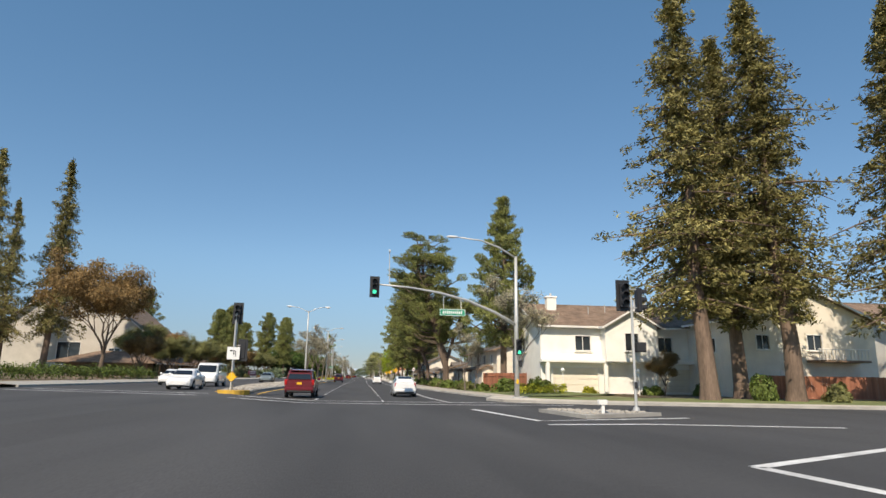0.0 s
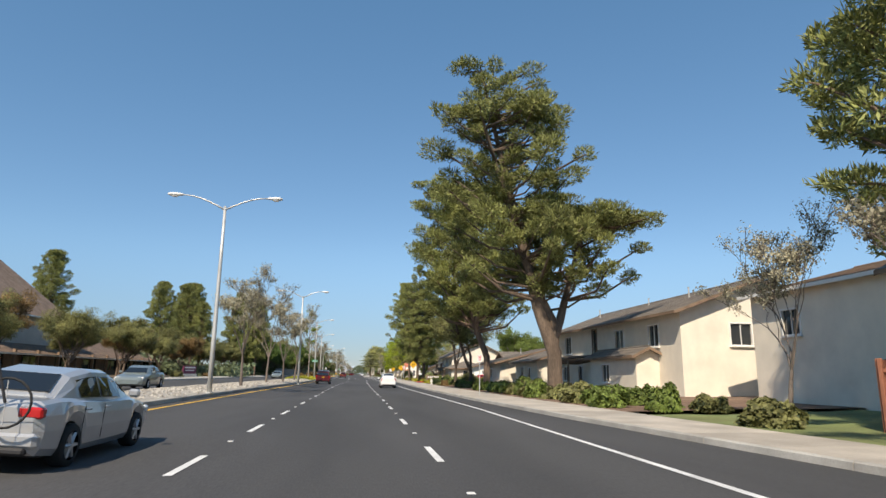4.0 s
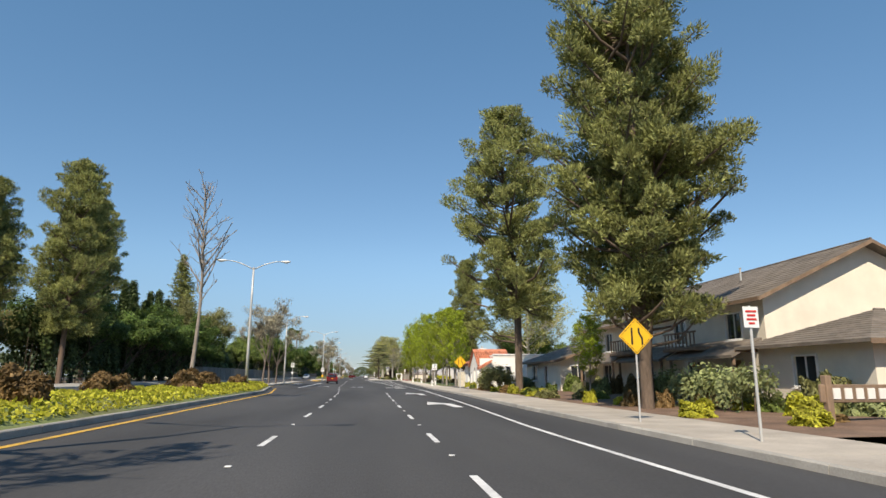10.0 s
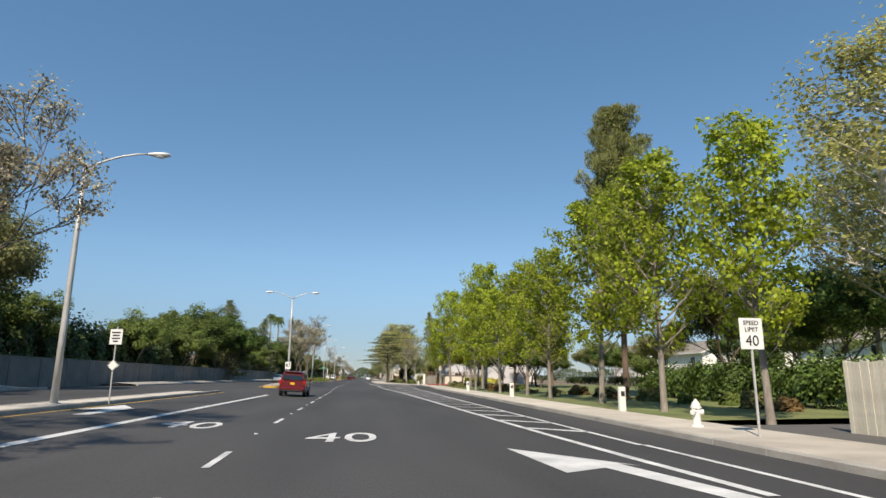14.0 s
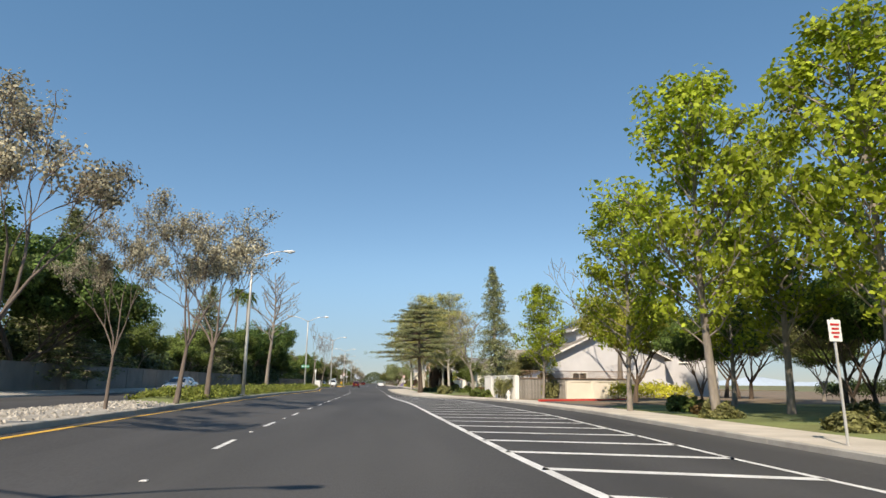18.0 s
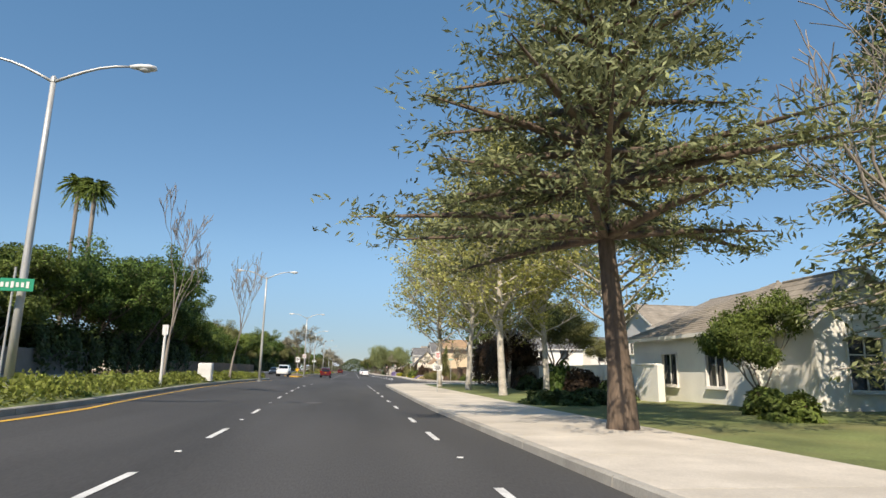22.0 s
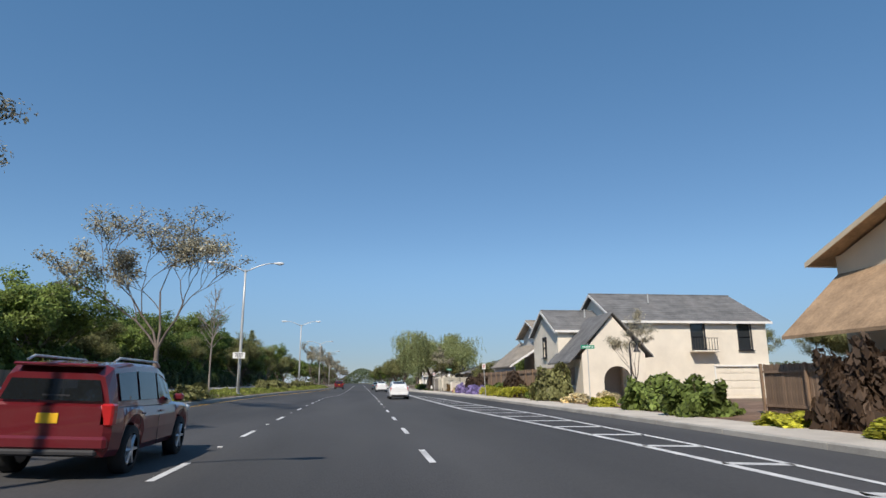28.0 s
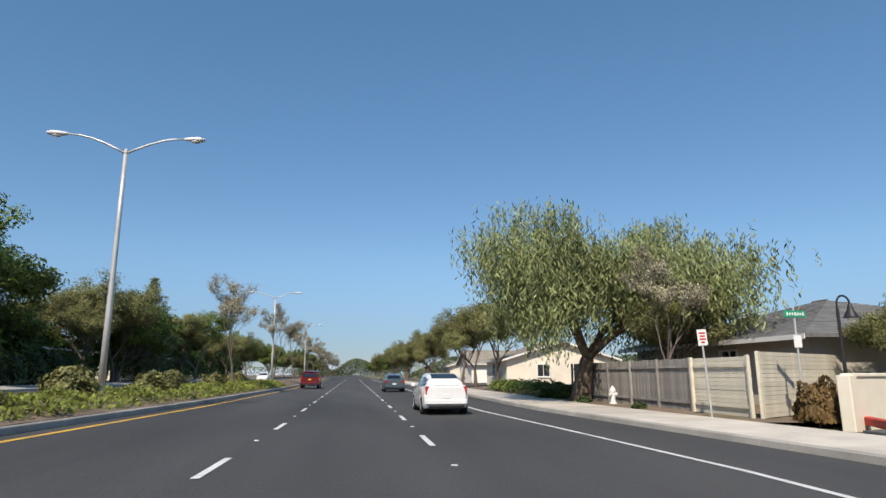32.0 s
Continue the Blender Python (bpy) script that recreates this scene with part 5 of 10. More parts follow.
TREE_LABEL = dict(slim=("slim dark green tree on the corner lawn", "tree"), broad=("broad green street tree with a grey trunk", "tree"), lime=("young street tree with bright fresh green leaves", "tree"),
                  olive=("spreading evergreen tree with dull olive leaves", "tree"), sycamore=("tall pale-barked tree with yellow-green leaves", "tree"),
                  golden=("round tree with yellow-green leaves in the court", "tree"), russet=("round tree with russet brown leaves", "tree"), dry=("sparse street tree with a few dry pale leaves", "tree"),
                  bare=("leafless tree with grey branches", "tree"), street_bare=("tall slim leafless tree on the median", "tree"), vase=("leafless grey tree with several ascending stems", "tree"), tufted=("slim street tree with a few tufts of new leaves", "tree"),
                  evergreen=("large dense dark evergreen tree behind the wall", "tree"), open_pine=("tall open-crowned pine with a bare dark trunk", "tree"), leaning=("leaning evergreen tree with a forked dark trunk", "tree"), wide_pine=("huge spreading pine with several dark leaning stems", "tree"),
                  limbed_pine=("tall pine with a bare trunk and low limb", "tree"), tall_pine=("tall multi-stemmed pine with rounded needle masses", "tree"), pyramid_pine=("tall pyramid conifer with a bare reddish trunk", "tree"),
                  pine=("tall pine with dark green needle tufts", "tree"), redwood=("tall redwood with drooping browned needles", "tree"),
                  fir=("dark green conifer with dense branches", "tree"), spire=("narrow pointed grey-green conifer", "tree"),
                  cedar=("flat-topped cedar with layered grey-green branches", "tree"), cypress=("narrow dark columnar cypress", "tree"),
                  willow=("spreading tree with drooping pale green foliage", "tree"), palm=("tall slender palm with a ragged crown", "palm"))


TREE_NAME = dict(slim="broadleaf_tree", palm="palm", street_bare="street_tree", tufted="street_tree", dry="street_tree", lime="street_tree", bare="bare_tree", vase="bare_tree", broad="broadleaf_tree", evergreen="evergreen_tree", golden="broadleaf_tree", russet="russet_tree",
                 leaning="evergreen_tree", wide_pine="pine_tree", open_pine="pine_tree", limbed_pine="pine_tree", tall_pine="pine_tree", pyramid_pine="pine_tree", spire="conifer_tree")


def tree(kind, x, y, h, seed=1, z=None, rot=None, wide=1.0, label="", group="street trees"):
    zz = (z if z is not None else ground_z(x, y)) - 0.02
    rot = rot if rot is not None else (x * 37 + y * 53) % 360
    key = (kind, seed)
    if key not in PROTO:
        wood, leaves, hh = make_tree(kind, seed)
        s = h / hh
        e = thing(TREE_NAME.get(kind, kind + "_tree"), Matrix.LocRotScale((x, y, zz), Euler((0, 0, radians(rot))), (s * wide, s * wide, s)), *TREE_LABEL[kind], group)
        part("trunk", wood, None, e)
        if leaves:
            part("crown", leaves, None, e)
        PROTO[key] = (e, hh, s, wide)
        ob = e
    else:
        e, hh, s0, w0 = PROTO[key]
        s = h / hh
        ob = copy_thing(e, Matrix.LocRotScale((x, y, zz), Euler((0, 0, radians(rot))), (s * wide / (s0 * w0), s * wide / (s0 * w0), s / s0)))
    if label:
        tagged(ob, label)
    return ob


BUSH = {}
SHRUB_LABEL = dict(leaf_green="leafy green garden shrub in a bed", leaf_olive="dull olive-green garden shrub in a bed", leaf_brown="russet brown garden shrub in a bed", leaf_dark="dark green garden shrub in a bed",
                   leaf_yellow="bright yellow-green garden shrub in a bed", leaf_red="dark red-brown garden shrub in a bed", leaf_straw="dry straw-coloured clump in a bed", leaf_purple="low shrub covered in lavender-blue flowers")


def bush(x, y, r, h, mat="leaf_green", z=None, seed=1, label="", group="shrubs", name="shrub", blades=False):
    zz = (z if z is not None else ground_z(x, y)) - 0.01
    key = (mat, seed, blades)
    rot = (x * 71 + y * 31) % 360
    if key not in BUSH:
        rs = np.random.RandomState(seed + 17)
        if blades:
            n = 420
            a = rs.uniform(0, 6.28, n)
            out = np.stack([np.cos(a), np.sin(a), rs.uniform(0.6, 2.2, n)], 1)
            ax = unit(out)
            ln = rs.uniform(0.35, 0.62, n)
            c = rs.normal(size=(n, 3)) * [0.28, 0.28, 0.0] + ax * ln[:, None]
            sd = unit(np.cross(ax, rs.normal(size=(n, 3))))
            v, n = quads(c, ax, sd, ln, 0.022)
        else:
            n = 2600
            d = unit(rs.normal(size=(n, 3)))
            d[:, 2] = np.abs(d[:, 2])
            lump = 0.8 + 0.2 * np.sin(d[:, 0] * 5 + seed) * np.cos(d[:, 1] * 4 + seed * 2) + 0.12 * np.sin(d[:, 2] * 7 + d[:, 0] * 6)
            rad = lump * rs.uniform(0.55, 1.05, n) ** 0.5
            c = d * rad[:, None]
            c[:, 2] = c[:, 2] * 0.95 + 0.03
            lumps = unit(rs.normal(size=(34, 3)))
            d2 = c - lumps[np.argmax(d @ lumps.T, 1)] * [0.72, 0.72, 0.62]
            ax, sd = laid(c, unit(d2) * 0.7 + d * 0.7 + [0, 0, 0.2], rs, 1.1)
            s = rs.uniform(0.6, 1.3, n)
            v, n = quads(c, ax, sd, 0.085 * s, 0.055 * s)
        stems = Kit()
        rnd = random.Random(seed)
        for i in range(6):
            a = rnd.uniform(0, 6.28)
            stems.tube([(0.05 * math.cos(a), 0.05 * math.sin(a), -0.1), (0.3 * math.cos(a), 0.3 * math.sin(a), 0.45), (0.5 * math.cos(a), 0.5 * math.sin(a), 0.75)], [0.03, 0.02, 0.008], 4, caps=False)
        e = thing(name, Matrix.LocRotScale((x, y, zz), Euler((0, 0, radians(rot))), (r, r, h)), label or SHRUB_LABEL.get(mat, "leafy green garden shrub in a bed"), "shrub", group)
        part("stem_clump", stems, M["bark"], e)
        part("foliage", leaf_mesh("foliage", v, n, M[mat]), None, e)
        BUSH[key] = (e, r, h)
        return e
    e, r0, h0 = BUSH[key]
    ob = copy_thing(e, Matrix.LocRotScale((x, y, zz), Euler((0, 0, radians(rot))), (r / r0, r / r0, h / h0)))
    ob.name = name
    if label:
        tagged(ob, label)
    return ob


def hedge(x0, y0, x1, y1, w, h, mat, z, label, dens=170, group="hedges", leaf=0.09):
    """A clipped or loose run of foliage with an uneven outline."""
    rs = np.random.RandomState(int(abs(x0 * 13 + y0 * 7)) % 9999)
    ln = math.hypot(x1 - x0, y1 - y0)
    n = int(min(42000, dens * 1.5 * ln * (w * 0.6 + h)))
    t = rs.uniform(0, 1, n)
    a = rs.uniform(0, math.pi, n)
    lump = 1 + 0.10 * np.sin(t * ln * 1.7 + 1) + 0.09 * np.sin(t * ln * 4.3 + 2) + 0.06 * np.sin(t * ln * 0.6)
    rad = lump * rs.uniform(0.7, 1.04, n)
    off = np.cos(a) * w / 2 * rad
    hz_ = np.clip(np.abs(np.sin(a)) ** 0.45 * rad, 0.02, 1.3) * h * rs.uniform(0.25, 1.0, n) ** 0.33
    dx, dy = (x1 - x0) / ln, (y1 - y0) / ln
    c = np.stack([t * ln * dx - off * dy, t * ln * dy + off * dx, hz_], 1)
    lobe = np.stack([np.sin(c[:, 1] * 3.1 / (leaf * 10) + c[:, 2]), np.cos(c[:, 1] * 2.3 / (leaf * 10) + c[:, 0]), np.sin(c[:, 2] * 4.0 + c[:, 1])], 1) * 0.45
    ax, sd = laid(c, np.stack([-off / w * 2 * dy, off / w * 2 * dx, 0.15 + (hz_ / h) ** 3 * 1.2], 1) + lobe, rs, 1.3)
    s = rs.uniform(0.6, 1.3, n)
    v, n = quads(c, ax, sd, leaf * s, leaf * 0.7 * s)
    e = thing("hedge", pose(x0, y0, z), label, "hedge", group)
    part("foliage", leaf_mesh("foliage", v, n, M[mat]), None, e)
    k = Kit()
    st = max(2, int(ln / 0.8))
    for i in range(st):
        u = (i + 0.5) / st * ln
        k.tube([(u * dx, u * dy, -0.1), (u * dx + 0.05, u * dy, h * 0.75)], [0.03, 0.012], 4, caps=False)
    part("stem", k, M["bark"], e)
    return e


def cover(name, region, n, mat, label, size=0.07, hh=0.22, seed=3):
    """Low ground cover strewn over a strip: region(u, v) gives x, y, z."""
    rs = np.random.RandomState(seed)
    u, w = rs.uniform(0, 1, n), rs.uniform(0, 1, n)
    c = np.array([region(a, b) for a, b in zip(u, w)])
    c[:, 2] += rs.uniform(0.0, 1, n) ** 1.5 * hh * (0.55 + 0.45 * np.sin(c[:, 0] * 2.1 + c[:, 1] * 0.9) * np.sin(c[:, 1] * 1.7))
    ax = rs.normal(size=(n, 3))
    ax[:, 2] += 0.6
    ax = unit(ax)
    sd = unit(np.cross(ax, rs.normal(size=(n, 3))))
    s = rs.uniform(0.6, 1.4, n)
    v, n = quads(c, ax, sd, size * s, size * 0.55 * s)
    return tagged(new(name, leaf_mesh(name, v, n, M[mat])), label, name.replace("_", " "), kind="stuff")


# ---- street lamps ----
LAMP_H = 9.4
def lamp_proto(double=True):
    e = thing("street_lamp", Matrix.Identity(4), "galvanised steel street lamp with %s curved arms" % ("two" if double else "one") if double else "galvanised steel street lamp with one curved arm", "street lamp", "street lamps")
    k = Kit().tube([(0, 0, 0.0), (0, 0, 0.05)], [0.24, 0.24], 12)
    part("base_plate", k, M["steel"], e)
    part("pole", Kit().tube([(0, 0, 0.03), (0, 0, 3), (0, 0, 6.5), (0, 0, LAMP_H)], [0.125, 0.11, 0.09, 0.075], 12), M["steel"], e, smooth=True)
    part("cap", Kit().tube([(0, 0, LAMP_H - 0.05), (0, 0, LAMP_H + 0.10), (0, 0, LAMP_H + 0.16)], [0.09, 0.085, 0.03], 10), M["steel"], e)
    for s in ((1, -1) if double else (1,)):
        pts = [(s * 2.15 * u, 0, LAMP_H - 0.05 + 0.72 * math.sin(u * math.pi / 2)) for u in (0, 0.2, 0.4, 0.6, 0.8, 1.0)]
        arm = part("arm", Kit().tube(pts, [0.05, 0.047, 0.044, 0.041, 0.038, 0.036], 8), M["steel"], e, smooth=True)
        hd = Kit()
        x0 = s * 2.15
        rings = [(0.0, 0.05, 0.05), (0.12, 0.10, 0.075), (0.35, 0.16, 0.10), (0.6, 0.17, 0.10), (0.78, 0.12, 0.06)]
        o = 0
        for d, w, hh in rings:
            for a in range(8):
                t = 2 * math.pi * a / 8
                hd.v.append((x0 + s * d, w * math.cos(t), LAMP_H + 0.67 + hh * math.sin(t)))
        for i in range(4):
            for a in range(8):
                hd.f.append((i * 8 + a, i * 8 + (a + 1) % 8, i * 8 + 8 + (a + 1) % 8, i * 8 + 8 + a))
        hd.f.append(tuple(range(32, 40)))
        hd.f.append(tuple(range(8)))
        head = part("lamp_head", hd, M["lamp_head"], e, "pale cobra-head lamp housing", smooth=True)
        lens = Kit().ball((x0 + s * 0.45, 0, LAMP_H + 0.59), (0.2, 0.13, 0.07), 8, 6)
        part("lens", lens, M["head"], head, "clear glass lens")
    return e


LAMPS = [(-7.31, 85.1), (-6.62, 124.5), (-7.43, 162.5), (-8.96, 204.3), (-7.97, 288.4), (-8.81, 333.3), (-9.46, 378.9), (-8.55, 420.4), (-7.94, 466.7), (-9.08, 512.7), (-9.09, 560.4), (-9.1, 608), (-9.1, 655)]
lamp0 = None
for x, y in LAMPS:
    m = pose(x, y, ground_z(x, y), 0, 0, 0) @ Matrix.Diagonal((1, 1, (9.93 - ground_z(x, y)) / LAMP_H, 1))
    if lamp0 is None:
        lamp0 = lamp_proto()
        lamp0.matrix_basis = m
    else:
        copy_thing(lamp0, m)
single = lamp_proto(False)
single.matrix_basis = pose(-10.4, 241.4, ground_z(-10.4, 241.4)) @ Matrix.Diagonal((1, 1, 0.91, 1))
tagged(single, "galvanised steel street lamp with one curved arm")

# ---- trees, right-hand side ----
tree("redwood", 25.3, 42.9, 36, 1)
tree("redwood", 30.4, 47.0, 33, 2)
tree("redwood", 31.4, 41.9, 34.5, 2, rot=70)
tree("redwood", 39.6, 39.2, 32, 1, rot=200)
tree("redwood", 47.6, 81, 30, 2, wide=0.7)
tree("redwood", 52, 80, 28, 1, wide=0.7)
tree("dry", 11.7, 46.0, 9.3, 2, wide=1.25, label="leafless pinkish street tree with an open crown")
tree("pyramid_pine", 15.1, 64.6, 21.5, 1)
tree("dry", 10.4, 61.3, 6.8, 2)
tree("dry", 13.0, 70.0, 7.0, 1)
tree("wide_pine", 12.6, 91.3, 23.5, 1, rot=0)
tree("limbed_pine", 11.8, 108.8, 20.0, 2, rot=0)
tree("olive", 12.2, 129.7, 11.0, 1)
tree("leaning", 12.2, 119.3, 11.2, 2, rot=0)
tree("tall_pine", 12.0, 178.1, 24.0, 3, rot=0, wide=0.9)
tree("open_pine", 12.1, 199.7, 23.5, 4, rot=0)
tree("open_pine", 13.6, 181.2, 21, 4, rot=140)
tree("lime", 14.6, 191.5, 5.4, 2)
tree("pine", 18.6, 260.4, 22.5, 1, wide=0.7)
tree("sycamore", 24.8, 242, 18.4, 1, wide=1.45, label="large pale-trunked tree with thin green foliage")
tree("sycamore", 29.0, 250, 17, 2, label="large pale-trunked tree with thin green foliage")
for i, (x, y, h) in enumerate([(12.9, 236.8, 10.5), (12.5, 243, 11.5), (13, 251, 12), (12.6, 259, 10.5), (13.2, 267, 11), (12.8, 275, 10), (14.5, 291.8, 15.5), (15.5, 306, 14),
                               (13.0, 319.5, 11.5), (16.5, 300, 14), (13.6, 312.5, 15), (18.2, 314.5, 13.5), (20.8, 323, 11.5), (14.8, 342.0, 10.2), (12.0, 283, 9.5)]):
    tree("lime", x, y, h, 1 + i % 3)
tree("pine", 22, 306, 17, 3, wide=0.8)
for i in range(9):
    tree(("evergreen", "olive", "broad")[i % 3], (25.5 if i < 2 else 38.0) + (i * 5 % 4) * 1.6, 250 + i * 11.0, (8.5 if i < 2 else 6.0) + (i * 7 % 5) * 0.7, 1 + i % 2, wide=1.1, group="trees behind the houses")
tree("pine", 25, 298, 16, 2, wide=0.8)
tree("bare", 23.4, 346.0, 15, 1, wide=1.3)
tree("golden", 18.3, 331, 8.4, 1)
tree("olive", 14.6, 346.0, 4.6, 2)
tree("spire", 17.4, 375.1, 18.3, 1)
tree("bare", 13.6, 371.5, 11.6, 1, wide=1.25)
tree("cedar", 6.6, 374.7, 12.2, 1)
tree("lime", 24.0, 377.5, 8.6, 1)
for i, (x, y, h, l) in enumerate([(12.2, 387.5, 16, 0), (8.9, 396, 17, 0), (8.7, 406, 16, 0), (8.0, 416.5, 16.5, 0), (12.5, 399, 15, 0), (13, 411, 15, 0)]):
    tree("sycamore", x, y, h, 1 + i % 2, wide=1.35 if y < 425 else 0.85)
tree("slim", 14.4, 429.7, 14.0, 1)
for x, y, hh in ((22.5, 316, 8), (26, 309, 9), (20.8, 326.5, 6.5), (28, 321, 9), (24, 300, 7)):
    tree("evergreen", x, y, hh, 1, wide=0.9, label="dense dark tree shading the lawn", group="trees behind the houses")
tree("willow", 11.2, 566.0, 10.2, 1, wide=1.25)
tree("dry", 12.5, 560.0, 7.0, 2)
for i in range(9):
    tree("olive", 11.5 + (i % 3), 585 + i * 14, 8 + (i % 3), 1 + i % 2, label="rounded olive-green street tree")

# ---- trees, median and far side ----
tree("dry", -8.6, 113.6, 9.8, 1)
tree("dry", -8.0, 122.0, 8.6, 2)
tree("dry", -7.9, 132.9, 9.9, 1)
tree("dry", -8.1, 98, 9, 2)
tree("tufted", -8.0, 156.3, 11.2, 3)
tree("street_bare", -9.4, 189.4, 12.6, 2)
tree("dry", -10.6, 223.4, 9.8, 1)
tree("dry", -10.6, 228.5, 9.5, 2)
tree("dry", -10.6, 234.5, 9.4, 1)
tree("dry", -8.9, 304.0, 9.0, 2)
tree("dry", -8.8, 311.0, 7.6, 1, wide=0.7)
tree("dry", -8.8, 318.6, 10.0, 2)
tree("dry", -9.0, 324.6, 11.4, 1, wide=1.1)
tree("street_bare", -10.2, 351.2, 11.6, 1, wide=1.55)
tree("vase", -9.8, 394.3, 10.8, 2)
tree("vase", -9.8, 412.5, 11.0, 1)
tree("dry", -10.0, 478, 9.0, 2)
tree("dry", -9.8, 495.3, 10.2, 1, wide=1.3)
tree("street_bare", -9.9, 507, 7.4, 2)
tree("russet", -32.3, 82.8, 16, 1, wide=1.05)
for i, (x, y, h) in enumerate([(-50, 106, 36), (-56, 98, 34), (-60, 112, 30)]):
    tree("redwood", x, y, h, 1 + i % 2, wide=0.8)
for i, (x, y, h) in enumerate([(-42, 190, 20), (-36, 200, 17), (-35, 237, 24), (-47, 235, 26), (-52, 245, 24), (-25, 209, 20), (-44, 215, 23), (-60, 180, 24)]):
    tree("pine", x, y, h, 1 + i % 3, wide=0.8)
for i in range(13):
    tree("cypress", -27 - (i % 2), 222 + i * 2.1, 9.5 + (i * 7 % 4), 1, wide=1.25)
tree("fir", -34, 276, 24, 1, wide=1.25)
tree("spire", -25.8, 344, 16, 1, wide=1.6)
tree("spire", -27.8, 396, 17, 1, wide=1.5)
tree("bare", -27.5, 389, 12.5, 2)
tree("palm", -28.0, 427, 20.4, 1)
tree("palm", -30.8, 429.5, 21.5, 1, wide=0.9)
for i, (x, y, h) in enumerate([(-30, 262, 10), (-29, 275, 8), (-28, 300, 9), (-28, 318, 10), (-31, 330, 13), (-29, 352, 10), (-28, 366, 9), (-28, 385, 9), (-28, 398, 10),
                               (-28, 412, 11), (-28, 460, 11), (-28, 474, 10), (-30, 490, 10), (-30, 505, 9), (-29, 522, 10), (-31.5, 588.5, 14.5), (-29, 545, 9)]):
    tree("broad", x, y, h, 1 + i % 2, group="trees on the far side")
for i, (x, y, h) in enumerate([(-26.5, 610, 12), (-27, 640, 11), (-26, 670, 10)]):
    tree("olive", x, y, h, 1 + i % 2)
tree("spire", -27, 622, 14, 1, wide=1.4)
for x, y, hh in ((-26.5, 338, 13.5), (-27.5, 347, 12.5)):
    tree("evergreen", x, y, hh, 2, label="tall dark evergreen tree above the block wall", group="trees on the far side")
tree("olive", -26.0, 262.5, 13.5, 1, label="tall rounded olive-green tree at the side street", group="trees on the far side")
for x, y, hh in ((29.5, 335, 7.5), (33.5, 343, 8.5), (37, 351, 9), (31, 327, 7)):
    tree("olive", x, y, hh, 1, wide=1.2, group="trees behind the houses")
for i in range(16):
    tree(("olive", "evergreen", "broad")[i % 3], -25.5 - (i * 5 % 3) * 1.5, 815 + i * 17, 10 + (i * 7 % 4), 1 + i % 2, group="trees on the far side")

for i, (x, y, h) in enumerate([(-26.5, 428, 13.5), (-26.0, 437, 14.5), (-26.5, 446, 13.5), (-27.5, 457, 12.5), (-28.5, 468, 11.5), (-29, 418, 11.5)]):
    tree("evergreen", x, y, h, 1 + i % 2, wide=1.05, group="trees on the far side")

for i in range(15):
    kind = ("evergreen", "broad", "olive")[i % 3]
    tree(kind, -28.5 - (i * 5 % 4) * 1.2, 478 + i * 11.5, 8.5 + (i * 7 % 5) * 0.8, 1 + i % 2, wide=1.1, group="trees on the far side")

for i in range(14):
    tree(("olive", "broad")[i % 2], 12 + (i * 5 % 4) * 1.3, 716 + i * 21, 8.5 + (i * 7 % 5) * 0.6, 1 + i % 2, label="rounded olive-green street tree")
for i in range(12):
    tree("dry", -9.0, 585 + i * 24, 8.5 + (i % 3) * 0.6, 1 + i % 2)

# woods and hills in the distance
def far_woods(x0, x1, y, h, n, seed, label):
    rs = np.random.RandomState(seed)
    x = rs.uniform(x0, x1, n)
    prof = h * (0.55 + 0.25 * np.sin(x * 0.05 + seed) + 0.2 * np.sin(x * 0.17 + seed * 2))
    z = np.abs(rs.uniform(0, 1, n)) ** 0.6 * prof
    c = np.stack([x, y + rs.uniform(-12, 12, n), z], 1)
    ax = unit(rs.normal(size=(n, 3)))
    sd = rs.normal(size=(n, 3))
    sd = unit(sd - ax * (sd * ax).sum(1, keepdims=True))
    v, n = quads(c, ax, sd, 0.55, 0.42)
    tagged(new("far_woods", leaf_mesh("far_woods", v, n, M["leaf_haze"])), label, "far woods", kind="stuff")


far_woods(-260, -64, 330, 13, 15000, 1, "belt of haze-tinted trees far beyond the houses")
far_woods(60, 260, 340, 11, 12000, 2, "belt of haze-tinted trees far beyond the houses")
far_woods(-260, -40, 720, 15, 15000, 3, "belt of haze-tinted trees far beyond the houses")
far_woods(20, 260, 760, 12, 14000, 4, "belt of haze-tinted trees far beyond the houses")
far_woods(-90, -22, 180, 9, 5000, 5, "belt of haze-tinted trees far beyond the houses")
far_woods(-300, 300, 1080, 13, 16000, 6, "belt of haze-tinted trees where the avenue bends away")
far_woods(-45, 45, 1040, 15, 12000, 7, "belt of haze-tinted trees where the avenue bends away")
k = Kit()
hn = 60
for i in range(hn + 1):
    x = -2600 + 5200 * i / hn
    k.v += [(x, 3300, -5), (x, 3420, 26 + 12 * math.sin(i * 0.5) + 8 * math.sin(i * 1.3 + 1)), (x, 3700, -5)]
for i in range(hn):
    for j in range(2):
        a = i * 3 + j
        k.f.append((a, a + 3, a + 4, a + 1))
# aerial haze is painted into the hills' pale blue base colour
M["hill"] = material("haze_tinted_hill", (0.42, 0.50, 0.58), 1.0, var=0.1, scale=0.004, fine=0.05, bump=0)
tagged(part("hills", k, M["hill"], smooth=True), "low hills on the skyline, distance haze painted in as pale blue", "hills", kind="structure")


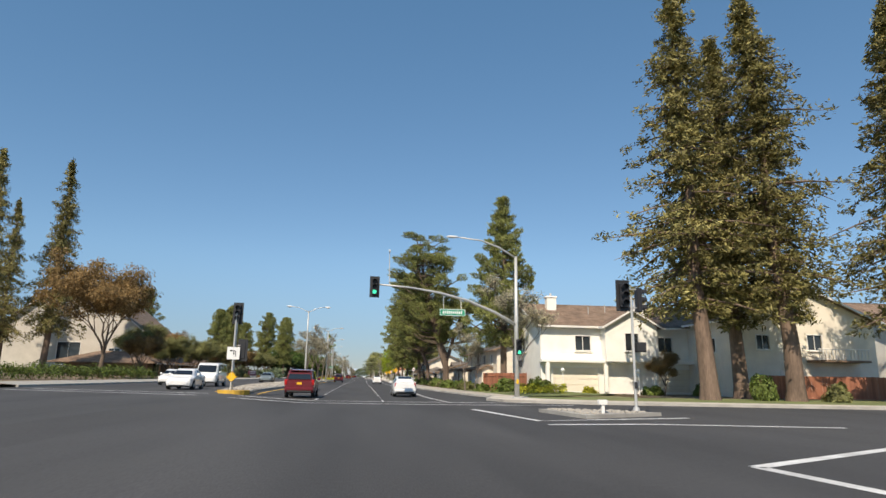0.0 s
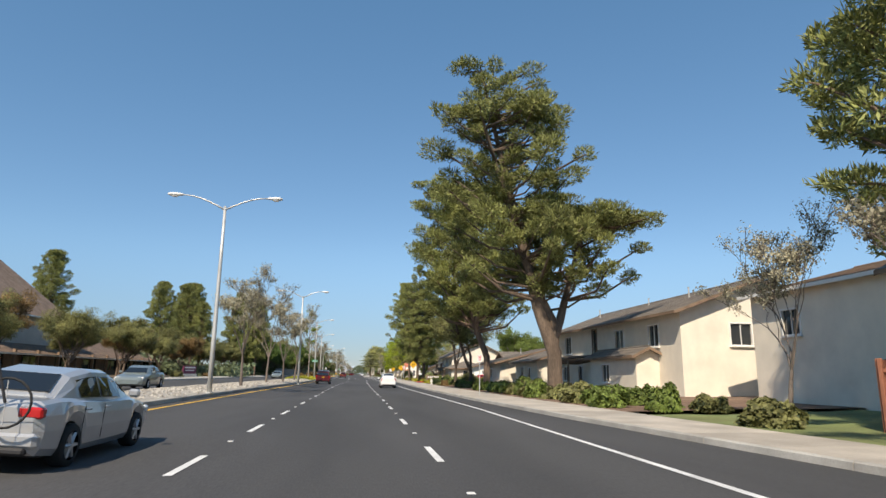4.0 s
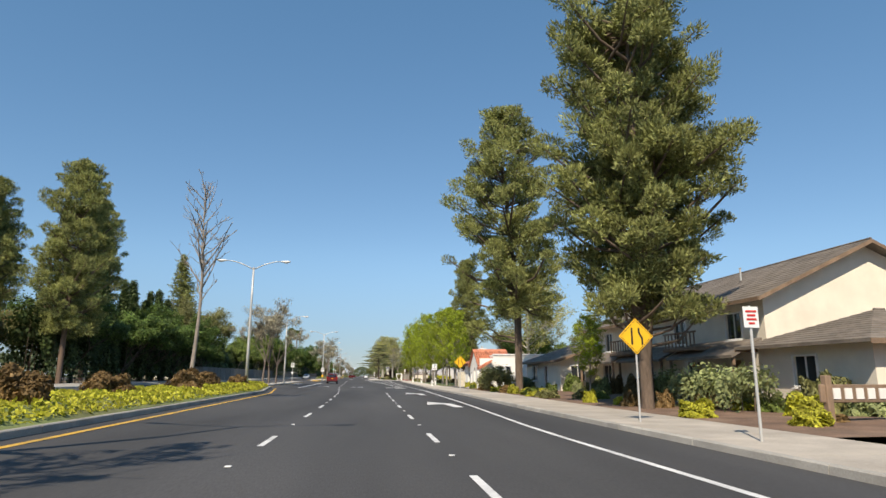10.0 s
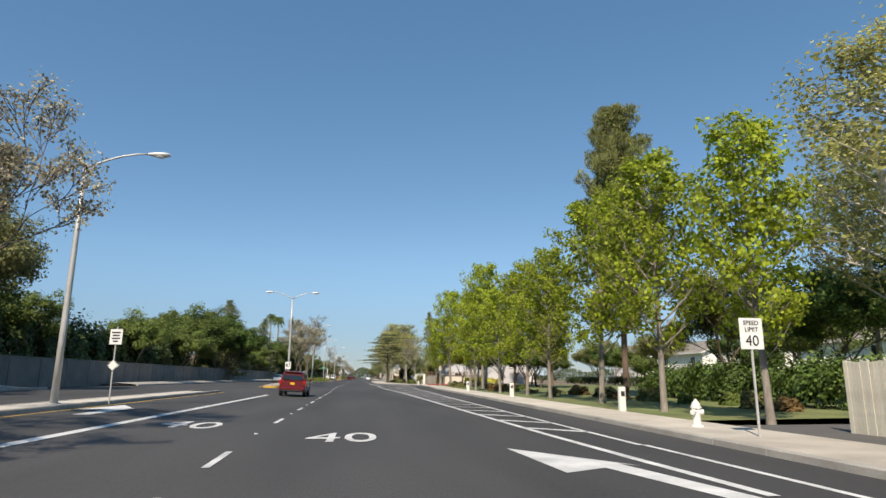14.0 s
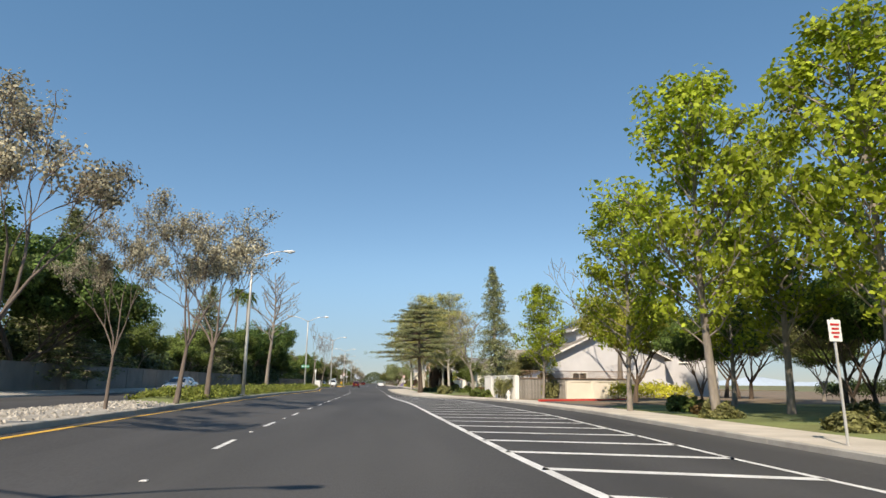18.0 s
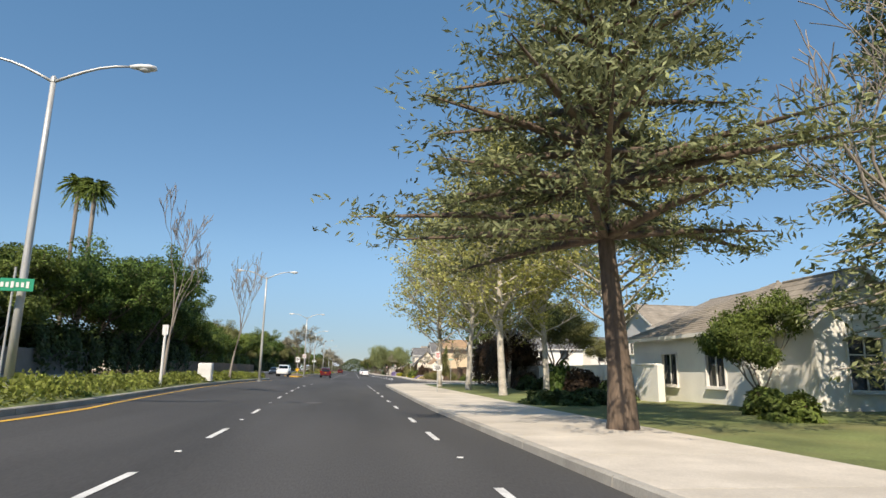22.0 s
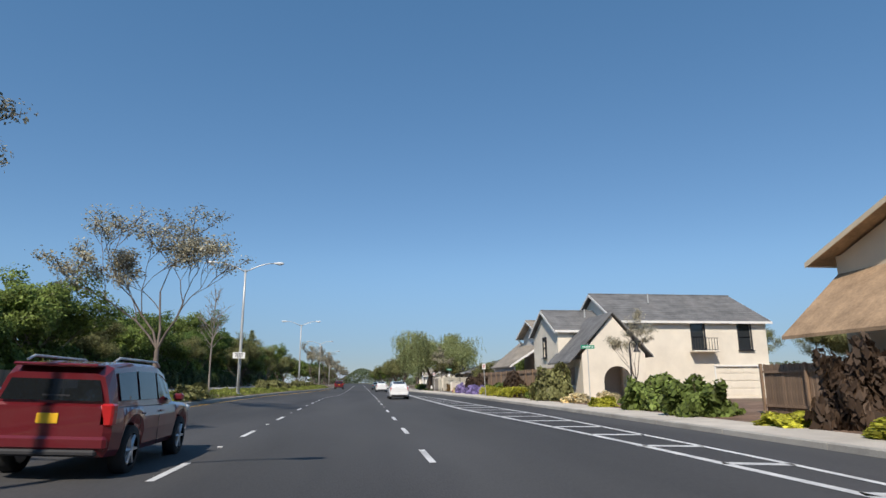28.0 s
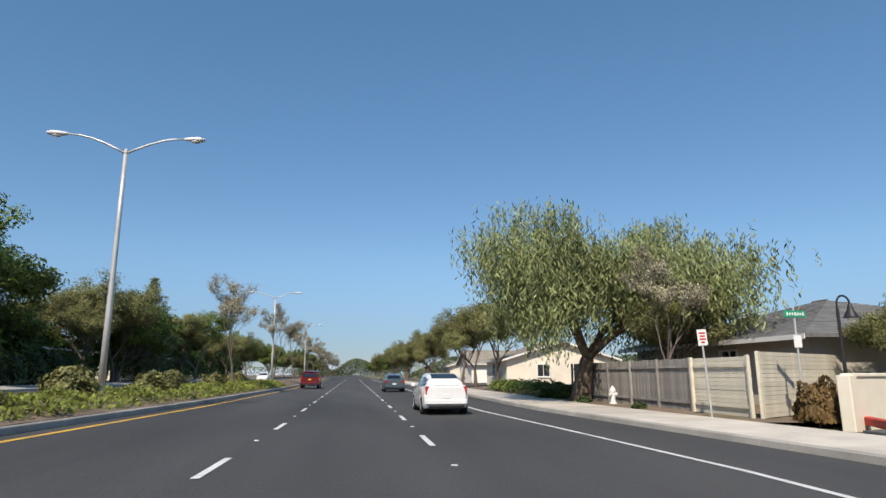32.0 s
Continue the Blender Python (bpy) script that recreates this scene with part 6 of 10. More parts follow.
# ---- houses ----
def wall_panel(k, p, u, length, z0, z1, thick, openings=(), gable=0.0, peak=0.5):
    """An upright panel from p along the unit direction u, with openings (u0, u1, z0, z1) that go through it; gable: height of a triangular top."""
    u = Vector((u[0], u[1], 0)).normalized()
    nrm = Vector((u.y, -u.x, 0))
    us = sorted({0.0, length, *[o[0] for o in openings], *[o[1] for o in openings]})
    zs = sorted({z0, z1, *[o[2] for o in openings], *[o[3] for o in openings]})
    p = Vector((p[0], p[1], 0))
    nu, nz_ = len(us), len(zs)
    keep = {(i, j) for i in range(nu - 1) for j in range(nz_ - 1)
            if not any(o[0] < (us[i] + us[i + 1]) / 2 < o[1] and o[2] < (zs[j] + zs[j + 1]) / 2 < o[3] for o in openings)}
    base = len(k.v)
    for d in (0, thick):
        for i in range(nu):
            for j in range(nz_):
                q = p + u * us[i] - nrm * d
                k.v.append((q.x, q.y, zs[j]))
    at = lambda i, j, b: base + b * nu * nz_ + i * nz_ + j
    for i, j in keep:
        k.f.append((at(i, j, 0), at(i + 1, j, 0), at(i + 1, j + 1, 0), at(i, j + 1, 0)))
        k.f.append((at(i, j + 1, 1), at(i + 1, j + 1, 1), at(i + 1, j, 1), at(i, j, 1)))
        for (di, dj), (a, b) in {(-1, 0): ((i, j), (i, j + 1)), (1, 0): ((i + 1, j + 1), (i + 1, j)), (0, -1): ((i + 1, j), (i, j)), (0, 1): ((i, j + 1), (i + 1, j + 1))}.items():
            if (i + di, j + dj) in keep or (gable and dj == 1 and j == nz_ - 2):
                continue
            k.f.append((at(*a, 0), at(*b, 0), at(*b, 1), at(*a, 1)))
    if gable:
        for d in (0, thick):
            c = p + u * length * peak - nrm * d
            k.v.append((c.x, c.y, z1 + gable))
        a0, a1 = len(k.v) - 2, len(k.v) - 1
        k.f.append(tuple(at(i, nz_ - 1, 0) for i in range(nu)) + (a0,))
        k.f.append(tuple(at(i, nz_ - 1, 1) for i in range(nu))[::-1] + (a1,))
        k.f.append((at(nu - 1, nz_ - 1, 0), at(nu - 1, nz_ - 1, 1), a1, a0))
        k.f.append((a0, a1, at(0, nz_ - 1, 1), at(0, nz_ - 1, 0)))


class House:
    def __init__(self, name, x, y, z, rz, label, category="house", group="houses along the avenue"):
        self.e = thing(name, pose(x, y, z, 0, 0, rz), label, category, group)

    def opening(self, side_o, u, nrm, o, kind, trim, style):
        u0, u1, z0, z1 = o
        w, h = u1 - u0, z1 - z0
        c = side_o + u * ((u0 + u1) / 2)
        ang = math.degrees(math.atan2(u.y, u.x))
        base = pose(c.x, c.y, (z0 + z1) / 2, 0, 0, ang)          # local x along the wall, -y out of it
        if kind == "window":
            fr = Kit()
            t, d = 0.09, 0.10
            for bx in (((-w / 2 - 0.04), 0, t, h + 0.17), (w / 2 + 0.04, 0, t, h + 0.17), (0, h / 2 + 0.04, w, t), (0, -h / 2 - 0.04, w, t)):
                fr.box((bx[0], -0.02, bx[1]), (bx[2], d, bx[3]), bev=0.012)
            if style == "double":
                fr.box((0, 0.03, 0), (0.05, 0.05, h))
            elif style == "sash":
                fr.box((0, 0.03, 0), (w, 0.05, 0.05))
            elif style == "grid":
                fr.box((0, 0.03, 0), (0.04, 0.05, h))
                fr.box((0, 0.03, h * 0.16), (w, 0.05, 0.04))
            wn_ = part("window", fr, M[trim], self.e, at=base)
            part("pane", Kit().box((0, 0.09, 0), (w + 0.02, 0.02, h + 0.02)), M["pane"], wn_, "dark reflecting glass")
            part("sill", Kit().box((0, -0.09, -h / 2 - 0.12), (w + 0.3, 0.16, 0.06), bev=0.012), M[trim], wn_)
        elif kind == "door":
            fr = Kit()
            for bx in ((-w / 2, h), (w / 2, h)):
                fr.box((bx[0], -0.01, 0), (0.09, 0.12, h), bev=0.01)
            fr.box((0, -0.01, h / 2), (w + 0.09, 0.12, 0.09), bev=0.01)
            dr = part("door", fr, M["trim"], self.e, at=base)
            lf = Kit().box((0, 0.09, 0), (w - 0.06, 0.05, h - 0.04), bev=0.01)
            for zz in (-h * 0.22, h * 0.22):
                lf.box((0, 0.06, zz), (w * 0.6, 0.02, h * 0.32), bev=0.008)
            leaf = part("door_leaf", lf, M[trim], dr, "panelled front door")
            part("door_handle", Kit().ball((w * 0.36, 0.02, -0.05), 0.04), M["steel"], dr)
        elif kind == "garage":
            fr = Kit()
            for bx in (-w / 2, w / 2):
                fr.box((bx, -0.01, 0), (0.12, 0.12, h), bev=0.01)
            fr.box((0, -0.01, h / 2), (w + 0.12, 0.12, 0.12), bev=0.01)
            gd = part("garage_door", fr, M["trim"], self.e, at=base)
            for i in range(4):
                pn = Kit().box((0, 0.10, -h / 2 + h * (i + 0.5) / 4), (w - 0.1, 0.05, h / 4 - 0.02), bev=0.01)
                for j in range(4):
                    pn.box((-w / 2 + w * (j + 0.5) / 4, 0.072, -h / 2 + h * (i + 0.5) / 4), (w / 4 - 0.22, 0.02, h / 4 - 0.2), bev=0.008)
                part("panel", pn, M[trim], gd)
        else:                                                      # an open arch or porch: dark depth behind
            part("recess", Kit().box((0, 1.1, 0), (w + 0.3, 0.08, h + 0.2)), M["wall_grey"], self.e, at=base)

    def volume(self, x0, x1, y0, y1, z0, z1, mat, roof="hip", rise=1.6, axis="x", over=0.5, roof_mat="roof_grey", wins=None, trim="trim", name="wall", style="double", thick=0.22, base=0.0):
        """Four walls with their openings, and a roof. wins: side -> list of (kind, centre along the side, sill height, width, height)."""
        wins = wins or {}
        sides = dict(S=(Vector((x0, y0, 0)), Vector((1, 0, 0)), x1 - x0), E=(Vector((x1, y0, 0)), Vector((0, 1, 0)), y1 - y0),
                     N=(Vector((x1, y1, 0)), Vector((-1, 0, 0)), x1 - x0), W=(Vector((x0, y1, 0)), Vector((0, -1, 0)), y1 - y0))
        for s, (o, u, ln) in sides.items():
            ops = [(c - w / 2, c + w / 2, zb, zb + hh) for _, c, zb, w, hh, *_ in wins.get(s, ())]
            gab = rise if roof == "gable" and ((axis == "x" and s in "EW") or (axis == "y" and s in "SN")) else 0
            k = Kit()
            ins = thick + 0.004 if s in "EW" else 0
            oo, ll = o + u * ins, ln - 2 * ins
            wall_panel(k, oo, u, ll, z0 - 0.15 - base, z1, thick, [(a - ins, b - ins, c, d) for a, b, c, d in ops], gab * (ll / ln))
            part(name, k, M[mat], self.e)
            nrm = Vector((u.y, -u.x, 0))
            for (kind, c, zb, w, hh, *rest), op in zip(wins.get(s, ()), ops):
                self.opening(o, u, nrm, op, kind, rest[0] if rest else trim, rest[1] if len(rest) > 1 else style)
        self.roof(x0, x1, y0, y1, z1, roof, rise, axis, over, roof_mat, trim)

    def roof(self, x0, x1, y0, y1, z, kind, rise, axis, over, mat, trim="trim"):
        t = 0.12
        if kind == "flat":
            k = Kit().box(((x0 + x1) / 2, (y0 + y1) / 2, z + 0.1), (x1 - x0 + 2 * over, y1 - y0 + 2 * over, 0.2), bev=0.03)
            part("roof", k, M[mat], self.e)
            return
        if axis == "y":
            f = lambda a, b, c: (b, a, c)
            a0, a1, b0, b1 = y0, y1, x0, x1
        else:
            f = lambda a, b, c: (a, b, c)
            a0, a1, b0, b1 = x0, x1, y0, y1
        bm_ = (b0 + b1) / 2
        slope = rise / ((b1 - b0) / 2)
        A0, A1 = a0 - over, a1 + over
        B0, B1 = b0 - over, b1 + over
        ze = z - slope * over
        hip = min((b1 - b0) / 2 + over, (A1 - A0) / 2 - 0.05) if kind == "hip" else 0
        zt = z + rise
        up = (0, 0, t)
        planes = [[(A0, B0, ze), (A1, B0, ze), (A1 - hip, bm_, zt), (A0 + hip, bm_, zt)], [(A1, B1, ze), (A0, B1, ze), (A0 + hip, bm_, zt), (A1 - hip, bm_, zt)]]
        if kind == "hip":
            planes += [[(A0, B1, ze), (A0, B0, ze), (A0 + hip, bm_, zt)], [(A1, B0, ze), (A1, B1, ze), (A1 - hip, bm_, zt)]]
        for pl in planes:
            # one plane with its courses of shingles as thin lapped steps
            e0, e1 = Vector(f(*pl[0])), Vector(f(*pl[1]))
            t1, t0 = Vector(f(*pl[2])), Vector(f(*pl[-1]))
            nc = max(3, int((t0 - e0).length / 0.42))
            lo, nz = Vector((0, 0, 0.022)), Vector((0, 0, 0.03 + t))
            rows = [(0.0, Vector((0, 0, 0.03)))]
            for i in range(nc):
                rows += [(i / nc, nz), (i / nc, nz + lo)]
            rows += [(1.0, nz), (1.0, Vector((0, 0, 0.03)))]
            k = Kit(weld=True)
            k.v = [tuple(q) for s_, dz in rows for q in (e0.lerp(t0, s_) + dz, e1.lerp(t1, s_) + dz)]
            nr = len(rows)
            k.f = [(2 * i, 2 * i + 1, 2 * i + 3, 2 * i + 2) for i in range(nr - 1)] + [(2 * nr - 2, 2 * nr - 1, 1, 0)]
            k.f += [tuple(2 * i for i in range(nr))[::-1], tuple(2 * i + 1 for i in range(nr))]
            part("roof", k, M[mat], self.e)
        k = Kit()
        k.tube([f(A0 + hip, bm_, zt + t + 0.04), f(A1 - hip, bm_, zt + t + 0.04)], 0.07, 6)
        part("ridge", k, M[mat], self.e)
        for bb, sg in ((B0, -1), (B1, 1)):
            k = Kit()
            c = f((A0 + A1) / 2, bb + sg * 0.02, ze + 0.06)
            sz = f(A1 - A0, 0.04, 0.18)
            k.box(c, tuple(abs(v) for v in sz))
            part("fascia", k, M["wood" if mat == "roof_dark" else trim], self.e)
        if kind == "gable":
            for aa, sg in ((A0, -1), (A1, 1)):
                k = Kit()
                for b_e in (B0, B1):
                    p0, p1 = Vector(f(aa + sg * 0.02, b_e, ze)), Vector(f(aa + sg * 0.02, bm_, zt))
                    k.poly([p0 - Vector((0, 0, 0.06)), p1 - Vector((0, 0, 0.06)), p1 + Vector((0, 0, 0.13)), p0 + Vector((0, 0, 0.13))], f(sg * 0.04, 0, 0))
                part("barge_board", k, M["wood" if mat == "roof_dark" else trim], self.e)

    def chimney(self, x, y, z0, z1, w, d, mat):
        k = Kit().box((x, y, (z0 + z1) / 2), (w, d, z1 - z0), bev=0.03)
        k.box((x, y, z1 - 0.12), (w + 0.16, d + 0.16, 0.16), bev=0.03)
        ch = part("chimney", k, M[mat], self.e)
        part("chimney_pot", Kit().tube([(x, y, z1 - 0.05), (x, y, z1 + 0.3)], [0.13, 0.11], 8), M["steel"], ch)

    def box(self, name, c, s, mat, bev=0.03, label="", rz=0):
        return part(name, Kit().box(c, s, rz, bev), M[mat], self.e, label)


def vents(h, spots):
    for x, y, z in spots:
        part("roof_vent", Kit().tube([(x, y, z - 0.3), (x, y, z + 0.35), (x, y, z + 0.45)], [0.05, 0.05, 0.08], 8), M["steel"], h.e)


# cream townhouse on the corner
h = House("house", 17.0, 57.2, 0.3, 0, "two-storey cream stucco townhouse with brown shingle roofs and garages")
h.volume(0, 17, 0, 11, 0, 6.3, "stucco_white", "gable", 2.4, "x", 0.6, "roof_brown",
         dict(S=[("window", 4.2, 3.9, 1.5, 1.35), ("window", 12.6, 3.9, 1.4, 1.35), ("garage", 3.4, 0.05, 4.6, 2.2, "stucco_cream"), ("garage", 13.4, 0.05, 4.4, 2.2, "stucco_cream")],
              W=[("window", 5, 3.9, 1.4, 1.3)]))
h.volume(6.0, 11.2, -1.3, 0.4, 3.0, 6.2, "stucco_white", "gable", 1.5, "y", 0.4, "roof_brown", dict(S=[("window", 2.6, 0.9 + 3.0, 1.3, 1.6)]))
h.box("balcony_band", (8.0, -0.5, 2.85), (16.4, 1.0, 0.3), "stucco_white")
for x in (0.4, 6.1, 11.1, 16.4):
    h.box("porch_post", (x, -0.8, 1.35), (0.35, 0.35, 2.7), "stucco_white")
h.chimney(2.4, 4.2, 6.0, 9.6, 1.0, 0.8, "stucco_white")
h.chimney(11.4, 2.6, 6.0, 9.6, 1.0, 0.8, "stucco_white")
vents(h, [(6, 3, 8), (8, 3.5, 8.3), (14, 3, 8)])
h = House("house", 32.0, 50.0, 0.3, 0, "two-storey pale stucco townhouse shaded by redwoods")
h.volume(0, 14, 0, 12, 0, 6.6, "stucco_cream", "gable", 3.0, "y", 0.6, "roof_brown",
         dict(S=[("window", 3, 4.0, 1.2, 1.2), ("window", 8, 4.0, 1.4, 1.3), ("door", 5, 0.05, 1.0, 2.1, "trim")], W=[("window", 4, 3.8, 1.2, 1.2), ("window", 9, 3.8, 1.2, 1.2)]))
h.box("balcony", (9.5, -0.8, 3.0), (5, 1.6, 0.2), "wood")
for i in range(16):
    h.box("baluster", (7.2 + i * 0.31, -1.5, 3.55), (0.06, 0.06, 0.9), "trim", 0.01)
h.box("handrail", (9.5, -1.5, 4.02), (5, 0.09, 0.08), "trim")
h = House("house", 50.0, 52.0, 0.3, 0, "two-storey pale stucco townhouse with a brown roof")
h.volume(0, 16, 0, 11, 0, 6.6, "stucco_white", "gable", 2.6, "x", 0.6, "roof_brown",
         dict(S=[("window", 3, 4.0, 1.4, 1.3), ("window", 8, 4.0, 1.4, 1.3), ("window", 12.5, 4.0, 1.4, 1.3), ("garage", 4, 0.05, 4.4, 2.2)], W=[("window", 4, 3.8, 1.2, 1.2)]))
h = House("house", 21.0, 74.0, 0.2, 0, "two-storey cream stucco townhouse with a shallow brown roof")
h.volume(0, 14, 0, 9, 0, 5.6, "stucco_cream", "gable", 1.8, "y", 0.5, "roof_brown", dict(S=[("window", 4, 3.4, 1.3, 1.2), ("window", 9, 3.4, 1.3, 1.2)], W=[("window", 3, 3.4, 1.2, 1.2)]))

# long townhouse facing the avenue
h = House("house", 19.6, 88.0, 0.2, 0, "long two-storey beige stucco townhouse with timber-trimmed windows and pergolas")
h.volume(0, 10, 0, 24.5, 0, 5.4, "stucco_cream", "gable", 1.9, "y", 0.7, "roof_dark",
         dict(W=[("window", 4.0, 3.3, 1.5, 1.5, "trim", "double"), ("window", 10.5, 3.1, 0.9, 2.0, "wood", "sash"), ("window", 15.5, 3.3, 1.5, 1.4), ("window", 21.0, 3.3, 1.4, 1.4),
                 ("door", 7.0, 0.05, 1.0, 2.1, "black"), ("window", 3.0, 0.9, 1.2, 1.2), ("window", 17.5, 0.9, 1.4, 1.2)],
              S=[("window", 4, 3.3, 1.4, 1.3), ("window", 7.5, 0.9, 1.4, 1.3)]))
h.volume(-1.6, 0.0, 3, 11, 0, 2.7, "stucco_cream", "gable", 0.4, "y", 0.4, "roof_dark", dict(W=[("window", 3, 0.9, 1.3, 1.2)]))
h.box("roof_band", (-0.5, 17.5, 2.9), (1.3, 13, 0.16), "roof_dark")
for i in range(12):
    h.box("pergola_slat", (-2.0, 12.2 + i * 0.36, 2.55 - 0.02 * i), (2.6, 0.09, 0.14), "wood", 0.01)
for yy in (12.2, 16.3):
    h.box("pergola_post", (-3.0, yy, 1.2), (0.14, 0.14, 2.5), "wood", 0.01)
vents(h, [(3, 4, 7), (4, 12, 7.2), (3, 20, 7)])
h = House("house", 20.5, 64.5, 0.2, 0, "two-storey beige townhouse end unit")
h.volume(0, 8, 0, 8.5, 0, 5.6, "stucco_cream", "gable", 1.9, "y", 0.6, "roof_dark", dict(W=[("window", 4, 3.3, 1.3, 1.4), ("window", 6.5, 0.9, 1.2, 1.2)], S=[("window", 4, 3.3, 1.3, 1.4)]))

# low houses behind the planting
h = House("house", 19.0, 117.0, 0.2, 0, "single-storey grey stucco house with a dark brown shingle roof")
h.volume(0, 10, 0, 9, 0, 2.9, "stucco_cream", "gable", 1.6, "y", 0.7, "roof_dark", dict(W=[("window", 3, 1.0, 1.4, 1.2), ("door", 6, 0.05, 1.0, 2.1, "wood")], S=[("window", 4, 1.0, 1.5, 1.2)]))
h = House("house", 17.5, 128.0, 0.2, 0, "single-storey pale stucco house with twin dark brown gables")
h.volume(0, 13, 0, 9, 0, 2.9, "stucco_cream", "gable", 1.7, "y", 0.8, "roof_dark", dict(S=[("window", 8, 1.0, 1.6, 1.2)], W=[("window", 4, 1.0, 1.2, 1.1)]))
h.volume(3.5, 9.5, -3.4, 0, 0, 2.7, "stucco_cream", "gable", 1.3, "y", 0.8, "roof_dark", dict(S=[("window", 3, 1.0, 1.6, 1.1)]))
vents(h, [(4, 5, 4.4), (8, 4, 4.5)])
h = House("house", 22.0, 139.5, 0.2, 0, "single-storey grey stucco house with a dark brown gable roof")
h.volume(0, 13, 0, 10, 0, 2.9, "stucco_grey", "gable", 1.7, "x", 0.8, "roof_dark", dict(S=[("window", 3, 1.0, 1.5, 1.2), ("garage", 8.5, 0.05, 4.4, 2.1, "stucco_grey")], W=[("window", 5, 1.0, 1.2, 1.2)]))
h.volume(1, 6, -3, 0, 0, 2.7, "stucco_grey", "gable", 1.3, "y", 0.7, "roof_dark", dict(S=[("window", 2.5, 1.0, 1.4, 1.1)]))
h = House("house", 40.0, 128.0, 0.2, 0, "single-storey pale house with a brown hipped roof")
h.volume(0, 14, 0, 10, 0, 2.9, "stucco_cream", "hip", 1.8, "x", 0.8, "roof_dark", dict(S=[("window", 4, 1.0, 1.5, 1.2), ("window", 10, 1.0, 1.5, 1.2)]))

# townhouses past the drive
h = House("house", 19.4, 180.5, 0.2, 0, "two-storey cream stucco townhouse with a broad gable and timber balconies")
h.volume(0, 11.5, 0, 22, 0, 5.2, "stucco_cream", "gable", 2.7, "y", 0.7, "roof_dark",
         dict(W=[("window", 3 + 5.5 * i, 3.2, 1.3, 1.3) for i in range(4)] + [("window", 2.5 + 6.5 * i, 0.9, 1.6, 1.2) for i in range(3)] + [("door", 19.5, 0.05, 1.0, 2.1, "wood")], S=[]), style="double")
for i in range(2):
    h.box("balcony", (-0.8, 5.5 + 8 * i, 2.75), (1.6, 3.6, 0.2), "wood")
    for j in range(9):
        h.box("baluster", (-1.5, 3.9 + 8 * i + 0.4 * j, 3.2), (0.06, 0.08, 0.85), "wood", 0.01)
    h.box("handrail", (-1.5, 5.5 + 8 * i, 3.66), (0.1, 3.6, 0.1), "wood", 0.02)
for y0, y1 in ((0.3, 6.8), (7.6, 14.0), (14.8, 21.6)):
    k = Kit().poly([(-1.7, y0, 2.15), (-1.7, y1, 2.15), (-0.02, y1, 3.0), (-0.02, y0, 3.0)], (0, 0, 0.14))
    part("porch_roof", k, M["roof_dark"], h.e, "sloping shingle porch roof")
    for yy in (y0 + 0.2, y1 - 0.2):
        h.box("porch_post", (-1.5, yy, 1.0), (0.14, 0.14, 2.4), "wood", 0.01)
vents(h, [(3, 6, 7.2), (3, 14, 7.2), (4, 20, 7.4)])
h = House("house", 18.2, 168.5, 0.2, 0, "single-storey cream house with low dark brown hipped roofs")
h.volume(0, 7, 4.5, 11, 0, 2.7, "stucco_cream", "hip", 1.2, "x", 0.7, "roof_dark", dict(S=[("window", 3, 0.9, 1.3, 1.2)], W=[("window", 3, 0.9, 1.3, 1.2)]))
h.volume(3.2, 13, 0, 10, 0, 2.7, "stucco_white", "gable", 1.35, "y", 0.7, "roof_dark", dict(S=[("window", 2.2, 1.5, 0.35, 0.6)], W=[("window", 3, 0.9, 1.3, 1.2)]))
h.volume(13, 20, 1.5, 10, 0, 2.7, "stucco_cream", "hip", 1.3, "x", 0.7, "roof_dark", dict(S=[("window", 2.0, 0.9, 1.4, 1.2), ("door", 5, 0.05, 1.0, 2.1, "wood")]))
h = House("house", 16.5, 204.5, 0.2, 0, "single-storey beige house with a porch under a taupe roof")
h.volume(0, 9, -1.5, 9, 0, 2.6, "stucco_cream", "gable", 1.5, "y", 0.6, "roof_dark", dict(W=[("window", 3, 0.9, 1.6, 1.3), ("door", 6.5, 0.05, 1.0, 2.1, "wood")], S=[("window", 1.5, 0.9, 1.2, 1.2)]))

# pale houses beyond the lawn
for x, y, w_, gab in ((52, 272, 14, "y"), (53, 292, 13, "x"), (54, 311, 15, "y"), (53, 332, 12, "x")):
    h = House("house", x, y, 0.5, 0, "pale two-storey house with a taupe roof beyond the lawn", group="houses beyond the lawn")
    h.volume(0, 10, 0, w_, 0, 5.4, "stucco_white", "gable", 2.0, gab, 0.6, "roof_taupe",
             dict(W=[("window", 3, 3.3, 1.4, 1.3), ("window", w_ - 3, 3.3, 1.4, 1.3), ("window", 4, 0.9, 1.6, 1.3), ("garage", w_ - 4, 0.05, 4.2, 2.2, "stucco_cream")], S=[("window", 3, 3.3, 1.3, 1.3), ("window", 7, 3.3, 1.3, 1.3), ("window", 5, 0.9, 1.5, 1.3)]))

# stucco cottage with tiled roofs
h = House("house", 12.9, 218.2, 0.12, 0, "white stucco cottage with arches and terracotta tiled roofs")
h.volume(1.25, 15, 0.25, 12, 0, 3.35, "stucco_white", "flat", 0, "x", 0.06, "stucco_white", dict(S=[("window", 0.75, 1.0, 0.5, 1.35, "trim", "sash"), ("window", 1.65, 1.0, 0.5, 1.35, "trim", "sash"), ("window", 8, 1.0, 1.2, 1.3, "trim", "sash")]))


